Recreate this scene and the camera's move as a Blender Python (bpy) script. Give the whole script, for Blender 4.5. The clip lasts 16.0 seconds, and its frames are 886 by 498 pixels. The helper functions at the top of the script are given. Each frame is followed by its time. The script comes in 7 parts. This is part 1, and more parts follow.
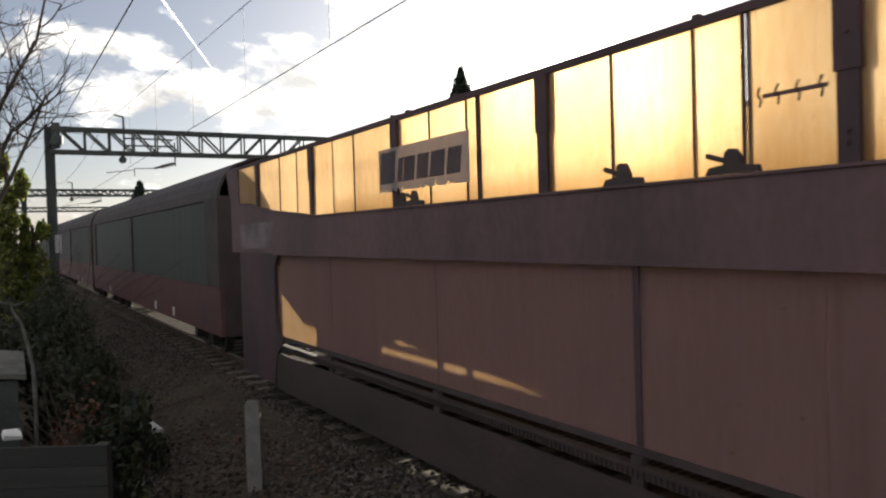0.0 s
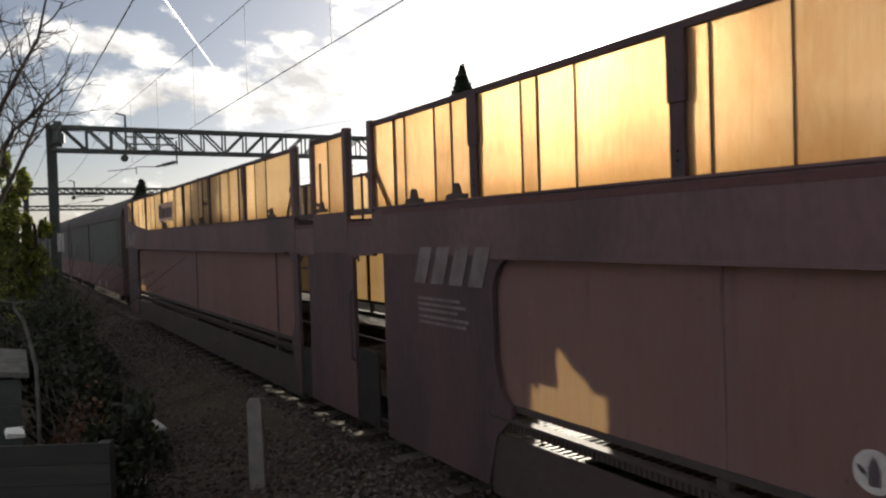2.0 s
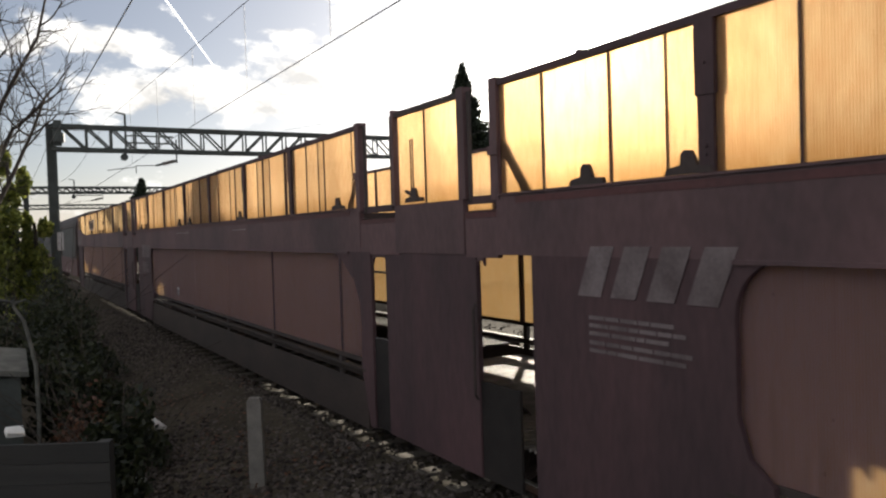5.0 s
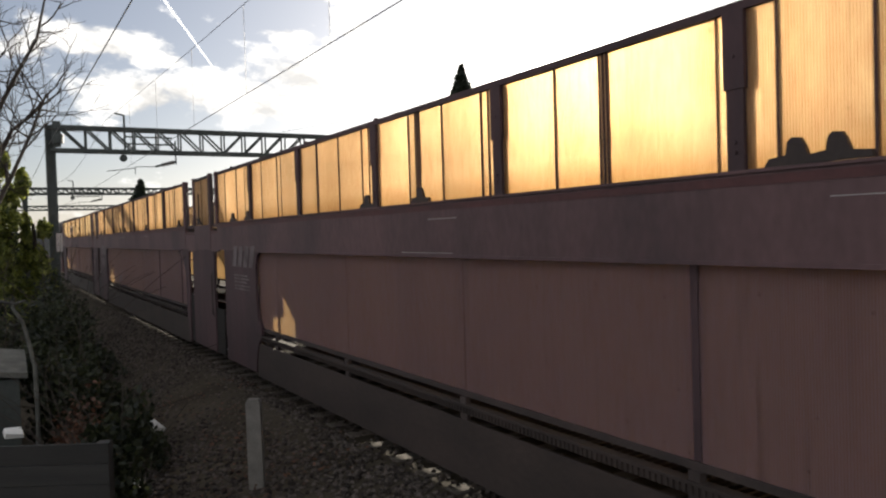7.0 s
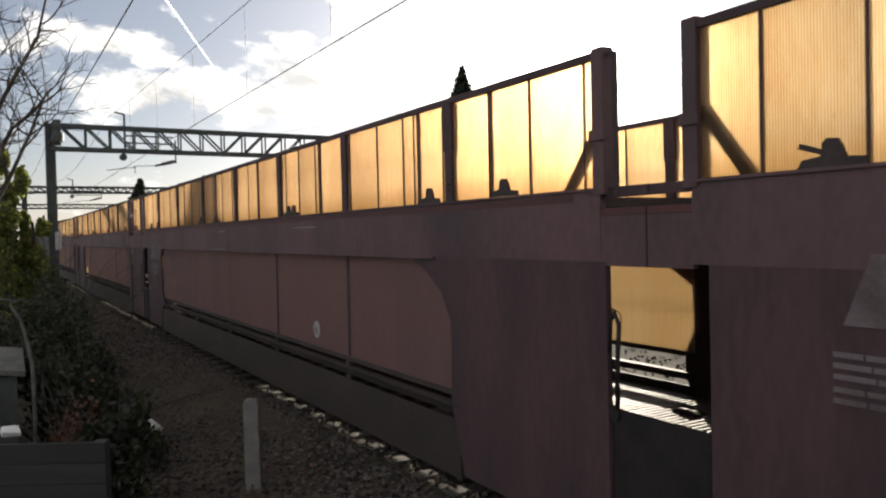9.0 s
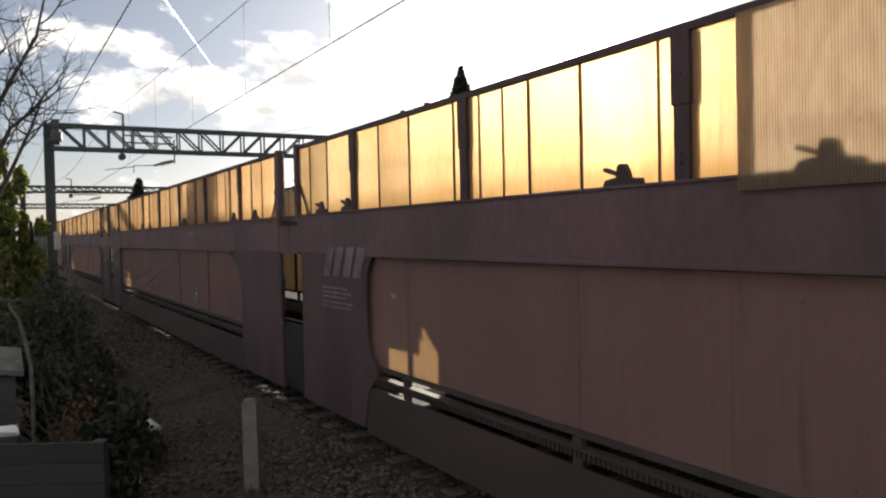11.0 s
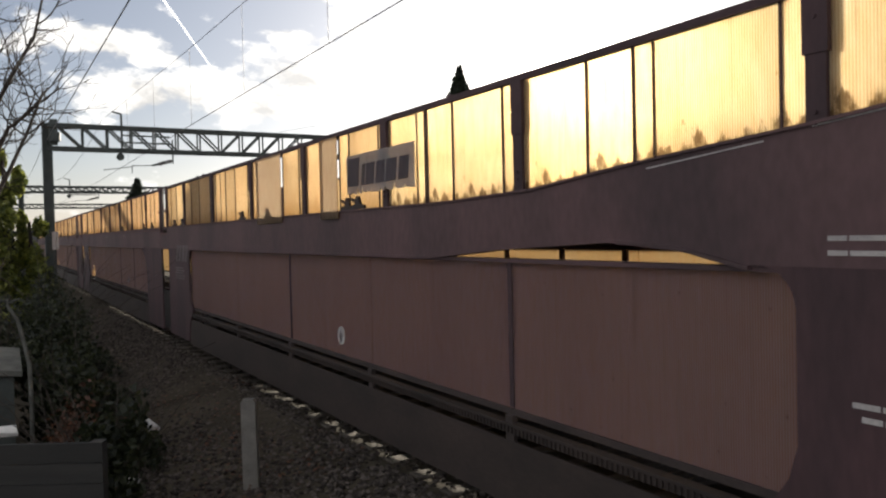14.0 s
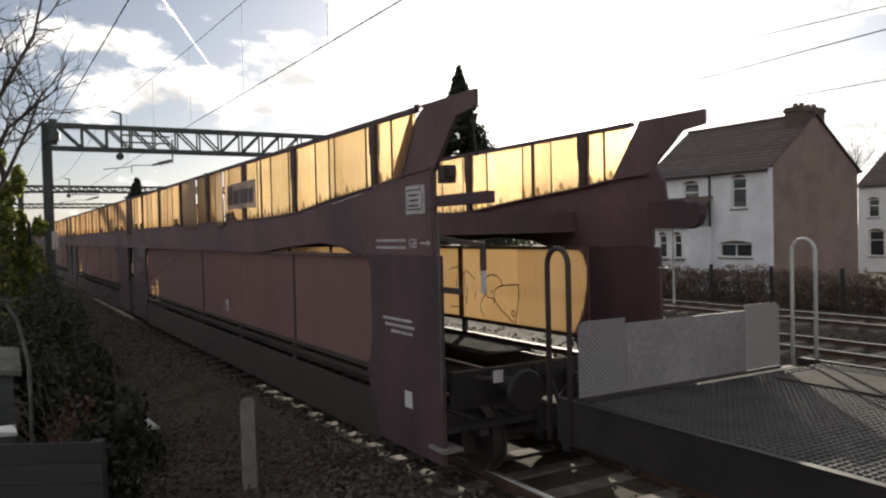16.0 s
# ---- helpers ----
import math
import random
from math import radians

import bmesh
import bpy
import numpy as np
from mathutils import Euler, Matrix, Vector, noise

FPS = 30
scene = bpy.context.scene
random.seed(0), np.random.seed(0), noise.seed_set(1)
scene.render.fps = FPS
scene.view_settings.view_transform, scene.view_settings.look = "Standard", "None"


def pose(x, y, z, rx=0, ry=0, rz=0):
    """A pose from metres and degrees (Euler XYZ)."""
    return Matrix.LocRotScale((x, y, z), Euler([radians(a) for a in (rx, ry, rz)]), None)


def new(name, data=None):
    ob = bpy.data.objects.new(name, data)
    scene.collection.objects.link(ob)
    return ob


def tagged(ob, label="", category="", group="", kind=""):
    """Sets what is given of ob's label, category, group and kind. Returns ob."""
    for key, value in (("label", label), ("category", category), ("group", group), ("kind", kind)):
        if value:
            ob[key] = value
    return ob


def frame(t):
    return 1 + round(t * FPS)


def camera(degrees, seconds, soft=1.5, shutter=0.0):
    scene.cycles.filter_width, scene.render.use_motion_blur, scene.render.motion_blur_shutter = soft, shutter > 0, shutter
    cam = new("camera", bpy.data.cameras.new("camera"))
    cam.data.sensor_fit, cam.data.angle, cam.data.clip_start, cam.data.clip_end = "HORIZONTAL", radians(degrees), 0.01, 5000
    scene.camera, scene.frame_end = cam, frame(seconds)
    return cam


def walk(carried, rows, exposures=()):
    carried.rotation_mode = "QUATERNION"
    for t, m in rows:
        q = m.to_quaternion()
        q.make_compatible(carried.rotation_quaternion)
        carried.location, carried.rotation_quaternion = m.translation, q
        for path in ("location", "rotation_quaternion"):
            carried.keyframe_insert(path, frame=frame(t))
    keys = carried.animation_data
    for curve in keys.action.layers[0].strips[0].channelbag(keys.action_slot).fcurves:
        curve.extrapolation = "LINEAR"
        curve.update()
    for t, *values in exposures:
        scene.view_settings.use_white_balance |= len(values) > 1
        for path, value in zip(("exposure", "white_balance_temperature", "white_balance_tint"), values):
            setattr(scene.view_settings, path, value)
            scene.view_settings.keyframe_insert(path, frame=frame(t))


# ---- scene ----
cam = camera(59.924, 16.0, soft=2.2, shutter=0.08)
EYE = (0.0, 0.0, 2.66)


def aim(yaw, pitch, roll, side):
    """A camera pose at the eye: degrees to the right of the track, up and leaning; side: metres to its right."""
    m = Matrix.Rotation(-radians(yaw), 4, "Z") @ Matrix.Rotation(radians(90 + pitch), 4, "X") @ Matrix.Rotation(radians(roll), 4, "Z")
    right = m.to_3x3() @ Vector((1, 0, 0))
    return Matrix.Translation(Vector(EYE) + right * side) @ m


SIGHT = [
    (0.0, 30.330, -1.155, -1.666, -0.004),
    (0.5, 30.252, -1.196, -1.684, -0.003),
    (1.0, 30.187, -1.223, -1.686, -0.003),
    (1.5, 30.171, -1.265, -1.725, -0.003),
    (2.0, 30.191, -1.319, -1.774, -0.003),
    (2.5, 30.201, -1.356, -1.776, -0.003),
    (3.0, 30.193, -1.390, -1.779, -0.002),
    (3.5, 30.176, -1.424, -1.817, 0.001),
    (4.0, 30.157, -1.451, -1.852, 0.003),
    (6.5, 30.240, -1.334, -1.755, 0.000),
    (7.0, 30.255, -1.326, -1.789, 0.000),
    (7.5, 30.276, -1.282, -1.765, 0.001),
    (8.0, 30.300, -1.222, -1.595, -0.000),
    (8.5, 30.319, -1.188, -1.370, -0.001),
    (9.0, 30.324, -1.193, -1.288, -0.000),
    (11.5, 30.426, -1.218, -1.289, 0.002),
    (12.0, 30.447, -1.225, -1.311, 0.002),
    (12.5, 30.461, -1.227, -1.316, 0.002),
    (13.0, 30.470, -1.222, -1.303, 0.002),
    (13.5, 30.479, -1.224, -1.307, 0.002),
    (14.0, 30.497, -1.236, -1.341, 0.003),
    (14.5, 30.512, -1.243, -1.352, 0.005),
    (15.0, 30.514, -1.239, -1.334, 0.006),
    (15.5, 30.516, -1.236, -1.324, 0.006),
    (16.0, 30.523, -1.255, -1.325, 0.005),
]
walk(cam, [(t, aim(a, b, c, d)) for t, a, b, c, d in SIGHT],
     exposures=((0.0, 1.02), (0.3, 0.85), (0.7, 0.68), (1.2, 0.63), (2.0, 0.81), (3.5, 1.03), (16.0, 1.04)))

# ---- sky, sun, exposure ----
SUN_AZ, SUN_EL = radians(40.1), radians(12.6)   # to the right of the track, above the horizon
SUN_DIR = Vector((math.sin(SUN_AZ) * math.cos(SUN_EL), math.cos(SUN_AZ) * math.cos(SUN_EL), math.sin(SUN_EL)))

sun = new("sun", bpy.data.lights.new("sun", "SUN"))
sun.data.energy, sun.data.angle, sun.data.color = 4.4, radians(0.5), (1.0, 0.9, 0.74)
sun.matrix_world = Matrix.Translation((20, 30, 40)) @ SUN_DIR.to_track_quat("Z", "Y").to_matrix().to_4x4()


def make_world():
    world = bpy.data.worlds.new("sky")
    scene.world = world
    world.use_nodes = True
    nt = world.node_tree
    nt.nodes.clear()
    N, L = nt.nodes.new, nt.links.new
    out, bg = N("ShaderNodeOutputWorld"), N("ShaderNodeBackground")
    sky = N("ShaderNodeTexSky")
    sky.sky_type, sky.sun_disc = "NISHITA", False
    sky.sun_elevation, sky.sun_rotation = SUN_EL, SUN_AZ
    sky.dust_density, sky.ozone_density = 0.8, 1.6
    base = N("ShaderNodeMixRGB")
    base.blend_type, base.inputs[0].default_value, base.inputs[2].default_value = "MULTIPLY", 1.0, (0.0415, 0.0425, 0.0475, 1)
    pale = N("ShaderNodeHueSaturation")
    pale.inputs["Saturation"].default_value = 0.55
    L(sky.outputs[0], pale.inputs["Color"]), L(pale.outputs[0], base.inputs[1])
    coord = N("ShaderNodeTexCoord")
    # clouds on a flat layer: direction divided by its height
    sep = N("ShaderNodeSeparateXYZ")
    L(coord.outputs["Generated"], sep.inputs[0])
    lift = N("ShaderNodeMath")
    lift.operation = "MAXIMUM"
    lift.inputs[1].default_value = 0.02
    L(sep.outputs[2], lift.inputs[0])
    add = N("ShaderNodeMath")
    add.operation = "ADD"
    add.inputs[1].default_value = 0.10
    L(lift.outputs[0], add.inputs[0])
    div = N("ShaderNodeVectorMath")
    div.operation = "DIVIDE"
    comb = N("ShaderNodeCombineXYZ")
    for k in range(3):
        L(add.outputs[0], comb.inputs[k])
    L(coord.outputs["Generated"], div.inputs[0])
    L(comb.outputs[0], div.inputs[1])
    noise_a = N("ShaderNodeTexNoise")
    noise_a.inputs["Scale"].default_value, noise_a.inputs["Detail"].default_value, noise_a.inputs["Roughness"].default_value = 1.9, 8, 0.52
    noise_a.inputs["Distortion"].default_value = 0.25
    shift = N("ShaderNodeVectorMath")
    shift.operation = "ADD"
    shift.inputs[1].default_value = (3.1, 1.7, 0.0)
    L(div.outputs[0], shift.inputs[0])
    L(shift.outputs[0], noise_a.inputs["Vector"])
    # fair-weather clouds ahead: heaps of cloud over a clearer patch of sky, with ragged edges
    def calc(op, a, b=None):
        n = N("ShaderNodeMath")
        n.operation = op
        for k, s in enumerate((a, b)):
            if s is None:
                continue
            if isinstance(s, (int, float)):
                n.inputs[k].default_value = s
            else:
                L(s, n.inputs[k])
        return n.outputs[0]

    ahead = calc("MAXIMUM", sep.outputs[1], 0.05)
    u, v = calc("DIVIDE", sep.outputs[0], ahead), calc("DIVIDE", sep.outputs[2], ahead)

    def heap(u0, v0, a, b):
        du, dv = calc("MULTIPLY", calc("SUBTRACT", u, u0), 1 / a), calc("MULTIPLY", calc("SUBTRACT", v, v0), 1 / b)
        return calc("EXPONENT", calc("MULTIPLY", calc("ADD", calc("MULTIPLY", du, du), calc("MULTIPLY", dv, dv)), -0.7))

    HEAPS = ((0.119, 0.237, 0.061, 0.018, 1),
              (0.178, 0.224, 0.03, 0.01, 1),
              (0.155, 0.176, 0.057, 0.021, 1.25),
              (0.258, 0.187, 0.091, 0.019, 1.25),
              (0.317, 0.176, 0.096, 0.019, 1.25),
              (0.402, 0.216, 0.082, 0.03, 1.25),
              (0.56, 0.25, 0.10, 0.05, 1),
              (0.363, 0.27, 0.039, 0.009, 0.9),
              (0.459, 0.289, 0.045, 0.018, 0.9),
              (0.452, 0.328, 0.055, 0.007, 0.8),
              (0.042, 0.229, 0.035, 0.019, 0.8))
    total = 0.0
    for u0, v0, a, b, s in HEAPS:
        total = calc("MAXIMUM", calc("MULTIPLY", heap(u0, v0, a, b), s), total)
    puff = N("ShaderNodeTexNoise")
    puff.inputs["Scale"].default_value, puff.inputs["Detail"].default_value, puff.inputs["Roughness"].default_value = 13.0, 7, 0.60
    squash = N("ShaderNodeCombineXYZ")
    L(u, squash.inputs[0]), L(calc("MULTIPLY", v, 1.7), squash.inputs[1])
    L(squash.outputs[0], puff.inputs["Vector"])
    shaped = calc("ADD", calc("MULTIPLY", total, 0.30), calc("MULTIPLY", calc("SUBTRACT", puff.outputs[0], 0.5), 0.95))
    shaped = calc("ADD", shaped, 0.385)
    clear = calc("MINIMUM", calc("MULTIPLY", heap(0.22, 0.34, 0.42, 0.25), 2.4), 1.0)
    blend = N("ShaderNodeMixRGB")
    L(clear, blend.inputs[0]), L(noise_a.outputs[0], blend.inputs[1]), L(shaped, blend.inputs[2])
    ramp = N("ShaderNodeValToRGB")
    ramp.color_ramp.elements[0].position, ramp.color_ramp.elements[1].position = 0.455, 0.62
    ramp.color_ramp.interpolation = "EASE"
    L(blend.outputs[0], ramp.inputs[0])
    # nearness to the sun brightens haze and cloud
    dot = N("ShaderNodeVectorMath")
    dot.operation = "DOT_PRODUCT"
    dot.inputs[1].default_value = SUN_DIR
    L(coord.outputs["Generated"], dot.inputs[0])
    clamp = N("ShaderNodeMath")
    clamp.operation = "MAXIMUM"
    clamp.inputs[1].default_value = 0.0
    L(dot.outputs["Value"], clamp.inputs[0])

    def glow(power, gain):
        p, g = N("ShaderNodeMath"), N("ShaderNodeMath")
        p.operation, g.operation = "POWER", "MULTIPLY"
        p.inputs[1].default_value, g.inputs[1].default_value = power, gain
        L(clamp.outputs[0], p.inputs[0])
        L(p.outputs[0], g.inputs[0])
        return g.outputs[0]

    wide, near, core = glow(16, 0.11), glow(100, 1.5), glow(900, 6.0)
    s1, s2 = N("ShaderNodeMath"), N("ShaderNodeMath")
    L(wide, s1.inputs[0]), L(near, s1.inputs[1]), L(s1.outputs[0], s2.inputs[0]), L(core, s2.inputs[1])
    lit = N("ShaderNodeMath")
    body = N("ShaderNodeMapRange")
    body.inputs["From Min"].default_value, body.inputs["From Max"].default_value = 0.40, 0.68
    body.inputs["To Min"].default_value, body.inputs["To Max"].default_value = 0.40, 0.82
    L(puff.outputs[0], body.inputs[0])
    front_lit = calc("MULTIPLY", calc("MAXIMUM", calc("MULTIPLY", dot.outputs["Value"], -1.0), 0.0), 0.6)
    L(calc("ADD", body.outputs[0], front_lit), lit.inputs[1])
    L(s2.outputs[0], lit.inputs[0])
    cloud = N("ShaderNodeMixRGB")
    cloud.blend_type, cloud.inputs[0].default_value, cloud.inputs[1].default_value = "MULTIPLY", 1.0, (1.0, 0.97, 0.93, 1)
    L(lit.outputs[0], cloud.inputs[2])
    haze = N("ShaderNodeMixRGB")
    haze.blend_type, haze.inputs[0].default_value = "ADD", 1.0
    tint = N("ShaderNodeMixRGB")
    tint.blend_type, tint.inputs[0].default_value, tint.inputs[1].default_value = "MULTIPLY", 1.0, (1.0, 0.95, 0.85, 1)
    L(s2.outputs[0], tint.inputs[2])
    L(base.outputs[0], haze.inputs[1])
    L(tint.outputs[0], haze.inputs[2])
    mix = N("ShaderNodeMixRGB")
    L(ramp.outputs[0], mix.inputs[0])
    L(haze.outputs[0], mix.inputs[1])
    L(cloud.outputs[0], mix.inputs[2])
    L(mix.outputs[0], bg.inputs[0])
    bg.inputs[1].default_value = 1.0
    L(bg.outputs[0], out.inputs[0])


make_world()

# ---- materials ----


def nodes_of(name):
    m = bpy.data.materials.new(name)
    m.use_nodes = True
    nt = m.node_tree
    nt.nodes.clear()
    out = nt.nodes.new("ShaderNodeOutputMaterial")
    return m, nt, out


def grime(nt, colour, second, scale, stretch=(1, 1, 1), contrast=(0.35, 0.7), per_object=0.0, grain=0.35):
    """A colour that varies between two tones by noise at two scales; returns colour and height sockets."""
    N, L = nt.nodes.new, nt.links.new
    coord, mapping = N("ShaderNodeTexCoord"), N("ShaderNodeMapping")
    mapping.inputs["Scale"].default_value = stretch
    L(coord.outputs["Object"], mapping.inputs[0])
    vec = mapping.outputs[0]
    info = N("ShaderNodeObjectInfo")
    if per_object:
        off = N("ShaderNodeVectorMath")
        L(vec, off.inputs[0])
        sc = N("ShaderNodeMath")
        sc.operation = "MULTIPLY"
        sc.inputs[1].default_value = 37.0
        L(info.outputs["Random"], sc.inputs[0])
        L(sc.outputs[0], off.inputs[1])
        vec = off.outputs[0]
    big, fine = N("ShaderNodeTexNoise"), N("ShaderNodeTexNoise")
    big.inputs["Scale"].default_value, big.inputs["Detail"].default_value = scale, 6
    fine.inputs["Scale"].default_value, fine.inputs["Detail"].default_value = scale * 14, 4
    L(vec, big.inputs["Vector"]), L(vec, fine.inputs["Vector"])
    ramp = N("ShaderNodeValToRGB")
    ramp.color_ramp.elements[0].position, ramp.color_ramp.elements[1].position = contrast
    ramp.color_ramp.elements[0].color, ramp.color_ramp.elements[1].color = (*colour, 1), (*second, 1)
    L(big.outputs[0], ramp.inputs[0])
    mul = N("ShaderNodeMixRGB")
    mul.blend_type, mul.inputs[0].default_value = "OVERLAY", grain
    L(ramp.outputs[0], mul.inputs[1]), L(fine.outputs[0], mul.inputs[2])
    col = mul.outputs[0]
    if per_object:
        hsv, rng = N("ShaderNodeHueSaturation"), N("ShaderNodeMapRange")
        rng.inputs["To Min"].default_value, rng.inputs["To Max"].default_value = 1 - per_object, 1 + per_object
        L(info.outputs["Random"], rng.inputs[0])
        L(rng.outputs[0], hsv.inputs["Value"])
        L(col, hsv.inputs["Color"])
        col = hsv.outputs[0]
    return col, fine.outputs[0], big.outputs[0]


def surface(name, colour, second=None, rough=0.7, metal=0.0, scale=1.5, bump=0.25, stretch=(1, 1, 1), per_object=0.0, dist=0.01, spec=0.5):
    m, nt, out = nodes_of(name)
    N, L = nt.nodes.new, nt.links.new
    second = second or tuple(c * 0.6 for c in colour)
    col, fine, big = grime(nt, colour, second, scale, stretch, per_object=per_object)
    b = N("ShaderNodeBsdfPrincipled")
    b.inputs["Roughness"].default_value, b.inputs["Metallic"].default_value = rough, metal
    b.inputs["Specular IOR Level"].default_value = spec
    L(col, b.inputs["Base Color"])
    if bump:
        bn = N("ShaderNodeBump")
        bn.inputs["Strength"].default_value, bn.inputs["Distance"].default_value = bump, dist
        L(fine, bn.inputs["Height"])
        L(bn.outputs[0], b.inputs["Normal"])
    L(b.outputs[0], out.inputs[0])
    return m


def sheet(name, through_a, through_b, rib=0.019, weight=0.8, moss=False, skin_tone=None, band=False, vary=0.13, ahead=0.12):
    """Weathered translucent ribbed plastic sheet: light passes through it, scattered and tinted."""
    m, nt, out = nodes_of(name)
    N, L = nt.nodes.new, nt.links.new
    col, fine, big = grime(nt, through_a, through_b, 0.8, (1, 1.6, 0.5), contrast=(0.3, 0.72), per_object=vary, grain=0.30)
    stain, stain_mix = N("ShaderNodeTexNoise"), N("ShaderNodeMixRGB")
    coord, wave = N("ShaderNodeTexCoord"), N("ShaderNodeTexWave")
    wave.bands_direction = "Y"
    wave.inputs["Scale"].default_value = 0.314 / rib
    L(coord.outputs["Object"], wave.inputs["Vector"])
    soft = N("ShaderNodeMixRGB")
    soft.blend_type, soft.inputs[0].default_value = "SOFT_LIGHT", 0.65
    # long thin run-off streaks
    runs, run_map = N("ShaderNodeMapRange"), N("ShaderNodeMapping")
    run_map.inputs["Scale"].default_value = (1, 16.0, 0.5)
    L(coord.outputs["Object"], run_map.inputs[0]), L(run_map.outputs[0], stain.inputs["Vector"])
    stain.inputs["Scale"].default_value, stain.inputs["Detail"].default_value = 1.4, 5
    runs.inputs["From Min"].default_value, runs.inputs["From Max"].default_value = 0.55, 0.75
    runs.inputs["To Max"].default_value = 0.42
    L(stain.outputs[0], runs.inputs[0]), L(runs.outputs[0], stain_mix.inputs[0]), L(col, stain_mix.inputs[1])
    stain_mix.inputs[2].default_value = (through_b[0] * 0.72, through_b[1] * 0.62, through_b[2] * 0.5, 1)
    specks, spot_map, spot = N("ShaderNodeTexVoronoi"), N("ShaderNodeMapRange"), N("ShaderNodeMixRGB")
    specks.inputs["Scale"].default_value = 5.5
    L(coord.outputs["Object"], specks.inputs["Vector"])
    spot_map.inputs["From Min"].default_value, spot_map.inputs["From Max"].default_value = 0.035, 0.09
    spot_map.inputs["To Min"].default_value, spot_map.inputs["To Max"].default_value = 0.55, 0.0
    L(specks.outputs["Distance"], spot_map.inputs[0]), L(spot_map.outputs[0], spot.inputs[0]), L(stain_mix.outputs[0], spot.inputs[1])
    spot.inputs[2].default_value = (0.40, 0.28, 0.14, 1)
    L(spot.outputs[0], soft.inputs[1]), L(wave.outputs[0], soft.inputs[2])
    last = soft.outputs[0]
    if moss:
        # tufts of moss and dirt with ragged tops along the lower edge
        sep, tuft, low, dirt = N("ShaderNodeSeparateXYZ"), N("ShaderNodeTexNoise"), N("ShaderNodeMath"), N("ShaderNodeMixRGB")
        tuft.inputs["Scale"].default_value, tuft.inputs["Detail"].default_value, tuft.inputs["Roughness"].default_value = 4.0, 9, 0.68
        L(coord.outputs["Object"], sep.inputs[0])
        edge = N("ShaderNodeMapRange")
        edge.inputs["From Min"].default_value, edge.inputs["From Max"].default_value = -0.10, 0.34
        edge.inputs["To Min"].default_value, edge.inputs["To Max"].default_value = 0.34, 0.80
        rise = N("ShaderNodeMath")
        rise.operation = "ADD"
        rise.inputs[1].default_value = -0.025
        L(sep.outputs[2], rise.inputs[0]), L(rise.outputs[0], edge.inputs[0])
        low.operation = "SUBTRACT"
        tuft_map, soft_edge = N("ShaderNodeMapping"), N("ShaderNodeMapRange")
        tuft_map.inputs["Scale"].default_value = (1, 1.7, 0.75)
        L(coord.outputs["Object"], tuft_map.inputs[0]), L(tuft_map.outputs[0], tuft.inputs["Vector"])
        L(tuft.outputs[0], low.inputs[0]), L(edge.outputs[0], low.inputs[1])
        soft_edge.inputs["From Min"].default_value, soft_edge.inputs["From Max"].default_value = -0.015, 0.05
        L(low.outputs[0], soft_edge.inputs[0])
        dirt.inputs[2].default_value = (0.15, 0.095, 0.045, 1)
        weak = N("ShaderNodeMath")
        weak.operation = "MULTIPLY"
        weak.inputs[1].default_value = 0.7
        L(soft_edge.outputs[0], weak.inputs[0]), L(weak.outputs[0], dirt.inputs[0]), L(last, dirt.inputs[1])
        last = dirt.outputs[0]
    if band:
        hz, up, blot, foot, smear = N("ShaderNodeSeparateXYZ"), N("ShaderNodeMapRange"), N("ShaderNodeTexNoise"), N("ShaderNodeMath"), N("ShaderNodeMixRGB")
        L(coord.outputs["Object"], hz.inputs[0]), L(hz.outputs[2], up.inputs[0])
        up.inputs["From Min"].default_value, up.inputs["From Max"].default_value = -0.46, -0.24
        up.inputs["To Min"].default_value, up.inputs["To Max"].default_value = 0.9, 0.0
        blot.inputs["Scale"].default_value, blot.inputs["Detail"].default_value = 5.0, 6
        L(run_map.outputs[0], blot.inputs["Vector"])
        foot.operation = "MULTIPLY"
        L(up.outputs[0], foot.inputs[0]), L(blot.outputs[0], foot.inputs[1])
        L(foot.outputs[0], smear.inputs[0]), L(last, smear.inputs[1])
        smear.inputs[2].default_value = (0.42, 0.28, 0.13, 1)
        last = smear.outputs[0]
    bn = N("ShaderNodeBump")
    bn.inputs["Strength"].default_value, bn.inputs["Distance"].default_value = 0.4, 0.006
    L(wave.outputs[0], bn.inputs["Height"])
    tr, di, mixer = N("ShaderNodeBsdfTranslucent"), N("ShaderNodeBsdfPrincipled"), N("ShaderNodeMixShader")
    L(last, tr.inputs[0])
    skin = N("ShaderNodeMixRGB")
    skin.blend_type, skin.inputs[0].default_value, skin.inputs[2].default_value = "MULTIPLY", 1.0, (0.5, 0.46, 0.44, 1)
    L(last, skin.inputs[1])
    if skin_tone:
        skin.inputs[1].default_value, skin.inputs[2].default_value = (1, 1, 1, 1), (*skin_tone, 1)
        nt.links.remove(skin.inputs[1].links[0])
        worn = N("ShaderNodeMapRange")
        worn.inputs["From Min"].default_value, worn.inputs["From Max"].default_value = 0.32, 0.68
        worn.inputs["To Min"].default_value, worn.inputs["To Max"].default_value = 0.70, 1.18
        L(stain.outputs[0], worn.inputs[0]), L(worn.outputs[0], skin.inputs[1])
    L(skin.outputs[0], di.inputs["Base Color"])
    di.inputs["Roughness"].default_value, di.inputs["Specular IOR Level"].default_value = 0.55, 0.3
    L(bn.outputs[0], di.inputs["Normal"])
    mixer.inputs[0].default_value = weight
    L(di.outputs[0], mixer.inputs[1]), L(tr.outputs[0], mixer.inputs[2])
    clear, both = N("ShaderNodeBsdfGlass"), N("ShaderNodeMixShader")
    clear.inputs["Roughness"].default_value, clear.inputs["IOR"].default_value = 0.42, 1.35
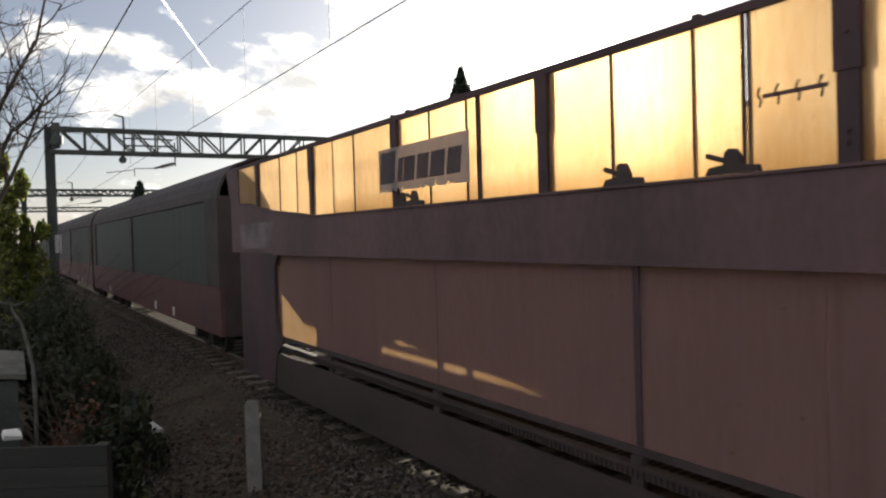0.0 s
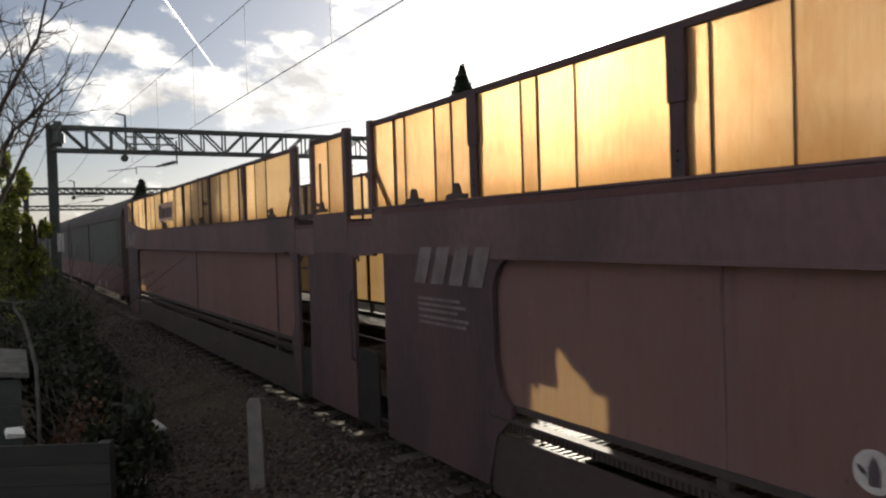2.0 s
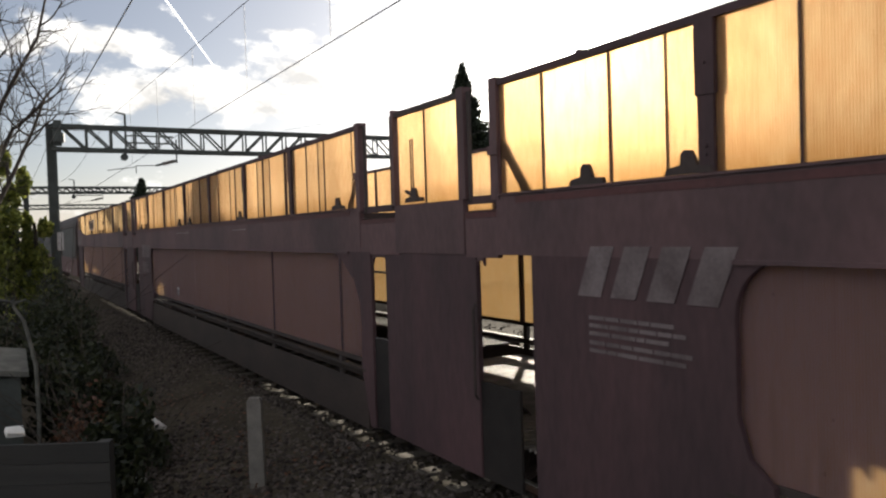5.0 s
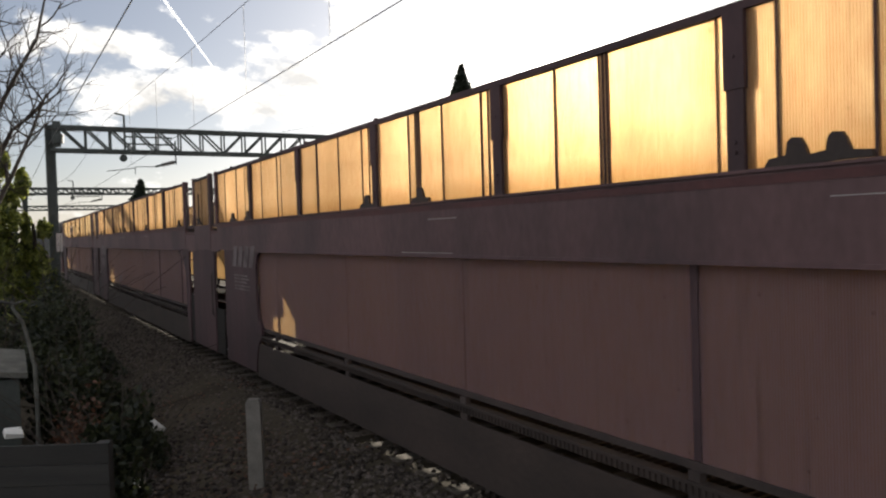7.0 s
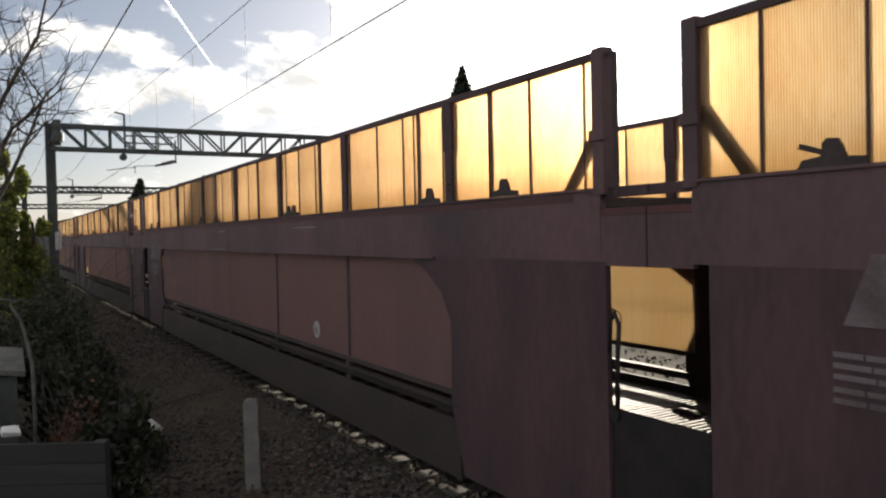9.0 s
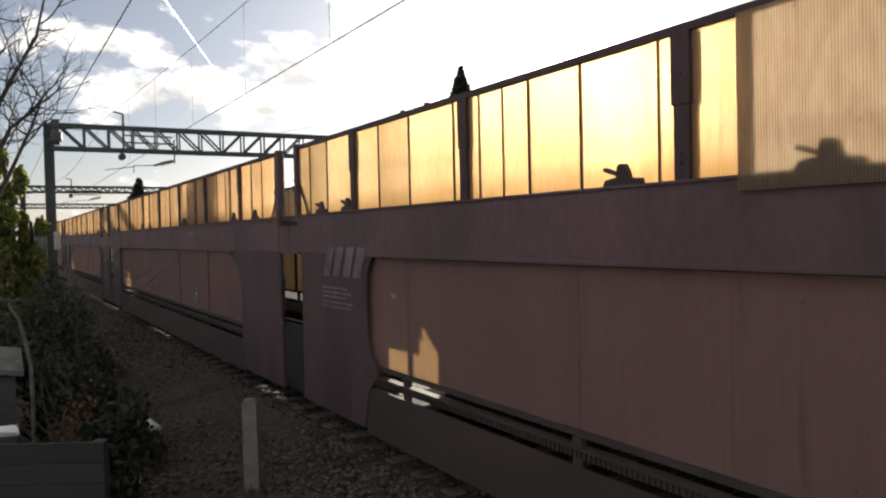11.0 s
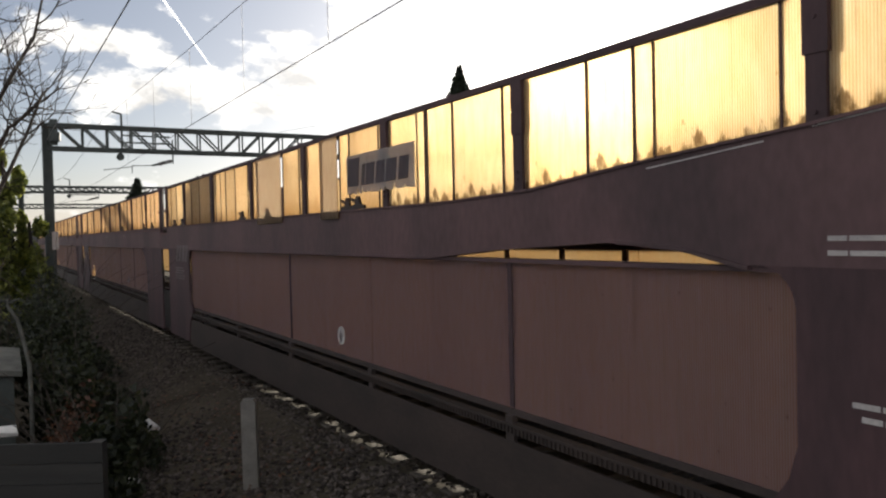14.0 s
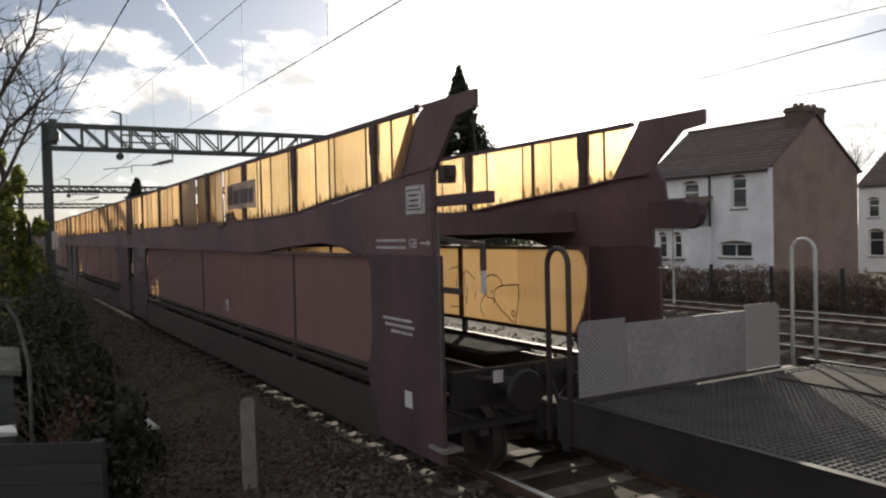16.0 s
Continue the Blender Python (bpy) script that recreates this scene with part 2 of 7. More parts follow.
    L(last, clear.inputs["Color"])
    both.inputs[0].default_value = ahead
    L(mixer.outputs[0], both.inputs[1]), L(clear.outputs[0], both.inputs[2])
    L(both.outputs[0], out.inputs[0])
    return m


def glass_mat():
    m, nt, out = nodes_of("window_glass")
    b = nt.nodes.new("ShaderNodeBsdfPrincipled")
    b.inputs["Base Color"].default_value = (0.02, 0.025, 0.03, 1)
    b.inputs["Roughness"].default_value = 0.04
    nt.links.new(b.outputs[0], out.inputs[0])
    return m


def glowing(name, colour, strength):
    m, nt, out = nodes_of(name)
    e = nt.nodes.new("ShaderNodeEmission")
    e.inputs[0].default_value, e.inputs[1].default_value = (*colour, 1), strength
    nt.links.new(e.outputs[0], out.inputs[0])
    return m


def leaf_mat(name, a, b):
    m, nt, out = nodes_of(name)
    N, L = nt.nodes.new, nt.links.new
    geo, ramp = N("ShaderNodeNewGeometry"), N("ShaderNodeValToRGB")
    ramp.color_ramp.elements[0].color, ramp.color_ramp.elements[1].color = (*a, 1), (*b, 1)
    L(geo.outputs["Random Per Island"], ramp.inputs[0])
    di, tr, mx = N("ShaderNodeBsdfPrincipled"), N("ShaderNodeBsdfTranslucent"), N("ShaderNodeMixShader")
    di.inputs["Roughness"].default_value = 0.5
    L(ramp.outputs[0], di.inputs["Base Color"]), L(ramp.outputs[0], tr.inputs[0])
    mx.inputs[0].default_value = 0.45
    L(di.outputs[0], mx.inputs[1]), L(tr.outputs[0], mx.inputs[2])
    L(mx.outputs[0], out.inputs[0])
    return m


SHEET = sheet("amber_sheet", (0.79, 0.64, 0.465), (0.62, 0.485, 0.335), weight=0.80, band=True, ahead=0.30)
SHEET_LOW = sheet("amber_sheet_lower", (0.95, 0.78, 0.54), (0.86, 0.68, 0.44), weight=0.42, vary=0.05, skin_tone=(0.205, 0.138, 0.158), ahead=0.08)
SHEET_PALE = sheet("pale_amber_sheet", (0.80, 0.675, 0.50), (0.65, 0.53, 0.37), weight=0.80, band=True, ahead=0.30)
SHEET_DIRTY = sheet("mossy_amber_sheet", (0.82, 0.715, 0.54), (0.66, 0.555, 0.39), weight=0.80, moss=True, ahead=0.30)
SHEET_GREY = sheet("grey_patch_sheet", (0.67, 0.575, 0.465), (0.615, 0.52, 0.41), weight=0.70)
SHEET_BROWN = sheet("brown_sheet", (0.66, 0.50, 0.33), (0.52, 0.38, 0.24), weight=0.6, ahead=0.05)
SIGN = sheet("sign_sheet", (0.80, 0.77, 0.79), (0.70, 0.67, 0.69), weight=0.50, skin_tone=(0.42, 0.39, 0.39), ahead=0.03)
STEEL = surface("oxide_red_steel", (0.125, 0.068, 0.072), (0.066, 0.039, 0.043), rough=0.65, scale=1.1, bump=0.3, stretch=(1, 1, 0.5))
STEEL_PLATE = surface("sooty_oxide_steel", (0.075, 0.038, 0.043), (0.038, 0.022, 0.026), rough=0.7, scale=0.9, bump=0.35, stretch=(1, 1.4, 0.45))
STEEL_DARK = surface("dirty_dark_steel", (0.052, 0.036, 0.033), (0.026, 0.019, 0.018), rough=0.7, scale=2.0)
STEEL_RED = surface("red_paint_and_glow", (0.095, 0.030, 0.031), (0.06, 0.023, 0.025), rough=0.6, scale=1.3)
# near-black: the shade low down between the wagons is put into this colour
SHADE_BLACK = surface("shade_black_steel", (0.024, 0.020, 0.019), (0.013, 0.011, 0.011), rough=0.6, scale=4, spec=0.3)
DECK_DARK = surface("dull_dark_deck", (0.05, 0.046, 0.044), (0.03, 0.027, 0.026), rough=0.95, scale=3, spec=0.05, bump=0.05, dist=0.003)
GRATE = surface("worn_galvanised_grating", (0.27, 0.25, 0.23), (0.14, 0.125, 0.12), rough=0.6, metal=0.3, scale=3)
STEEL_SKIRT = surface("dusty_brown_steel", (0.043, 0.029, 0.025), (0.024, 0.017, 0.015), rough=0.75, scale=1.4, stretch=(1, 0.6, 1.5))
ROOF_BROWN = surface("brown_roof_tile", (0.11, 0.075, 0.06), (0.07, 0.05, 0.042), rough=0.85, scale=2.5)
FLAP = surface("dull_grey_flap", (0.24, 0.22, 0.22), (0.17, 0.155, 0.155), rough=0.7, scale=1.6)
DECK_BAR = surface("dark_grating_bar", (0.085, 0.080, 0.077), (0.05, 0.047, 0.045), rough=0.6, scale=3)
GREY_LID = surface("lichened_grey_lid", (0.13, 0.128, 0.115), (0.06, 0.06, 0.054), rough=0.85, scale=5)
MESH = surface("galvanised_mesh", (0.50, 0.49, 0.47), (0.36, 0.35, 0.33), rough=0.55, metal=0.2, scale=2)
CURTAIN = surface("grey_blue_curtain", (0.032, 0.034, 0.034), (0.022, 0.023, 0.023), rough=0.6, scale=0.8, stretch=(1, 2.5, 0.4))
PALE_MARK = surface("worn_pale_paint", (0.185, 0.150, 0.155), (0.09, 0.068, 0.07), rough=0.75, scale=2.5)
WHITE_MARK = surface("faded_white_paint", (0.50, 0.47, 0.46), (0.33, 0.30, 0.30), rough=0.7, scale=4)
INK = sheet("dark_sign_ink", (0.62, 0.56, 0.60), (0.52, 0.47, 0.50), weight=0.4, skin_tone=(0.12, 0.10, 0.115), ahead=0.0)
ORANGE_INK = sheet("red_spray_paint", (0.70, 0.36, 0.24), (0.58, 0.28, 0.18), weight=0.6, skin_tone=(0.30, 0.06, 0.03), ahead=0.0)
BLACK_INK = surface("black_spray_paint", (0.02, 0.018, 0.016), (0.03, 0.02, 0.02), rough=0.5, scale=6)
RAIL_SIDE = surface("rusty_rail", (0.10, 0.055, 0.035), (0.05, 0.03, 0.022), rough=0.75, scale=6)
RAIL_TOP = surface("polished_rail_head", (0.62, 0.60, 0.57), (0.5, 0.48, 0.45), rough=0.33, metal=1.0, scale=3, bump=0.05)
SLEEPER = surface("dirty_sleeper_concrete", (0.187, 0.166, 0.144), (0.094, 0.079, 0.068), rough=0.95, scale=4, per_object=0.15, spec=0.15)
CONCRETE = surface("weathered_concrete", (0.20, 0.187, 0.17), (0.12, 0.11, 0.10), rough=0.85, scale=4, per_object=0.12)
SOIL = surface("trackside_soil", (0.085, 0.072, 0.055), (0.045, 0.038, 0.028), rough=0.97, scale=0.7, bump=0.3, dist=0.015, spec=0.05)
GANTRY = surface("grey_green_steel", (0.055, 0.064, 0.060), (0.033, 0.038, 0.036), rough=0.6, scale=1.5)
WIRE = surface("dark_copper_wire", (0.05, 0.045, 0.04), (0.03, 0.03, 0.028), rough=0.5, metal=0.5, scale=8, bump=0)
PORCELAIN = surface("brown_insulator", (0.08, 0.05, 0.04), (0.05, 0.03, 0.028), rough=0.25, scale=4, bump=0)
RENDER = surface("white_painted_render", (0.70, 0.70, 0.72), (0.56, 0.56, 0.58), rough=0.9, scale=0.9, bump=0.15)
BRICK = surface("brown_pebbledash", (0.25, 0.18, 0.15), (0.18, 0.13, 0.11), rough=0.95, scale=1.1, bump=0.5)
SLATE = surface("dark_roof_tile", (0.105, 0.078, 0.074), (0.065, 0.05, 0.048), rough=0.8, scale=2.0, per_object=0.15)
FRAME_WHITE = surface("white_window_frame", (0.72, 0.72, 0.70), (0.6, 0.6, 0.58), rough=0.5, scale=3, bump=0)
GLASS = glass_mat()
WOOD = surface("dark_fence_board", (0.027, 0.025, 0.0235), (0.015, 0.0145, 0.014), rough=0.85, scale=2.2, stretch=(0.4, 1, 4), per_object=0.15)
BARK = surface("grey_brown_bark", (0.058, 0.045, 0.036), (0.03, 0.024, 0.02), rough=0.95, scale=5, bump=0.6)
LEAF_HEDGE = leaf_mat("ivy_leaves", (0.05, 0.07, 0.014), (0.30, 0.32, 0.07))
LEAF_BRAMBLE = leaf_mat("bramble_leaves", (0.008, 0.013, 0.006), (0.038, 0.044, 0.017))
LEAF_RUST = leaf_mat("dead_brown_leaves", (0.045, 0.022, 0.014), (0.16, 0.075, 0.045))
LEAF_DARK = leaf_mat("conifer_needles", (0.012, 0.020, 0.012), (0.03, 0.04, 0.022))
LEAF_DRY = leaf_mat("dry_hedge_twigs", (0.14, 0.10, 0.078), (0.27, 0.20, 0.155))
CONTRAIL = glowing("contrail_white", (1.0, 0.97, 0.92), 1.3)

# ---- small builders ----


def box(bm, x0, x1, y0, y1, z0, z1):
    v = [bm.verts.new((x, y, z)) for x in (x0, x1) for y in (y0, y1) for z in (z0, z1)]
    for f in ((0, 1, 3, 2), (4, 6, 7, 5), (0, 4, 5, 1), (2, 3, 7, 6), (0, 2, 6, 4), (1, 5, 7, 3)):
        bm.faces.new([v[i] for i in f])
    return bm


def prism(bm, outline, x0, x1):
    """A plate: an outline of (y, z) corners, given thickness from x0 to x1."""
    a = [bm.verts.new((x0, y, z)) for y, z in outline]
    b = [bm.verts.new((x1, y, z)) for y, z in outline]
    bm.faces.new(a), bm.faces.new(b[::-1])
    n = len(outline)
    for i in range(n):
        bm.faces.new((a[i], a[(i + 1) % n], b[(i + 1) % n], b[i]))
    return bm


def tube(bm, points, r, n=6, taper=1.0):
    """A round bar along points; taper: its radius at the end, of that at the start."""
    pts = [Vector(p) for p in points]
    rings, side = [], None
    for i, p in enumerate(pts):
        d = (pts[min(i + 1, len(pts) - 1)] - pts[max(i - 1, 0)]).normalized()
        side = d.cross(Vector((0, 0, 1))) if side is None else side - d * side.dot(d)
        side = side.normalized() if side.length > 1e-3 else Vector((1, 0, 0))
        up = side.cross(d)
        k = r * (1 + (taper - 1) * i / max(1, len(pts) - 1))
        rings.append([bm.verts.new(p + side * (k * math.cos(2 * math.pi * j / n)) + up * (k * math.sin(2 * math.pi * j / n))) for j in range(n)])
    for a, b in zip(rings, rings[1:]):
        for j in range(n):
            bm.faces.new((a[j], a[(j + 1) % n], b[(j + 1) % n], b[j]))
    bm.faces.new(rings[0][::-1]), bm.faces.new(rings[-1])
    return bm


def bar(bm, a, b, w, h):
    """A square bar between two points."""
    a, b = Vector(a), Vector(b)
    d = (b - a).normalized()
    side = d.cross(Vector((0, 0, 1)))
    side = side.normalized() if side.length > 1e-3 else Vector((1, 0, 0))
    up = side.cross(d)
    v = [bm.verts.new(p + side * (sx * w / 2) + up * (sz * h / 2)) for p in (a, b) for sx, sz in ((-1, -1), (1, -1), (1, 1), (-1, 1))]
    for f in ((3, 2, 1, 0), (4, 5, 6, 7), (0, 1, 5, 4), (1, 2, 6, 5), (2, 3, 7, 6), (3, 0, 4, 7)):
        bm.faces.new([v[i] for i in f])
    return bm


def finish(name, bm, material, smooth=False):
    bmesh.ops.recalc_face_normals(bm, faces=bm.faces)
    me = bpy.data.meshes.new(name)
    bm.to_mesh(me)
    bm.free()
    me.materials.append(material)
    if smooth:
        me.shade_smooth()
    return me


def part(name, bm, material, parent, label="", smooth=False):
    ob = new(name, finish(name, bm, material, smooth))
    ob.parent = parent
    if label:
        tagged(ob, label)
    return ob


def piece(name, me, parent, place, turn=(0, 0, 0)):
    ob = new(name, me)
    ob.parent, ob.location, ob.rotation_euler = parent, place, turn
    return ob


def thing(name, label, category, group="", kind="", at=(0, 0, 0)):
    ob = new(name)
    ob.location, ob.empty_display_size = at, 0.2
    return tagged(ob, label, category, group, kind)


def solid(name, bm, material, label, category, group="", kind="", smooth=False):
    return tagged(new(name, finish(name, bm, material, smooth)), label, category, group, kind)


B = bmesh.new


# ---- the train ----
TRACK_X = 5.475         # centre line of the near track
HALF = 1.575            # half the wagons' width
TOP, DECK, BAND, LOW, SOLE, SOLE_B = 3.985, 2.95, 2.42, 1.07, 0.98, 0.868
LOW_FAR = 1.20          # the far sheets end higher, over an open gap
RUN = (34.37695, -10.74687, 2.39130, 1.99743, -0.22362, -1.05017)   # the slowing run of the train, metres


def advance(t):
    u = (t - 8) / 8
    return sum(c * u ** (k + 1) for k, c in enumerate(RUN))


MOVING = []             # wagons with their stations along the train
WHEELS = []             # wheelsets with their place on the wagon
SHEETS = {}             # shared sheet meshes by size


def sheet_mesh(length, height, material):
    key = (round(length, 3), round(height, 3), material.name)
    if key not in SHEETS:
        SHEETS[key] = finish("sheet", box(B(), -0.006, 0.006, -length / 2, length / 2, -height / 2, height / 2), material)
    return SHEETS[key]


def post_mesh(width, height, material, depth=0.07):
    key = ("post", round(width, 3), round(height, 3), material.name, depth)
    if key not in SHEETS:
        bm = B()
        box(bm, -depth / 2, depth / 2, -width / 2, width / 2, -height / 2, height / 2)
        if width > 0.1:
            box(bm, -depth / 2 - 0.008, depth / 2 + 0.008, -width / 2 - 0.014, width / 2 + 0.014, 0.02, height / 2 - 0.004)
            for z in (-0.30, -0.36, 0.22):
                tube(bm, ((-depth / 2 - 0.004, 0, z), (-depth / 2 - 0.016, 0, z)), 0.014, 6)
        SHEETS[key] = finish("post", bm, material)
    return SHEETS[key]


def wheelset(parent, y, r=0.37):
    """A pair of small wheels on one axle; it turns as the wagon rolls."""
    bm = B()
    for sx in (-1, 1):
        for x0, x1, rr in ((0.735, 0.87, r), (0.71, 0.737, r + 0.028), (0.87, 0.89, r * 0.45)):
            ring = []
            for x in (x0, x1):
                ring.append([bm.verts.new((sx * x, rr * math.cos(a * math.pi / 12), rr * math.sin(a * math.pi / 12))) for a in range(24)])
            for j in range(24):
                bm.faces.new((ring[0][j], ring[0][(j + 1) % 24], ring[1][(j + 1) % 24], ring[1][j]))
            bm.faces.new(ring[0]), bm.faces.new(ring[1])
        for k in range(4):
            a = k * math.pi / 2
            box(bm, sx * 0.89 - 0.02, sx * 0.89 + 0.02, 0.2 * math.cos(a) - 0.03, 0.2 * math.cos(a) + 0.03, 0.2 * math.sin(a) - 0.03, 0.2 * math.sin(a) + 0.03)
    tube(bm, ((-0.75, 0, 0), (0.75, 0, 0)), 0.075, 10)
    ob = part("wheelset", bm, STEEL_DARK, parent, "steel wheels on a dark axle")
    ob.location = (0, y, r)
    WHEELS.append((ob, y, r))
    for sx in (-1, 1):
        bm = B()
        box(bm, sx * 0.95, sx * 1.13, y - 0.14, y + 0.14, r - 0.13, r + 0.13)
        box(bm, sx * 0.98, sx * 1.09, y - 0.45, y + 0.45, r + 0.13, r + 0.20)
        for k in range(4):
            box(bm, sx * 1.0, sx * 1.07, y - 0.42 + 0.05 * k, y + 0.42 - 0.05 * k, r + 0.205 + 0.018 * k, r + 0.22 + 0.018 * k)
        part("axle_box", bm, STEEL_DARK, parent)


def chock(parent, y, sx, lean, out=0.0):
    """A wheel stop  on the ledge outside the side sheet."""
    bm = B()
    x = sx * (HALF - 0.010 + out)
    z = DECK + 0.022 + out / 3
    prism(bm, [(y - 0.20, z), (y + 0.20, z), (y + 0.17, z + 0.045), (y + 0.06, z + 0.06), (y + 0.05, z + 0.13),
               (y + 0.02, z + 0.155), (y - 0.03, z + 0.15), (y - 0.055, z + 0.115), (y - 0.08, z + 0.05), (y - 0.19, z + 0.04)], x - 0.016, x + 0.016)
    if lean:
        bar(bm, (x, y + 0.02, z + 0.07), (x, y + lean * 0.19, z + 0.125), 0.03, 0.03)
    part("wheel_chock", bm, STEEL_DARK, parent)


def bay_cuts(a, b, rng, plain=(), seams=()):
    """Where the sheets of a bay meet, with the kind of each joint; two or three sheets, not quite evenly, where none are given."""
    length = a - b
    inside = [(e, 1) for p in plain for e in p if b + 0.1 < e < a - 0.1]
    inside += [(q, k) for q, k in seams if b + 0.03 < q < a - 0.03 and not any(lo - 0.03 < q < hi + 0.03 for lo, hi in plain)]
    if not inside and not seams and length > 0.9:
        parts = (rng.uniform(0.42, 0.58),) if length < 1.7 else (rng.uniform(0.26, 0.36), rng.uniform(0.58, 0.72))
        inside = [(a - length * f, rng.choice((0, 1, 1, 2, 3))) for f in parts]
    return [(a, 0)] + sorted(inside, reverse=True) + [(b, 0)]


# ways in which two sheets meet: half the open gap between them, the strips' width and where the dark strips stand
JOINTS = ((0.002, 0.007, (0.0,)), (0.003, 0.017, (0.0,)), (0.009, 0.015, (-0.021, 0.023)), (0.008, 0.016, (-0.042, 0.0, 0.042)))


def bay(w, q0, x, cuts, make_sheet, z_of):
    """The sheets of one bay, with their joints."""
    for i, ((y1, k1), (y0, k0)) in enumerate(zip(cuts, cuts[1:])):
        made = make_sheet(i, y1 - JOINTS[k1][0], y0 + JOINTS[k0][0])
        if i and made:
            z0, z1 = z_of(y1)
            for d in JOINTS[k1][2]:
                piece("joint_strip", post_mesh(JOINTS[k1][1], z1 - z0, STEEL_PLATE, 0.03), w, (x, y1 + d - q0, (z0 + z1) / 2))


def side_sheets(w, q0, edges, sx, z0, z1, material, rng, plain=(), seams=()):
    """Sheets between the posts of one side; each bay is made of several with dark joints between."""
    x = sx * (HALF - 0.035)
    for a, b in zip(edges, edges[1:]):
        def make(i, y1, y0):
            mid = (y0 + y1) / 2
            if any(lo < mid < hi for lo, hi in plain):
                piece("patch_sheet", sheet_mesh(y1 - y0 + 0.10, z1 - 2.87, SHEET_GREY), w, (sx * (HALF + 0.022), mid - q0, (z1 + 2.87) / 2))
                return False
            piece("side_sheet", sheet_mesh(y1 - y0, z1 - z0, material), w, (x + sx * 0.004 * (i % 2), mid - q0, (z0 + z1) / 2))
            return True

        bay(w, q0, x, bay_cuts(a - 0.05, b + 0.05, rng, plain, seams), make, lambda y: (z0, z1))


def extrude_y(bm, outline, y0, y1):
    """A rolled section: an outline of (x, z) corners run along the wagon."""
    a = [bm.verts.new((x, y0, z)) for x, z in outline]
    b = [bm.verts.new((x, y1, z)) for x, z in outline]
    bm.faces.new(a), bm.faces.new(b[::-1])
    n = len(outline)
    for i in range(n):
        bm.faces.new((a[i], a[(i + 1) % n], b[(i + 1) % n], b[i]))
    return bm


def arc(cy, cz, r, a0, a1, n=7):
    return [(cy + r * math.cos(radians(a0 + (a1 - a0) * i / n)), cz + r * math.sin(radians(a0 + (a1 - a0) * i / n))) for i in range(n + 1)]


def wheel_row(w, q0, stations):
    for qy in stations:
        wheelset(w, qy - q0)


def logo_blocks(w, q0, q_start, z0, z1, width, n, material, lean, x, name, gap=0.22, label=""):
    """A row of slanted blocks in place of a lettered mark on the near side."""
    step = width / n
    for i in range(n):
        y1 = q_start - q0 - i * step
        y0 = y1 - step * (1 - gap)
        bm = prism(B(), [(y1, z0), (y0, z0), (y0 - lean, z1), (y1 - lean, z1)], x - 0.004, x)
        part(name, bm, material, w, label)


def text_bars(w, q0, rows, x, material=WHITE_MARK, seed=1):
    """Lines of writing too small to read: broken bars. Rows: station of the start, of the end, height."""
    rng = random.Random(seed)
    for a, b, z, h in rows:
        bm = B()
        y = a
        while y > b:
            d = rng.uniform(0.07, 0.24)
            box(bm, x - 0.003, x, max(y - d, b) - q0, y - q0, z - h / 2, z + h / 2)
            y -= d + 0.014
        part("lettering", bm, material, w, "line of small white lettering")


def strokes(w, paths, x, width, material, name="graffiti"):
    """Sprayed lines on a sheet, as flat ribbons just off it; their corners are rounded."""
    for p in paths:
        for _ in range(2):
            if len(p) > 2:
                p = [p[0]] + [(a[0] * k + b[0] * (1 - k), a[1] * k + b[1] * (1 - k)) for a, b in zip(p, p[1:]) for k in (0.75, 0.25)] + [p[-1]]
        bm = B()
        for (y0, z0), (y1, z1) in zip(p, p[1:]):
            d = Vector((y1 - y0, z1 - z0))
            if d.length < 1e-5:
                continue
            n = Vector((-d.y, d.x)).normalized() * width / 2
            v = [bm.verts.new((x, yy, zz)) for yy, zz in ((y0 + n.x, z0 + n.y), (y1 + n.x, z1 + n.y), (y1 - n.x, z1 - n.y), (y0 - n.x, z0 - n.y))]
            bm.faces.new(v)
        part(name, bm, material, w, "sprayed line of a scribble")


def loop(cy, cz, ry, rz, a0=0, a1=360, n=14, tilt=0.0):
    out = []
    for i in range(n + 1):
        a = radians(a0 + (a1 - a0) * i / n)
        y, z = ry * math.cos(a), rz * math.sin(a)
        out.append((cy + y * math.cos(tilt) - z * math.sin(tilt), cz + y * math.sin(tilt) + z * math.cos(tilt)))
    return out


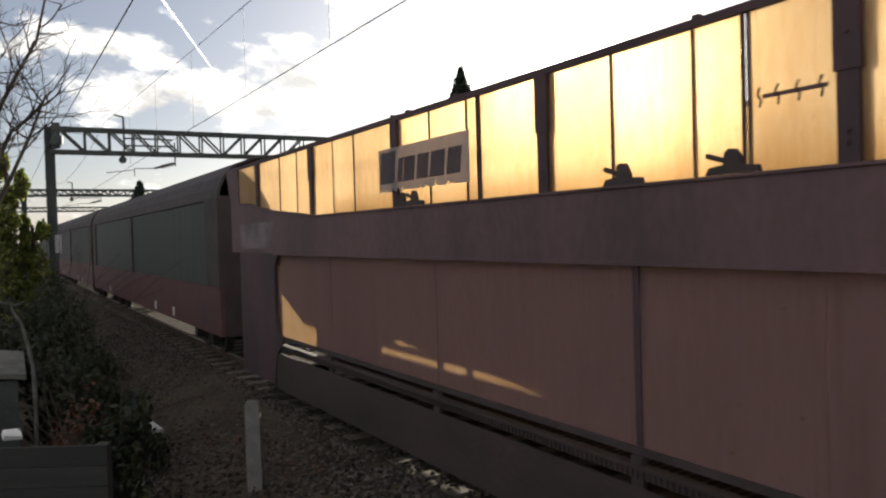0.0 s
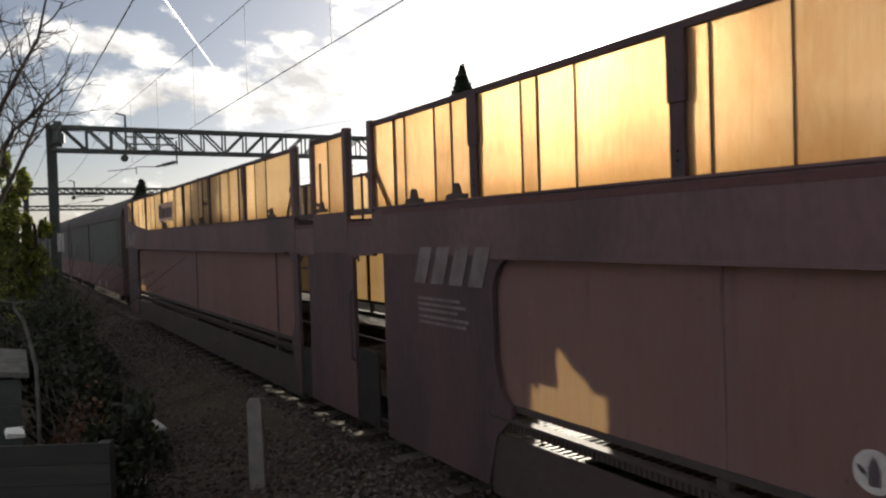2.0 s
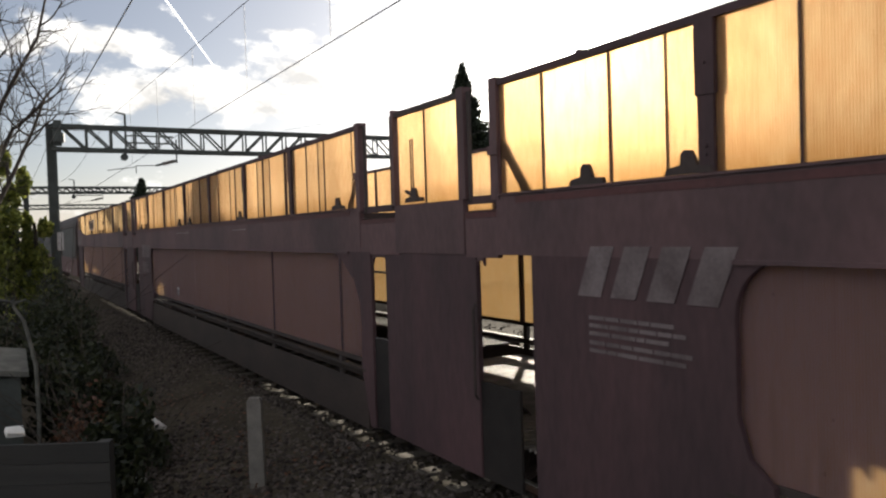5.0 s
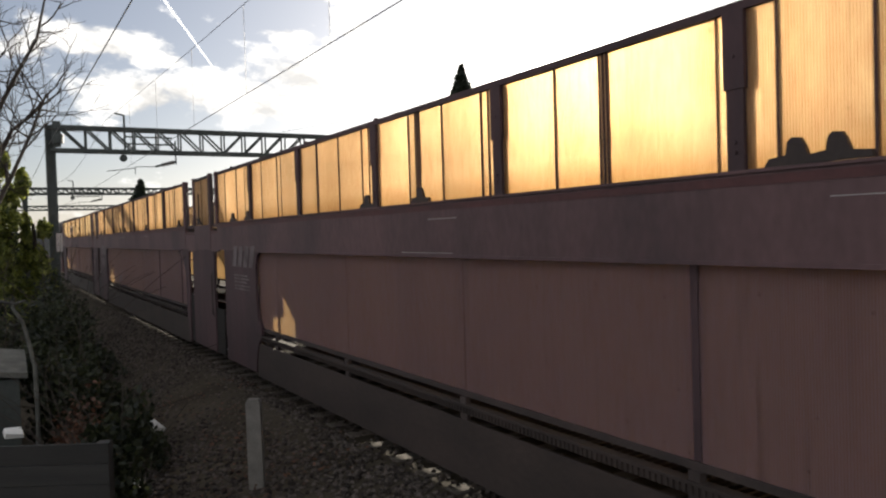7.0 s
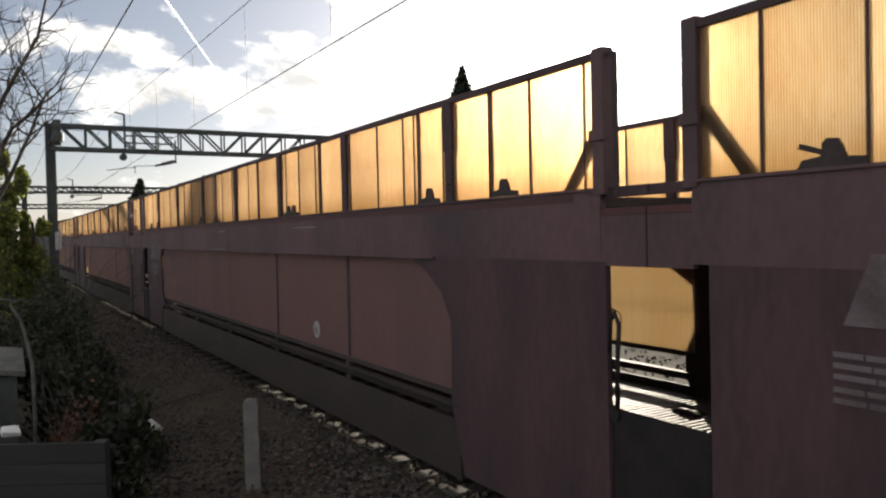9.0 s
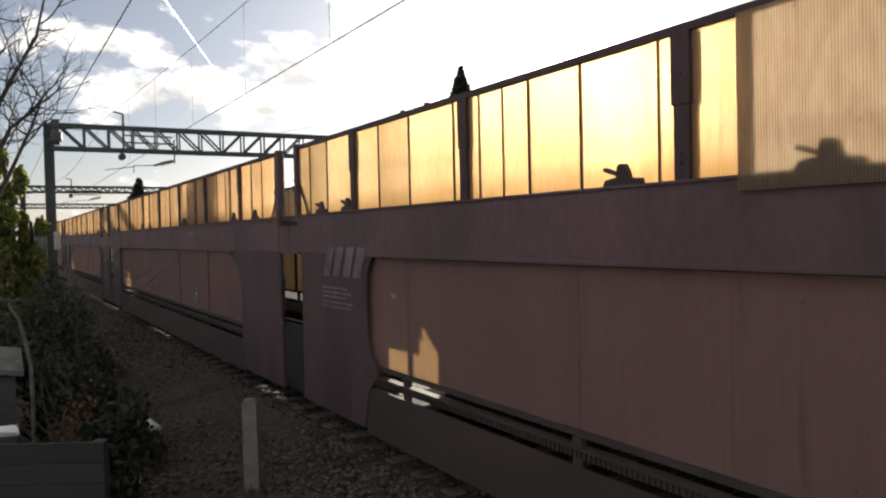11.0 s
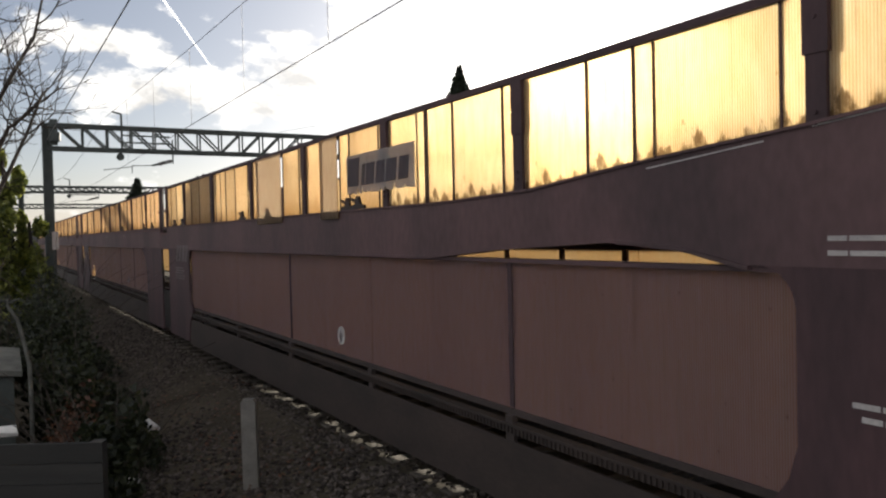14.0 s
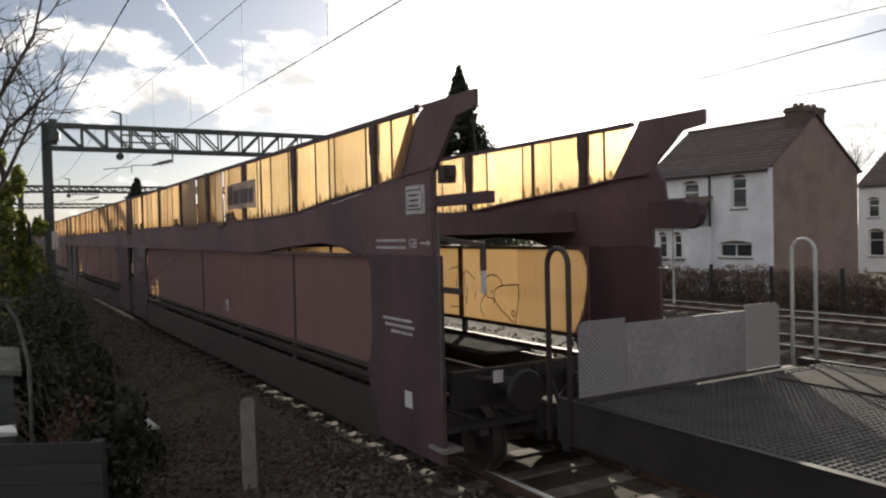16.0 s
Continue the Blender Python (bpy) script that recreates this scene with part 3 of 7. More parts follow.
def carrier(label, q0, front, rear, posts, low, opening, wheels, deck_top=None, deck_bot=None, cut_rear=True,
            end_posts=(True, True), plain=(), chocks=(), seed=1, reach=(0.0, 0.0), mossy=False, edge_glow=False, end_deck=(True, True), far_shift=0.0, seams=(), notch=None, far_trim=0.0, far_slit=None, low_post=0.0, far_seams=(), far_last=None):
    """An open double-deck car carrier. Stations run down from front to rear; low: the ends of its lower body; opening: of the sheeted lower bay."""
    w = thing("car_carrier_wagon", label, "rail wagon", "wagons of the train", at=(TRACK_X, q0, 0))
    MOVING.append((w, q0))
    rng = random.Random(seed)
    top_line = deck_top or [(front, DECK), (rear, DECK)]
    bot_line = deck_bot or [(front, BAND), (rear, BAND)]

    def height(line, q):
        line = sorted(line)
        return float(np.interp(q, [p[0] for p in line], [p[1] for p in line]))

    for sx in (-1, 1):
        near = sx < 0
        x_out = sx * HALF
        lo, hi = sorted((x_out, x_out - sx * 0.06))
        # deck edge beam with its lips
        t_pts, b_pts = [(q - q0, z) for q, z in top_line], [(q - q0, z) for q, z in bot_line]
        if far_slit and not near:
            a, b = far_slit
            b_pts = [(q - q0, z) for q, z in (bot_line[0], (a + 0.2, BAND), (a, 2.51), ((a + b) / 2, 2.41), (b, 2.315), (b - 0.8, BAND), bot_line[-1])]
        if notch and not near:
            n0 = min(notch, front)
            cut = [(n0 - q0, 2.80 - (notch - n0) * 0.78), (notch - q0 - 0.49, BAND)]
            b_pts = ([b_pts[0], (notch - q0, BAND)] if notch < front else []) + cut + b_pts[1:]
        part("deck_beam", prism(B(), t_pts + b_pts[::-1], lo, hi), STEEL, w, "dirty oxide-red deck edge beam")
        bm = B()
        for (qa, za), (qb, zb) in zip(top_line, top_line[1:]):
            prism(bm, [(qa - q0, za), (qb - q0, zb), (qb - q0, zb + 0.02), (qa - q0, za + 0.02)], min(x_out - sx * 0.12, x_out + sx * 0.018), max(x_out - sx * 0.12, x_out + sx * 0.018))
        part("beam_top_flange", bm, STEEL, w)
        bm = B()
        lower_lip = [(opening[0], height(bot_line, opening[0]))] + [p for p in bot_line if opening[1] < p[0] < opening[0]] + [(opening[1] + 0.3, height(bot_line, opening[1] + 0.3))]
        for (qa, za), (qb, zb) in zip(lower_lip, lower_lip[1:]):
            prism(bm, [(qa - q0, za - 0.028), (qb - q0, zb - 0.028), (qb - q0, zb), (qa - q0, za)], min(x_out - sx * 0.14, x_out + sx * 0.022), max(x_out - sx * 0.14, x_out + sx * 0.022))
        part("beam_flange", bm, STEEL, w)
        # the faint red glow along the deck edge is painted as a red strip
        if near and edge_glow:
            part("edge_strip", box(B(), x_out - 0.004, x_out, rear - q0 + 0.3, front - q0 - 0.3, DECK - 0.075, DECK - 0.02), STEEL_RED, w, "red strip painted for the faint glow under the sheets")
        # top rail
        bm = B()
        box(bm, min(x_out, x_out - sx * 0.06), max(x_out, x_out - sx * 0.06), rear - q0, front - q0, TOP - 0.055, TOP)
        for k in range(5):
            y = rng.uniform(rear, front) - q0
            box(bm, x_out - sx * 0.03 - 0.02, x_out - sx * 0.03 + 0.02, y - 0.03, y + 0.03, TOP, TOP + 0.025)
        part("top_rail", bm, STEEL_PLATE, w)
        # posts and upper sheets
        stations = list(posts)
        if far_last and not near:
            stations[-1] = far_last
        edges = [front] + stations + [rear]
        for q in stations:
            zb = height(top_line, q)
            piece("side_post", post_mesh(0.125, TOP - 0.05 - zb, STEEL_PLATE, 0.09), w, (x_out - sx * 0.045, q - q0, (TOP - 0.05 + zb) / 2))
        if deck_top is None:
            side_sheets(w, q0, edges, sx, DECK + 0.02, TOP - 0.055, SHEET, rng, plain=plain if near else (), seams=seams if near else ())
        else:
            for a, b in zip(edges, edges[1:]):
                def make(i, y1, y0):
                    mid = (y0 + y1) / 2
                    za, zb = height(top_line, y1), height(top_line, y0)
                    if near and any(l < mid < h for l, h in plain):
                        piece("patch_sheet", sheet_mesh(y1 - y0 + 0.10, TOP - 0.055 - 2.87, SHEET_GREY), w, (x_out + sx * 0.028, mid - q0, (TOP - 0.055 + 2.87) / 2))
                        return False
                    mat = SHEET_DIRTY if mossy and mid < -13.2 else SHEET_PALE
                    if mat is SHEET_PALE and za == zb:
                        piece("side_sheet", sheet_mesh(y1 - y0, TOP - 0.055 - za - 0.02, mat), w, (x_out - sx * 0.035, mid - q0, (TOP - 0.055 + za + 0.02) / 2))
                    else:
                        bm = prism(B(), [(y1 - mid, 0.015), (y0 - mid, zb - za + 0.015), (y0 - mid, TOP - 0.055 - za), (y1 - mid, TOP - 0.055 - za)], -0.006, 0.006)
                        piece("side_sheet", finish("side_sheet", bm, mat), w, (x_out - sx * 0.035, mid - q0, za))
                    return True

                bay(w, q0, x_out - sx * 0.035, bay_cuts(a - 0.05, b + 0.05, rng, plain if near else (), seams if near else far_seams), make, lambda y: (height(top_line, y), TOP - 0.05))
        # end posts with their diagonal braces
        for on, q, s in ((end_posts[0], front, -1), (end_posts[1], rear, 1)):
            if not on:
                continue
            bm = box(B(), min(x_out - sx * 0.10, x_out + sx * 0.012), max(x_out - sx * 0.10, x_out + sx * 0.012), q - q0 - 0.06, q - q0 + 0.06, DECK - 0.03, TOP + 0.02)
            box(bm, min(x_out, x_out + sx * 0.03), max(x_out, x_out + sx * 0.03), q - q0 - 0.08, q - q0 + 0.08, 3.32, 3.40)
            part("end_post", bm, STEEL, w)
            part("brace", bar(B(), (x_out - sx * 0.06, q - q0 + s * 0.03, DECK + 0.50), (x_out - sx * 0.06, q - q0 + s * 0.42, DECK), 0.05, 0.075), STEEL, w)
        # lower body: end plates shaped round the sheeted opening
        f0, f1 = low[0] - (far_trim if not near else 0), opening[0]
        r0, r1 = opening[1] - (0 if near else far_shift), low[1]
        plates = []
        plates.append([(f0, 0.28), (f0, BAND), (f1 - 0.35, BAND)] + arc(f1 - 0.35, BAND - 0.35, 0.35, 90, 0) + [(f1, 1.45), (f1 - 0.08, 1.20), (f1 - 0.25, LOW), (f1 - 0.25, SOLE), (f1, 0.75), (f1 + 0.15, 0.28)])
        if cut_rear:
            if near:
                shape = [(r0 + 0.87, BAND), (r0 + 0.5, 2.27), (r0 + 0.17, 2.05), (r0 + 0.02, 1.79), (r0, 1.5)]
            else:
                shape = [(r0 + 0.50, BAND), (r0 + 0.28, 2.22), (r0 - 0.10, 1.99), (r0 - 0.12, 1.5), (r0 - 0.06, 1.35), (r0 + 0.02, LOW_FAR)]
            plates.append([(r1, 0.28), (r1, BAND)] + shape + [(r0 + 0.02, LOW), (r0 + 0.02, SOLE), (r0 - 0.1, 0.6), (r0 - 0.2, 0.28)])
        else:
            if near:
                shape = [(r0 + 0.25, BAND)] + arc(r0 + 0.25, BAND - 0.25, 0.25, 90, 180) + [(r0, 1.4), (r0 + 0.06, 1.2), (r0 + 0.15, LOW)]
            else:
                shape = [(r0 + 0.30, BAND), (r0 + 0.10, 2.385), (r0, 2.30), (r0 - 0.07, 2.15), (r0 - 0.08, 1.95), (r0, 1.6), (r0 + 0.1, 1.4), (r0 + 0.24, LOW_FAR)]
            plates.append([(r1, 0.28), (r1, BAND)] + shape + [(r0 + 0.15, SOLE), (r0 - 0.05, 0.6), (r0 - 0.15, 0.28)])
        for pl in plates:
            pl = [(q, z if near or z > 0.29 else 0.46) for q, z in pl]
            lo2, hi2 = sorted((x_out - sx * 0.003, x_out - sx * 0.05))
            part("end_plate", prism(B(), [(q - q0, z) for q, z in pl], lo2, hi2), STEEL_PLATE, w, "dirty oxide-red steel end plate")
        # lower sheets between thin posts
        inner = [low_post + 2.9 * k for k in range(6, -7, -1) if r0 + 0.3 < low_post + 2.9 * k < f1 - 0.3]
        low_edges = [f1 + 0.05] + inner + [r0 - (0.05 if near else 0.14)]
        xs = x_out - sx * 0.075
        low_z = LOW if near else LOW_FAR
        for a, b in zip(low_edges, low_edges[1:]):
            n = max(1, round((a - b) / 1.3))
            for i in range(n):
                y1, y0 = a + (b - a) * i / n, a + (b - a) * (i + 1) / n
                top = 2.30 if far_slit and not near and far_slit[1] - 0.1 < (y0 + y1) / 2 < far_slit[0] + 0.1 else BAND
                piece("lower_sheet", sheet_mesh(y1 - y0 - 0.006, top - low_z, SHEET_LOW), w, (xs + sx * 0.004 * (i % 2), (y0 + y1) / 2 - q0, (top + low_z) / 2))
        for q in inner:
            piece("lower_post", post_mesh(0.075, BAND - low_z, STEEL_PLATE, 0.05), w, (x_out - sx * 0.115, q - q0, (BAND + low_z) / 2))
            if near and q in (inner[-1], low_post):
                piece("cover_strip", post_mesh(0.062, BAND - low_z - 0.04, STEEL_PLATE, 0.008), w, (x_out + 0.062, q - q0, (BAND + low_z) / 2))
        bm = box(B(), min(xs - 0.02, xs + 0.02), max(xs - 0.02, xs + 0.02), r0 - q0, f1 - q0, low_z - 0.045, low_z + 0.012)
        part("sheet_rail", bm, STEEL_DARK, w)
        if deck_bot and not far_slit:
            bm = box(B(), min(x_out - sx * 0.02, x_out - sx * 0.09), max(x_out - sx * 0.02, x_out - sx * 0.09), r0 - q0, f1 - q0, BAND - 0.04, BAND - 0.005)
            part("upper_sheet_rail", bm, STEEL, w)
        # sole bar
        channel = [(0.02, SOLE_B), (0.02, SOLE - 0.045), (0.0, SOLE - 0.045), (0.0, SOLE - 0.02), (0.10, SOLE - 0.02), (0.10, SOLE - 0.045), (0.05, SOLE - 0.045), (0.05, SOLE_B)]
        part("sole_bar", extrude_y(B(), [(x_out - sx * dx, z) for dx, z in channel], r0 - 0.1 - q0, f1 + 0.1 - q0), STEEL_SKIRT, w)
        if near:
            bm, y = B(), r0
            while y < f1:
                box(bm, x_out + 0.004, x_out + 0.019, y - q0 - 0.011, y - q0 + 0.011, SOLE_B + 0.004, SOLE - 0.05)
                y += 0.055
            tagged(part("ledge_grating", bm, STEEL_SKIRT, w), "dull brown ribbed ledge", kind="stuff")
        foot = 0.22 if near else 0.42
        apron = [(0.02, foot), (0.02, 0.80), (0.05, 0.80), (0.05, foot + 0.025), (0.10, foot + 0.025), (0.10, foot)]
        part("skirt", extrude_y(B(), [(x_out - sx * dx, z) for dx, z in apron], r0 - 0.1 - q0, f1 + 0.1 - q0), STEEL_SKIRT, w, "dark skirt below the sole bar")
        if near:
            part("brake_pipe", tube(B(), [(x_out + 0.045, y - q0, 0.36 + 0.02 * math.sin(y * 1.3)) for y in np.linspace(r0 + 0.2, f1 - 0.2, 14)], 0.018, 6), STEEL_DARK, w)
        for q in inner:
            part("hanger", box(B(), min(x_out - sx * 0.03, x_out - sx * 0.07), max(x_out - sx * 0.03, x_out - sx * 0.07), q - q0 - 0.06, q - q0 + 0.06, 0.80, SOLE_B), STEEL_DARK, w)
            part("sill_stub", box(B(), min(x_out - sx * 0.02, x_out - sx * 0.08), max(x_out - sx * 0.02, x_out - sx * 0.08), q - q0 - 0.05, q - q0 + 0.05, SOLE - 0.02, low_z - 0.045), STEEL_DARK, w)
        # wheel stops on the upper deck
        for k, (q, lean) in enumerate(chocks):
            if near:
                chock(w, q - q0, sx, lean, 0.006 * (k % 2))
    # upper deck floor with raised wheel tracks
    bm = B()
    fa, fb = (front - 1.9, rear) if deck_top and not mossy else (front, rear + (1.2 if mossy else 0))
    box(bm, -HALF + 0.065, HALF - 0.065, fb - q0, fa - q0, DECK - 0.12, DECK - 0.05)
    part("upper_deck", bm, STEEL_DARK, w, "dirty steel upper deck floor")
    bm = B()
    n = int((fa - fb) / 1.3)
    for i in range(n):
        y = fb + (fa - fb) * (i + 0.5) / n
        z = height(bot_line, y)
        part("cross_bearer", box(B(), -HALF + 0.065, HALF - 0.065, y - q0 - 0.04, y - q0 + 0.04, z + (0.03 if fb + 1.6 < y < fa - 1.6 else 0.26), DECK - 0.122), STEEL_DARK, w)
    # lower deck: bar grating on two side strips, lower over the ends, a plain well between
    ends = ((opening[0] - 0.9, low[0] - 0.12, 0.71, end_deck[0]), (low[1] + 0.12, opening[1] + 0.9, 0.71, end_deck[1]), (opening[1] + 0.9, opening[0] - 0.9, 0.90, True))
    for ya, yb, top, on in ends:
        if not on:
            continue
        inside = 0.04 if top < 0.8 else 0.62
        for s in (-1, 1):
            bm = B()
            y = ya + 0.03
            while y < yb:
                box(bm, min(s * inside, s * (HALF - 0.10)), max(s * inside, s * (HALF - 0.10)), y - q0 - 0.013, y - q0 + 0.013, top - 0.032, top)
                y += 0.085
            for xx in (0.635, 0.98, HALF - 0.115):
                box(bm, s * xx - 0.012, s * xx + 0.012, ya - q0, yb - q0, top - 0.07, top - 0.030)
            part("deck_grating", bm, GRATE if top < 0.8 else DECK_DARK if mossy else STEEL_SKIRT, w, "worn metal bar grating of the lower deck")
    bm = box(B(), -0.60, 0.60, low[1] + 0.1 - q0, low[0] - 0.1 - q0, 0.60, 0.66)
    box(bm, -0.30, 0.30, low[1] + 0.1 - q0, low[0] - 0.1 - q0, 0.46, 0.60)
    for qa, qb in ((low[0], opening[0]), (opening[1], low[1])):
        box(bm, -HALF + 0.07, HALF - 0.07, qb - q0 + 0.06, qa - q0 - 0.06, 0.58, 0.63)
    part("underframe", bm, DECK_DARK, w, "dark steel underframe")
    # bridge plates reaching over the gap
    for q, d in ((front, reach[0]), (rear, -reach[1])):
        if d:
            a, b = sorted((q - q0, q + d - q0))
            for sx in (-1, 1):
                side = [(a, BAND - 0.03), (b, BAND - 0.03), (b, 2.76), (a, 2.76)]
                if sx > 0 and d > 0 and notch:
                    side = [(a, BAND - 0.03), (b, BAND - 0.03), (b, 2.885), (a, 2.885)]
                if sx > 0 and d > 0 and notch and notch > front:
                    side = [(a, 2.55), (notch - q0, 2.80), (notch - q0, BAND - 0.03), (b, BAND - 0.03), (b, 2.885), (a, 2.885)]
                part("bridge_side", prism(B(), side, min(sx * (HALF - 0.006), sx * (HALF - 0.056)), max(sx * (HALF - 0.006), sx * (HALF - 0.056))), STEEL, w)
                part("bridge_rail", box(B(), min(sx * (HALF - 0.03), sx * (HALF - 0.08)), max(sx * (HALF - 0.03), sx * (HALF - 0.08)), a, b, DECK - 0.055, DECK + 0.02), STEEL_PLATE, w)
            if d < 0:
                for sx in (-1, 1):
                    post = tube(B(), ((sx * (HALF - 0.03), q - q0 - 0.15, DECK - 0.05), (sx * (HALF - 0.03), q - q0 - 0.15, TOP - 0.04)), 0.021, 8)
                    bar(post, (sx * (HALF - 0.03), q - q0 - 0.16, TOP - 0.05), (sx * (HALF - 0.03), q - q0 - 0.04, TOP - 0.03), 0.03, 0.03)
                    part("safety_post", post, STEEL_DARK, w)
            part("bridge_lip", box(B(), -HALF + 0.008, -HALF + 0.05, a, b, 2.763, 2.815), STEEL_RED, w, "worn red lip of the bridge plate")
            part("bridge_plate", box(B(), -HALF + 0.07, HALF - 0.07, a, b, 2.69, 2.74), STEEL, w)
    wheel_row(w, q0, wheels)
    return w


def link_section(label, qa, qb, la, lb, sills):
    """The short unit between two wagons: a post at each end, a sheet between, a narrow lower body over the wheels."""
    q0 = (qa + qb) / 2
    w = thing("linking_section", label, "rail wagon", "linking sections of the train", at=(TRACK_X, q0, 0))
    MOVING.append((w, q0))
    for sx in (-1, 1):
        x = sx * HALF
        part("deck_beam", box(B(), min(x, x - sx * 0.06), max(x, x - sx * 0.06), qb - q0, qa - q0, BAND, DECK), STEEL, w)
        part("top_rail", box(B(), min(x, x - sx * 0.06), max(x, x - sx * 0.06), qb - q0, qa - q0, TOP - 0.055, TOP), STEEL_DARK, w)
        for q, half in ((qa, 0.032), (qb, 0.06)):
            part("end_post", box(B(), min(x - sx * 0.08, x + sx * 0.012), max(x - sx * 0.08, x + sx * 0.012), q - q0 - half, q - q0 + half, DECK, TOP + 0.03), STEEL, w)
        split = qb - q0 + (qa - qb) * 0.53
        for y0, y1 in ((qb - q0 + 0.07, split - 0.003), (split + 0.003, qa - q0 - 0.07)):
            piece("side_sheet", sheet_mesh(y1 - y0, TOP - 0.055 - DECK, SHEET), w, (x - sx * 0.035, (y0 + y1) / 2, (TOP - 0.055 + DECK) / 2))
        piece("joint_strip", post_mesh(0.014, TOP - DECK, STEEL_DARK, 0.03), w, (x - sx * 0.035, split, (TOP + DECK) / 2 - 0.03))
        for d in (-0.025, 0.025):
            piece("lashing_strip", post_mesh(0.010, 0.58, STEEL_DARK, 0.014), w, (x - sx * 0.022, split + 0.29 + d, 3.36))
        la0, lb0 = la - q0, lb - q0
        out = [(la0, 0.30), (la0, BAND), (lb0, BAND), (lb0, 0.30)]
        part("end_plate", prism(B(), out, min(x - sx * 0.01, x - sx * 0.06), max(x - sx * 0.01, x - sx * 0.06)), STEEL_PLATE, w, "dirty oxide-red end plate")
        for q, s in ((lb0, -1),):
            part("grab_rail", tube(B(), ((x + sx * 0.01, q, 1.05), (x + sx * 0.05, q + s * 0.02, 1.1), (x + sx * 0.05, q + s * 0.02, 1.9), (x + sx * 0.01, q, 1.95)), 0.015), STEEL_DARK, w)
        for q in (qa + 0.10, qb - 0.10):
            part("safety_post", tube(B(), ((x - sx * 0.03, q - q0, DECK - 0.03), (x - sx * 0.03, q - q0, TOP - 0.02)), 0.022, 8), STEEL_DARK, w)
    for sx in (-1, 1):
        # rounded frames over the gaps beside the lower body
        x = sx * HALF
        lo, hi = sorted((x - sx * 0.02, x - sx * 0.05))
        for y0, y1 in ((la - q0, la - q0 + 0.38), (lb - q0 - 0.12, lb - q0)):
            d = y1 - y0
            r = min(0.08, d * 0.4)
            out = [(y0, BAND), (y1, BAND), (y1, 2.36 - r)] + arc(y1 - r, 2.36 - r, r, 0, 90, 4) + arc(y0 + r, 2.36 - r, r, 90, 180, 4)
            part("gap_frame", prism(B(), out, lo, hi), STEEL, w)
        part("gap_rail", tube(B(), ((x - sx * 0.05, la - q0, 2.18), (x - sx * 0.05, la - q0 + 0.4, 2.18)), 0.014), STEEL_DARK, w)
    for q1, q2, top in ((la - q0, la - q0 + 0.42, sills[0]), (lb - q0 - 0.62, lb - q0, sills[1])):
        part("gap_sill", box(B(), -HALF + 0.03, -HALF + 0.06, q1, q2, 0.30, top), SHADE_BLACK, w, "dark sill plate beside the coupling")
    part("upper_deck", box(B(), -HALF + 0.065, HALF - 0.065, qb - q0 - 0.35, qa - q0 + 0.35, 2.62, 2.67), STEEL_DARK, w)
    part("underframe", box(B(), -HALF + 0.08, HALF - 0.08, lb - q0 - 0.05, la - q0 + 0.1, 0.58, 0.63), DECK_DARK, w)
    bm = B()
    y = lb - 0.9
    while y < la + 0.5:
        box(bm, -HALF + 0.1, HALF - 0.1, y - q0 - 0.013, y - q0 + 0.013, 0.68, 0.71)
        y += 0.085
    for xx in (-1.3, -0.65, 0, 0.65, 1.3):
        box(bm, xx - 0.012, xx + 0.012, lb - 0.9 - q0, la + 0.5 - q0, 0.64, 0.678)
    part("deck_grating", bm, GRATE, w, "worn metal bar grating of the lower deck")
    chock(w, 0.28, -1, 1)
    wheel_row(w, q0, (q0 + 0.35, q0 - 0.35))
    return w


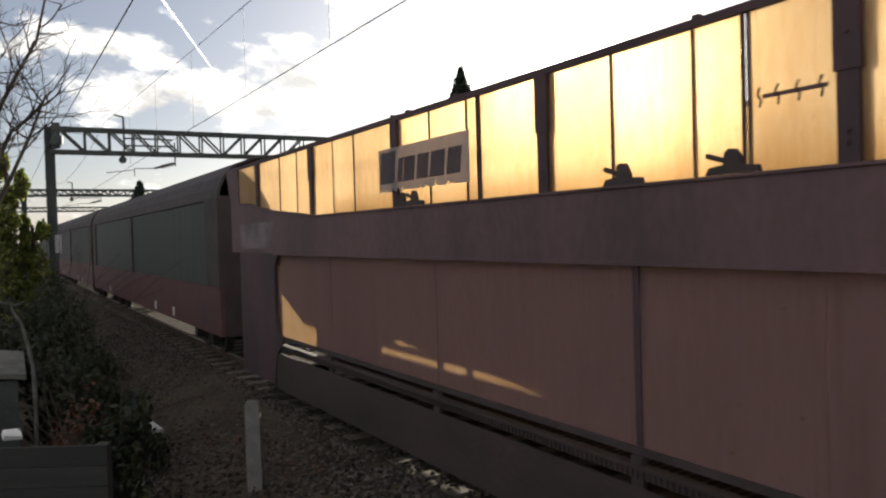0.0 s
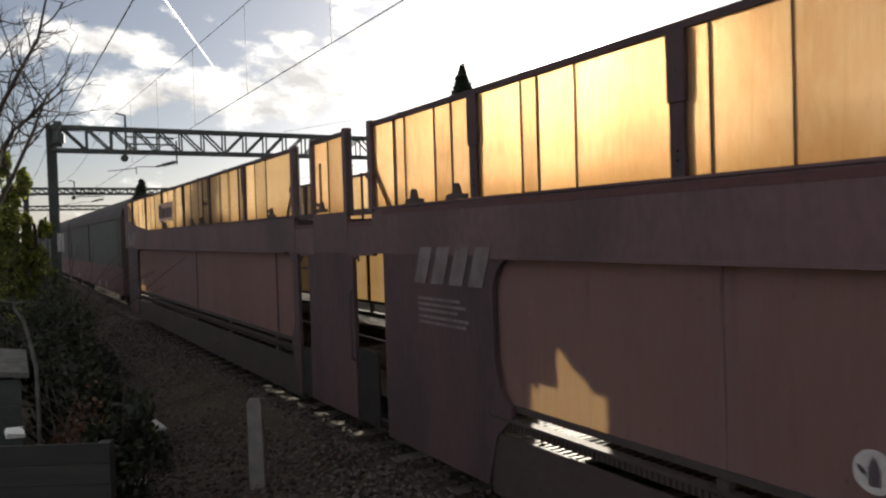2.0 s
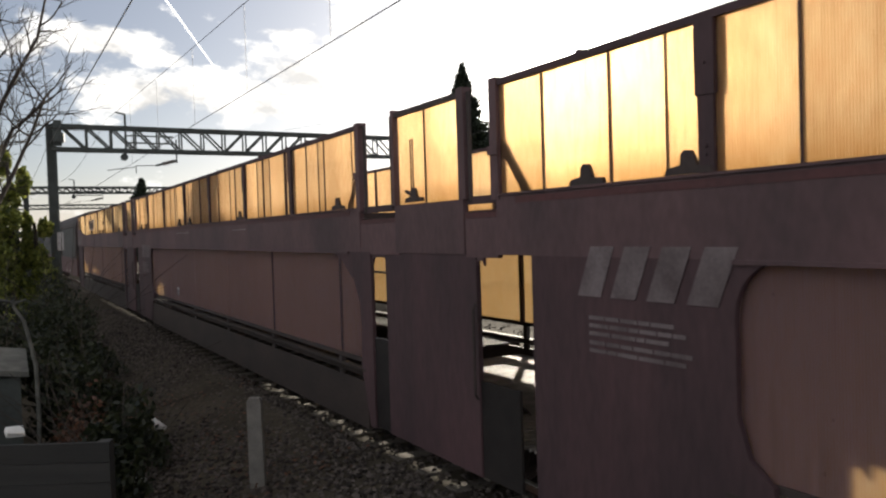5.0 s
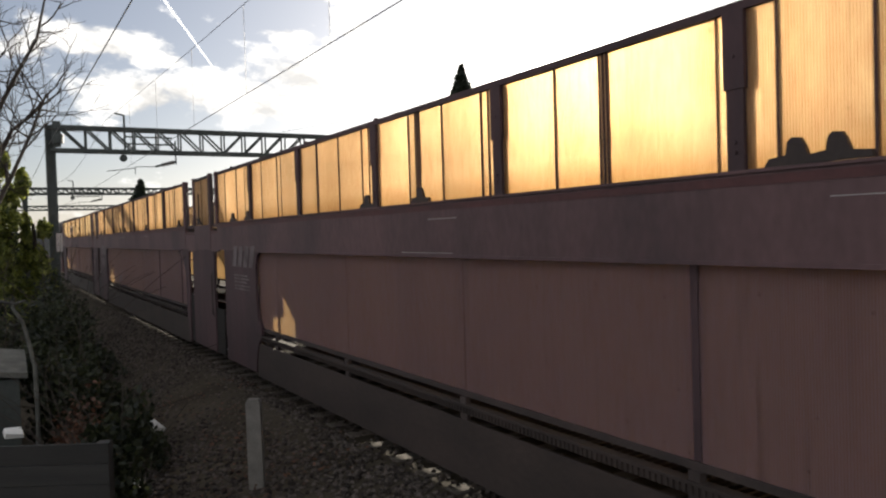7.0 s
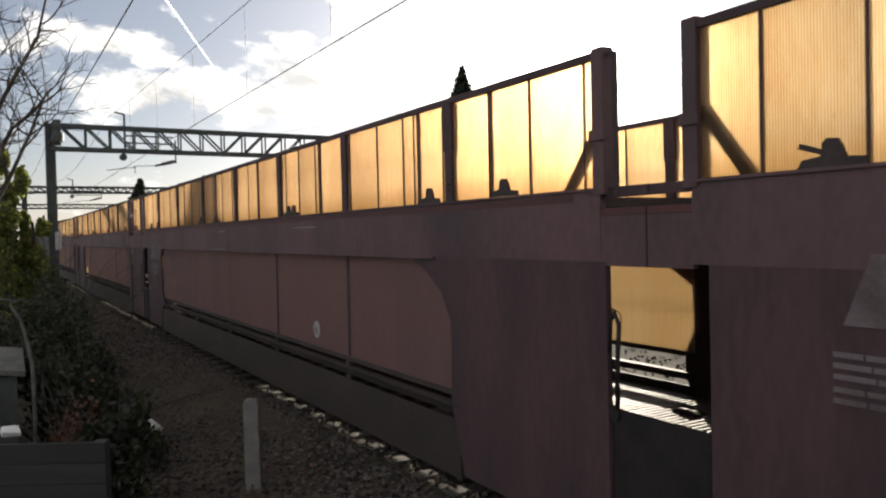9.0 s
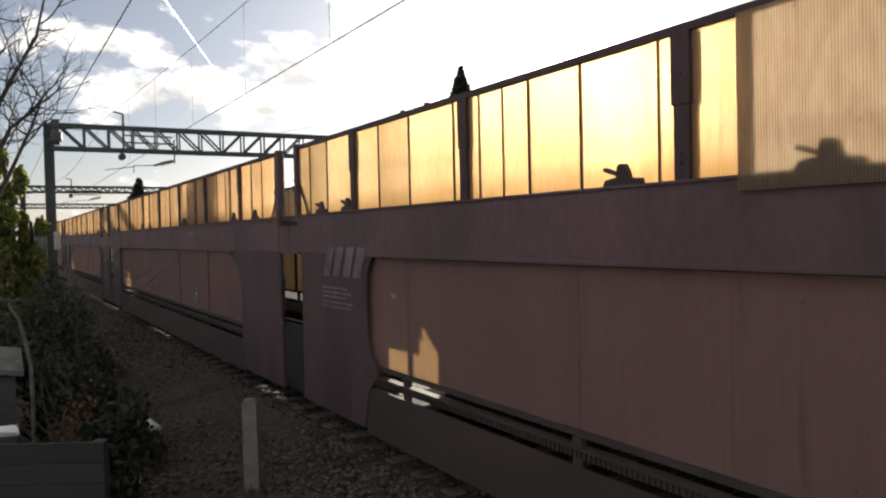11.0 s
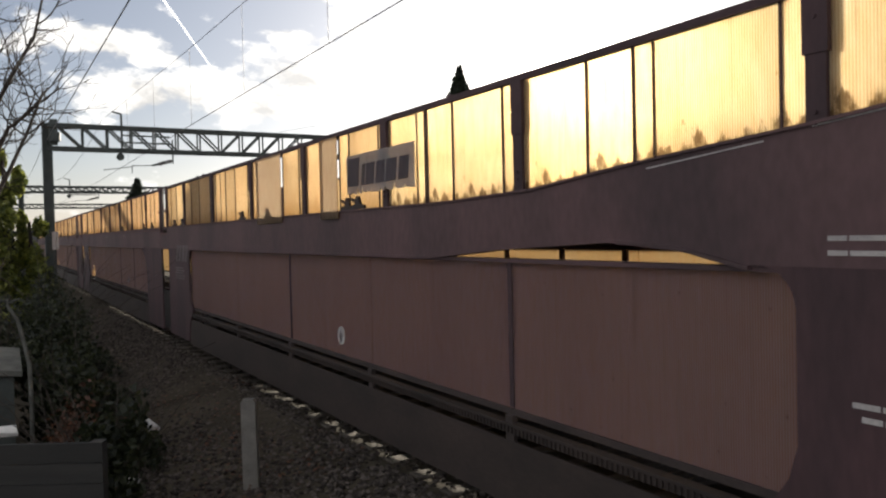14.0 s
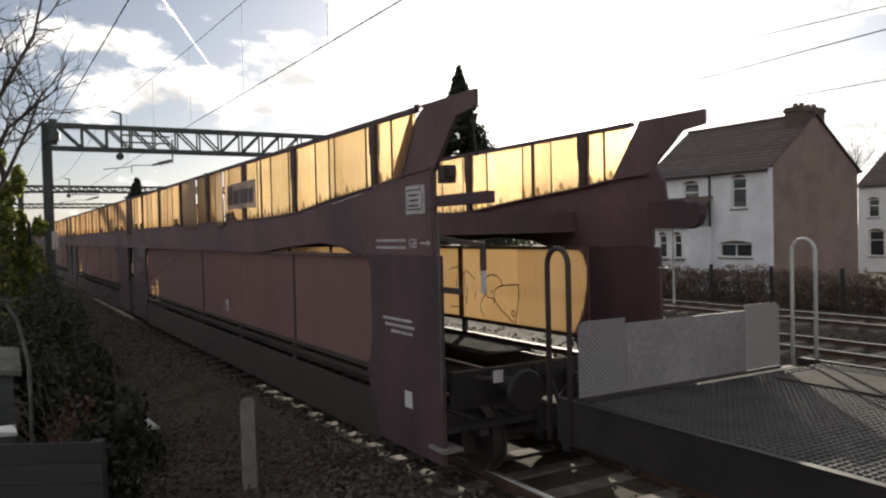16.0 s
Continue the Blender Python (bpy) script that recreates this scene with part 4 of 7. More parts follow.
def covered_wagon(label, front, rear):
    q0 = (front + rear) / 2
    w = thing("covered_wagon", label, "rail wagon", "wagons of the train", at=(TRACK_X, q0, 0))
    MOVING.append((w, q0))
    a, b = rear - q0, front - q0
    half_roof = [(1.575, 3.50), (1.54, 3.72), (1.44, 3.95), (1.2, 4.19), (0.8, 4.34), (0.4, 4.40)]
    roof = [(-x, z) for x, z in half_roof] + [(0, 4.42)] + half_roof[::-1]
    bm = B()
    rows = [[bm.verts.new((x, y, z)) for x, z in roof] for y in (a, b)]
    inner = [[bm.verts.new((x * 0.97, y, z - 0.04)) for x, z in roof] for y in (a, b)]
    for r, s in ((rows, 1), (inner, -1)):
        for i in range(len(roof) - 1):
            bm.faces.new((r[0][i], r[0][i + 1], r[1][i + 1], r[1][i])[::s])
    for k in (0, 1):
        for i in range(len(roof) - 1):
            bm.faces.new((rows[k][i], rows[k][i + 1], inner[k][i + 1], inner[k][i]))
    for i in (0, -1):
        bm.faces.new((rows[0][i], rows[1][i], inner[1][i], inner[0][i]))
    part("roof", bm, STEEL_DARK, w, "dark curved roof")
    bays = 2
    for sx in (-1, 1):
        x = sx * HALF
        for i in range(bays):
            y0, y1 = a + 1.05 + (b - a - 2.1) * i / bays + 0.05, a + 1.05 + (b - a - 2.1) * (i + 1) / bays - 0.05
            bm = B()
            n = 28
            v = [[bm.verts.new((x - sx * (0.03 + 0.004 * (k % 2)), y0 + (y1 - y0) * k / n, z)) for z in (1.70, 3.48)] for k in range(n + 1)]
            u = [[bm.verts.new((x - sx * 0.07, y0 + (y1 - y0) * k / n, z)) for z in (1.70, 3.48)] for k in range(n + 1)]
            for k in range(n):
                bm.faces.new((v[k][0], v[k + 1][0], v[k + 1][1], v[k][1]))
                bm.faces.new((u[k][0], u[k + 1][0], u[k + 1][1], u[k][1]))
            part("side_curtain", bm, CURTAIN, w)
        for i in range(bays + 1):
            y = a + (b - a) * i / bays
            half = 0.09 if 0 < i < bays else 0.53
            y = min(max(y, a + half), b - half)
            part("side_post", box(B(), min(x - sx * 0.09, x + sx * 0.01), max(x - sx * 0.09, x + sx * 0.01), y - half, y + half, 1.70, 3.52), STEEL_DARK, w)
        bm = box(B(), min(x, x - sx * 0.08), max(x, x - sx * 0.08), a, b, 0.70, 1.66)
        box(bm, min(x + sx * 0.02, x - sx * 0.08), max(x + sx * 0.02, x - sx * 0.08), a, b, 1.66, 1.695)
        part("sill", bm, STEEL_RED, w, "dull red sill")
        if sx < 0:
            for y in (a + 4.7, a + 7.2, b - 5.5):
                part("marking", box(B(), x - 0.004, x, y - 0.13, y + 0.13, 0.78, 1.0), WHITE_MARK, w, "white marking plate")
    for y, s in ((a, 1), (b, -1)):
        bm = B()
        box(bm, -HALF + 0.06, HALF - 0.06, min(y, y + s * 0.06), max(y, y + s * 0.06), 0.7, 3.55)
        part("end_wall", bm, STEEL_DARK, w)
    part("underframe", box(B(), -HALF + 0.1, HALF - 0.1, a, b, 0.72, 1.0), STEEL_DARK, w)
    wheel_row(w, q0, (q0 + (b - a) * 0.38, q0 + (b - a) * 0.31, q0 - (b - a) * 0.31, q0 - (b - a) * 0.38))


GREY = "dull red double-deck car carrier with amber translucent sides"
W1 = carrier(GREY + ", sloping front deck", 52.0, 60.45, 43.5, (59.24, 56.68, 54.05, 51.37, 48.76, 46.15), (60.4, 43.4), (58.45, 43.62), (59.7, 59.0),
             deck_top=[(60.9, 3.32), (59.8, 3.27), (58.5, 3.10), (57.4, 3.02), (56.5, DECK), (43.5, DECK)],
             deck_bot=[(60.9, BAND), (43.5, BAND)], far_slit=(57.9, 54.9),
             cut_rear=False, end_posts=(False, True), chocks=((53.9, 1), (53.6, 1), (50.45, 1), (49.5, 1), (44.6, 1)), reach=(0, 0.80), seed=3, low_post=50.4,
             seams=((58.09, 1), (57.3, 0), (55.9, 0), (55.21, 1), (53.28, 1), (52.56, 1), (52.35, 2), (50.57, 1), (49.81, 1), (49.41, 2), (47.96, 1), (47.85, 0),
                    (47.29, 0), (47.19, 1), (46.54, 3), (46.37, 1), (45.5, 0), (44.87, 1)))
link_section("short dull red linking section with an amber sheet", 42.68, 41.48, 42.96, 41.35, (1.0, 1.22))
W2 = carrier(GREY + " and pale mark", 32.0, 40.72, 23.22, (38.44, 35.94, 33.37, 30.91, 28.28, 25.76), (40.45, 22.95), (38.18, 23.28), (39.6, 39.0),
             chocks=((39.65, 0), (38.76, 0), (34.0, 0), (32.8, 0), (28.6, 0), (23.9, 0)), reach=(0.78, 1.04), seed=4, edge_glow=True, notch=40.99, far_trim=0.10, low_post=26.95,
             seams=((40.11, 2), (39.86, 1), (39.2, 1), (38.86, 1), (37.7, 0), (37.47, 1), (36.99, 0), (35.68, 1), (35.1, 0), (34.51, 2), (34.31, 0), (33.17, 0), (32.96, 1),
                    (32.47, 0), (31.79, 3), (30.17, 2), (29.28, 1), (28.91, 2), (27.5, 1), (27.17, 2), (26.8, 1), (26.03, 3), (25.59, 0), (25.09, 1), (24.62, 1), (24.4, 1), (23.45, 0)))
link_section("short dull red linking section with an amber sheet", 22.24, 20.78, 22.55, 20.6, (1.38, 1.22))
W3 = carrier(GREY + " and pale mark", 10.0, 20.22, 0.21, (17.85, 15.36, 12.72, 10.15, 7.6, 5.0, 2.4), (19.72, 0.16), (17.66, 2.41), (19.1, 18.4, 1.5, 0.9),
             far_shift=0.2, chocks=((19.0, 0), (18.0, 0), (12.95, 0), (11.6, 0), (7.2, 0), (6.95, 0), (2.8, 0), (1.45, 0)), reach=(0.54, 0.455), seed=5, edge_glow=True, notch=20.05, far_trim=0.25, low_post=8.0,
             seams=((19.55, 1), (18.75, 1), (18.2, 0), (17.2, 1), (16.37, 1), (16.18, 0), (14.61, 2), (13.84, 1), (13.1, 1), (12.9, 0), (11.87, 1), (11.67, 3), (11.15, 1), (10.43, 1),
                    (10.31, 1), (9.35, 1), (8.78, 3), (7.75, 0), (7.32, 1), (6.75, 1), (6.07, 1), (5.9, 3), (5.13, 1), (4.86, 1), (4.06, 1), (3.4, 1), (3.15, 0), (3.04, 2), (2.54, 0),
                    (1.68, 2), (1.09, 1), (0.4, 0)))
W4 = carrier(GREY + ", sloping rear deck", -10.0, -0.66, -19.62, (-2.7, -5.31, -8.0, -10.61, -13.24, -15.81, -18.56), (-0.79, -20.05), (-3.04, -18.42),
             (-1.5, -2.2, -18.9, -19.55), deck_top=[(-0.66, DECK), (-14.6, DECK), (-16.0, 2.99), (-17.15, 3.10), (-18.54, 3.20), (-19.5, 3.29), (-19.92, 3.305)],
             deck_bot=[(-0.66, BAND), (-14.2, BAND), (-15.5, 2.52), (-16.9, 2.585), (-17.6, 2.53), (-18.1, BAND), (-19.92, BAND)], cut_rear=False, end_posts=(True, False),
             plain=((-9.66, -8.51), (-11.89, -11.38)), chocks=((-1.62, 1), (-2.53, 1), (-7.45, 1), (-9.02, 1), (-12.16, 1), (-12.49, 1)), mossy=True, reach=(0.40, 0), far_last=-18.70, far_seams=((-14.9, 1), (-15.6, 0), (-16.33, 1), (-17.30, 0), (-17.56, 2), (-17.99, 0), (-19.10, 1)), seed=6, end_deck=(True, False), far_shift=0.24, notch=-0.59, far_trim=0.25, low_post=-9.77,
             seams=((-1.17, 1), (-1.81, 1), (-3.41, 1), (-4.17, 1), (-5.1, 1), (-5.56, 0), (-5.94, 0), (-6.32, 1), (-6.98, 1), (-7.78, 0), (-10.38, 1), (-12.2, 1), (-13.05, 1),
                    (-13.98, 0), (-14.18, 2), (-14.71, 1), (-15.56, 1), (-16.67, 1), (-17.16, 1), (-17.35, 0), (-18.33, 1), (-19.01, 1)))


def prow(w, q0, points, near_edge=(), far_line=()):
    """The solid raised end plates of a sloping deck, one each side, with a bar across."""
    for sx in (-1, 1):
        x = sx * HALF
        line = list(near_edge) + points[2:] if sx < 0 and near_edge else points
        if sx > 0 and far_line:
            line = far_line
        part("prow_plate", prism(B(), [(q - q0, z) for q, z in line], min(x - sx * 0.01, x - sx * 0.055), max(x - sx * 0.01, x - sx * 0.055)), STEEL, w, "dark solid end plate of the upper deck")


prow(W4, -10.0, [(-19.12, 3.235), (-19.58, 3.93), (-19.62, 3.985), (-20.76, 3.985), (-20.76, 3.82), (-20.42, 3.78), (-19.95, 3.28), (-19.95, 2.44), (-19.7, 2.44), (-19.3, 3.235)],
     [(-19.17, 3.235), (-19.46, 3.70), (-19.62, 3.86), (-19.78, 3.95)],
     [(-19.21, 3.235), (-19.70, 3.90), (-19.76, 3.985), (-20.76, 3.985), (-20.76, 3.82), (-20.42, 3.78), (-20.00, 3.42), (-20.14, 3.20), (-20.17, 2.98), (-19.95, 2.96), (-19.95, 2.44), (-19.7, 2.44), (-19.3, 3.235)])
part("gusset_sheet", prism(B(), [(-9.03, 3.245), (-9.07, 3.32), (-9.51, 3.92), (-9.56, 3.92), (-9.555, 3.70), (-9.29, 3.27), (-9.27, 3.245)], -HALF - 0.001, -HALF + 0.006), SHEET_BROWN, W4, "dirty brown sheet across the deck end")
# added far-side plate; its sloping edge only trims the light through the gap
part("end_screen", prism(B(), [(8.9, 2.40), (9.92, 2.83), (9.92, 3.6), (8.9, 3.6)], HALF - 0.05, HALF - 0.01), STEEL_PLATE, W1, "added dark plate that blocks light over the wagon gap")
prow(W1, 52.0, [(60.4, 3.30), (60.42, 3.90), (60.5, 3.985), (61.2, 3.985), (61.2, 3.86), (60.9, 3.30), (60.9, 2.44), (60.45, 2.44), (60.3, 3.28)])

n_cov = 61.95
for k in range(3):
    covered_wagon("long covered wagon with dark curtain sides and deep red sill", n_cov + 22.35, n_cov)
    n_cov += 23.0


# ---- the last wagon: a flat car with mesh flap ----


def flat_wagon():
    front, rear = -21.9, -46.0
    q0 = -30.0
    w = thing("flat_wagon", "low flat wagon with grating deck, mesh end flap and hoops", "rail wagon", "wagons of the train", at=(TRACK_X, q0, 0))
    MOVING.append((w, q0))
    z = 1.30
    for sx in (-1, 1):
        x = sx * HALF
        bm = box(B(), min(x, x - sx * 0.07), max(x, x - sx * 0.07), rear - q0, front - q0, 0.96, z)
        box(bm, min(x + sx * 0.01, x - sx * 0.05), max(x + sx * 0.01, x - sx * 0.05), rear - q0, front - q0, z, z + 0.012)
        # the beam's own shade is painted in by the near-black material
        part("side_beam", bm, SHADE_BLACK, w, "side beam with shade put into its dark colour")
        y = front - q0
        pts = [(x, y + 0.10, 0.95), (x, y + 0.10, 2.35)] + [(x, y - 0.03 + 0.13 * math.cos(radians(a)), 2.38 + 0.13 * math.sin(radians(a))) for a in range(0, 181, 20)] + [(x, y - 0.16, 2.35), (x, y - 0.16, 0.95)]
        part("hoop", tube(B(), pts, 0.023 if sx < 0 else 0.020, 8), MESH if sx > 0 else STEEL_DARK, w, "bent tube end hoop", True)
    bm = B()
    yy = front - 0.30
    while yy > front - 9.0:
        box(bm, -HALF + 0.095, HALF - 0.075, yy - q0 - 0.004, yy - q0 + 0.004, z - 0.03, z)
        yy -= 0.05
    for xx in np.arange(-1.44, 1.45, 0.06):
        box(bm, xx - 0.003, xx + 0.003, front - 9.0 - q0, front - 0.28 - q0, z - 0.03, z + 0.002)
    part("deck_grating", bm, DECK_BAR, w, "fine metal grating deck")
    part("deck_plate", box(B(), -HALF + 0.075, HALF - 0.075, rear - q0, front - 0.02 - q0, z - 0.12, z - 0.06), DECK_DARK, w)
    part("walkway_plate", box(B(), 0.45, 1.15, front - 9.0 - q0, front - 0.5 - q0, z + 0.006, z + 0.016), DECK_DARK, w, "dull dark walkway plate")
    # the mesh flap, standing across the wagon
    yf = front - 0.20 - q0
    def plate(x0, x1, z0, z1, y0, y1, material, left=False, right=False):
        r = 0.07
        out = [(x0, z0), (x1, z0)]
        out += [(x1 - r + r * math.cos(radians(d)), z1 - r + r * math.sin(radians(d))) for d in range(0, 91, 15)] if right else [(x1, z1)]
        out += [(x0 + r + r * math.cos(radians(d)), z1 - r + r * math.sin(radians(d))) for d in range(90, 181, 15)] if left else [(x0, z1)]
        bm = prism(B(), out, y0, y1)
        for v in bm.verts:
            v.co = Vector((v.co.y, v.co.x, v.co.z))
        return bm

    flap = part("mesh_flap", plate(-1.02, 0.45, 1.33, 1.88, yf - 0.01, yf + 0.01, FLAP), FLAP, w, "dull grey metal flap across the deck")
    part("mesh_panel", plate(-1.52, -1.022, 1.33, 1.93, yf - 0.006, yf + 0.006, PERFORATED, left=True), PERFORATED, flap, "perforated grey mesh")
    part("mesh_panel", plate(0.452, 0.945, 1.33, 1.93, yf - 0.006, yf + 0.006, PERFORATED, right=True), PERFORATED, flap, "perforated grey mesh")
    part("flap_foot", box(B(), -1.50, 0.93, yf - 0.03, yf + 0.03, 1.302, 1.328), STEEL_DARK, flap)
    end_gear(w, front - q0 - 0.02, 1)
    wheel_row(w, q0, (-23.4, -25.2, -42.0, -43.8))


def perforated():
    m, nt, out = nodes_of("perforated_metal")
    N, L = nt.nodes.new, nt.links.new
    coord, vor = N("ShaderNodeTexCoord"), N("ShaderNodeTexVoronoi")
    vor.inputs["Scale"].default_value, vor.inputs["Randomness"].default_value = 24.0, 0.0
    sep, comb = N("ShaderNodeSeparateXYZ"), N("ShaderNodeCombineXYZ")
    add, sub = N("ShaderNodeMath"), N("ShaderNodeMath")
    sub.operation = "SUBTRACT"
    L(coord.outputs["Object"], sep.inputs[0])
    L(sep.outputs[0], add.inputs[0]), L(sep.outputs[2], add.inputs[1])
    L(sep.outputs[0], sub.inputs[0]), L(sep.outputs[2], sub.inputs[1])
    L(add.outputs[0], comb.inputs[0]), L(sub.outputs[0], comb.inputs[1])
    L(comb.outputs[0], vor.inputs["Vector"])
    lt = N("ShaderNodeMath")
    lt.operation = "LESS_THAN"
    lt.inputs[1].default_value = 0.34
    L(vor.outputs["Distance"], lt.inputs[0])
    b, tr, mx, cl = N("ShaderNodeBsdfPrincipled"), N("ShaderNodeBsdfTranslucent"), N("ShaderNodeMixShader"), N("ShaderNodeBsdfTransparent")
    b.inputs["Base Color"].default_value, b.inputs["Roughness"].default_value = (0.26, 0.24, 0.24, 1), 0.7
    L(lt.outputs[0], mx.inputs[0]), L(b.outputs[0], mx.inputs[1]), L(cl.outputs[0], mx.inputs[2])
    L(mx.outputs[0], out.inputs[0])
    return m


PERFORATED = perforated()

# ---- marks on the near side of the carriers ----
XN = -HALF - 0.002


def sign_panel(w, q0, a, b, z0, z1):
    """The pale name sign: a torn plate with dark slanted blocks."""
    rng = random.Random(7)
    low, y = [], a
    while y > b + 0.08:
        low.append((y - q0, z0 + rng.uniform(0, 0.012)))
        if rng.random() < 0.42:
            d, h = rng.uniform(0.03, 0.07), rng.uniform(0.04, 0.10)
            low += [(y - q0 - d * 0.3, z0 + h * 0.6), (y - q0 - d * 0.55, z0 + h), (y - q0 - d, z0 + h * 0.25)]
            y -= d
        y -= 0.07
    out = low + [(b - q0, z0), (b - q0, z1), (a - q0, z1)]
    ob = part("name_sign", prism(B(), out, XN - 0.026, XN - 0.014), SIGN, w, "pale grey name sign with dark block marks, torn lower edge")
    sizes, tall = (1.35, 0.42, 0.95, 0.9, 1.05, 0.95), (1.0, 0.74, 0.74, 0.74, 0.74, 0.74)
    k = (a - b) * 0.93 / sum(sizes)
    y = a - (a - b) * 0.015
    for wide, h in zip(sizes, tall):
        d, lean = wide * k * 0.84, 0.045
        zb, zt = z0 + 0.10, z0 + 0.10 + (z1 - z0 - 0.14) * h
        block = [(y, zb), (y - d, zb), (y - d - lean, zt), (y - lean, zt)]
        part("mark_block", prism(B(), [(p - q0, z) for p, z in block], XN - 0.029, XN - 0.0265), INK, ob)
        y -= wide * k


sign_panel(W4, -10.0, -12.24, -14.01, 3.15, 3.63)
sign_panel(W1, 52.0, 54.38, 52.45, 3.14, 3.63)
logo_blocks(W2, 32.0, 39.68, 2.12, 2.50, 1.45, 4, PALE_MARK, 0.16, XN, "pale_mark", 0.30, "faded white slanted mark")
logo_blocks(W3, 10.0, 19.12, 2.12, 2.50, 1.45, 4, PALE_MARK, 0.16, XN, "pale_mark", 0.30, "faded white slanted mark")
logo_blocks(W4, -10.0, -1.68, 2.12, 2.50, 1.30, 4, PALE_MARK, 0.16, XN, "pale_mark", 0.30, "faded white slanted mark")
for w, q0, q in ((W2, 32.0, 39.6), (W3, 10.0, 19.0), (W4, -10.0, -1.62)):
    text_bars(w, q0, [(q, q - 0.85, 1.96, 0.03), (q, q - 0.95, 1.90, 0.03), (q, q - 0.8, 1.84, 0.03), (q, q - 1.0, 1.77, 0.03), (q, q - 0.95, 1.71, 0.03)], XN, PALE_MARK, seed=int(q0))


def round_sign(w, q0, q, z, r=0.12):
    disc = [(q - q0 + r * math.cos(a * math.pi / 12), z + r * math.sin(a * math.pi / 12)) for a in range(24)]
    s = part("round_sign", prism(B(), disc, -HALF + 0.05, -HALF + 0.056), WHITE_MARK, w, "round white sticker with a dark figure")
    y = q - q0
    part("figure", prism(B(), [(y - 0.035, z - 0.075), (y + 0.03, z - 0.075), (y + 0.03, z + 0.02), (y + 0.0, z + 0.085), (y - 0.035, z + 0.02)], -HALF + 0.046, -HALF + 0.0495), INK, s)
    part("stroke", prism(B(), [(y + 0.045, z - 0.03), (y + 0.09, z + 0.0), (y + 0.09, z + 0.03), (y + 0.045, z + 0.0)], -HALF + 0.046, -HALF + 0.0495), INK, s)


round_sign(W2, 32.0, 34.69, 1.32)
round_sign(W3, 10.0, 6.25, 1.325)
round_sign(W4, -10.0, -11.74, 1.335)

# writing on the rear plate of the sloping wagon
text_bars(W4, -10.0, [(-18.62, -19.35, 2.58, 0.028), (-18.62, -19.35, 2.50, 0.028), (-18.75, -19.45, 1.70, 0.03), (-18.8, -19.5, 1.63, 0.03), (-18.95, -19.45, 1.56, 0.03)], XN, seed=8)


def letters(w, q0, text, q, z, size):
    cu = bpy.data.curves.new("letters", "FONT")
    cu.body, cu.size, cu.extrude = text, size, 0.001
    tmp = bpy.data.objects.new("letters", cu)
    me = bpy.data.meshes.new_from_object(tmp)
    bpy.data.objects.remove(tmp)
    me.materials.append(WHITE_MARK)
    ob = new("country_letters", me)
    ob.parent = w
    ob.matrix_local = Matrix.Translation((XN - 0.001, q - q0, z)) @ Euler((radians(90), 0, radians(-90))).to_matrix().to_4x4()
    return ob


letters(W4, -10.0, "GB", -19.42, 2.50, 0.14)
part("arrow_mark", prism(B(), [(9.64 - 19.32, 2.54), (-9.83, 2.54), (-9.83, 2.52), (-9.90, 2.55), (-9.83, 2.58), (-9.83, 2.56), (-9.68, 2.56)], XN - 0.003, XN), WHITE_MARK, W4)
board = part("arrow_board", prism(B(), [(-9.39, 2.86), (-9.80, 2.86), (-9.80, 3.16), (-9.39, 3.16)], XN - 0.008, XN), WHITE_MARK, W4, "white board with dull red arrow outline")
part("board_arrow", prism(B(), [(-9.42, 2.90), (-9.70, 2.90), (-9.70, 2.875), (-9.785, 3.01), (-9.70, 3.145), (-9.70, 3.12), (-9.42, 3.12)], XN - 0.0105, XN - 0.0082), STEEL_DARK, board)
part("arrow_face", prism(B(), [(-9.435, 2.915), (-9.715, 2.915), (-9.715, 2.905), (-9.77, 3.01), (-9.715, 3.115), (-9.715, 3.105), (-9.435, 3.105)], XN - 0.0130, XN - 0.0107), WHITE_MARK, board)
for k in range(3):
    part("board_line", box(B(), XN - 0.0155, XN - 0.0132, -9.68, -9.46, 2.938 + 0.055 * k, 2.958 + 0.055 * k), STEEL_RED, board)
# glints on the beam edges, painted as thin white strips
for w, q0, qa, qb, z in ((W2, 32.0, 34.33, 32.95, 2.781), (W2, 32.0, 29.1, 28.2, 2.781), (W3, 10.0, 11.44, 10.87, 2.785), (W3, 10.0, 12.06, 10.97, 2.436), (W3, 10.0, 6.99, 6.0, 2.781)):
    part("scraped_line", box(B(), XN - 0.003, XN, qb - q0, qa - q0, z, z + 0.006), WHITE_MARK, w, "thin painted glint along the deck beam")
for qa, za, qb, zb in ((-7.30, 3.06, -8.23, 3.142), (-8.54, 3.19, -9.22, 3.255)):
    part("scraped_line", prism(B(), [(qa, za), (qb, zb), (qb, zb + 0.010), (qa, za + 0.010)], XN - 0.003, XN), WHITE_MARK, W4, "thin painted glint under the sheets")
part("rope", tube(B(), ((-HALF, -10.75, 3.83), (-HALF, -10.75, 3.74), (-HALF, -10.70, 3.70), (-HALF, -10.75, 3.65), (-HALF, -10.80, 3.69), (-HALF, -10.75, 3.73), (-HALF, -10.76, 3.55), (-HALF, -10.79, 3.36)), 0.010), STEEL_DARK, W4, "dark hanging lashing rope with a loop")
part("rope", tube(B(), ((-HALF + 0.03, -9.99, 3.62), (-HALF + 0.03, -10.10, 3.20)), 0.010), STEEL_DARK, W4)
part("grab_rail", tube(B(), ((-HALF - 0.02, -10.12, 0.9), (-HALF - 0.05, -10.14, 0.95), (-HALF - 0.05, -10.14, 2.82), (-HALF - 0.02, -10.12, 2.86)), 0.012), DECK_BAR, W4)
part("lever", box(B(), -HALF, -HALF + 0.03, -10.44, -10.10, 2.05, 2.11), STEEL_DARK, W4)
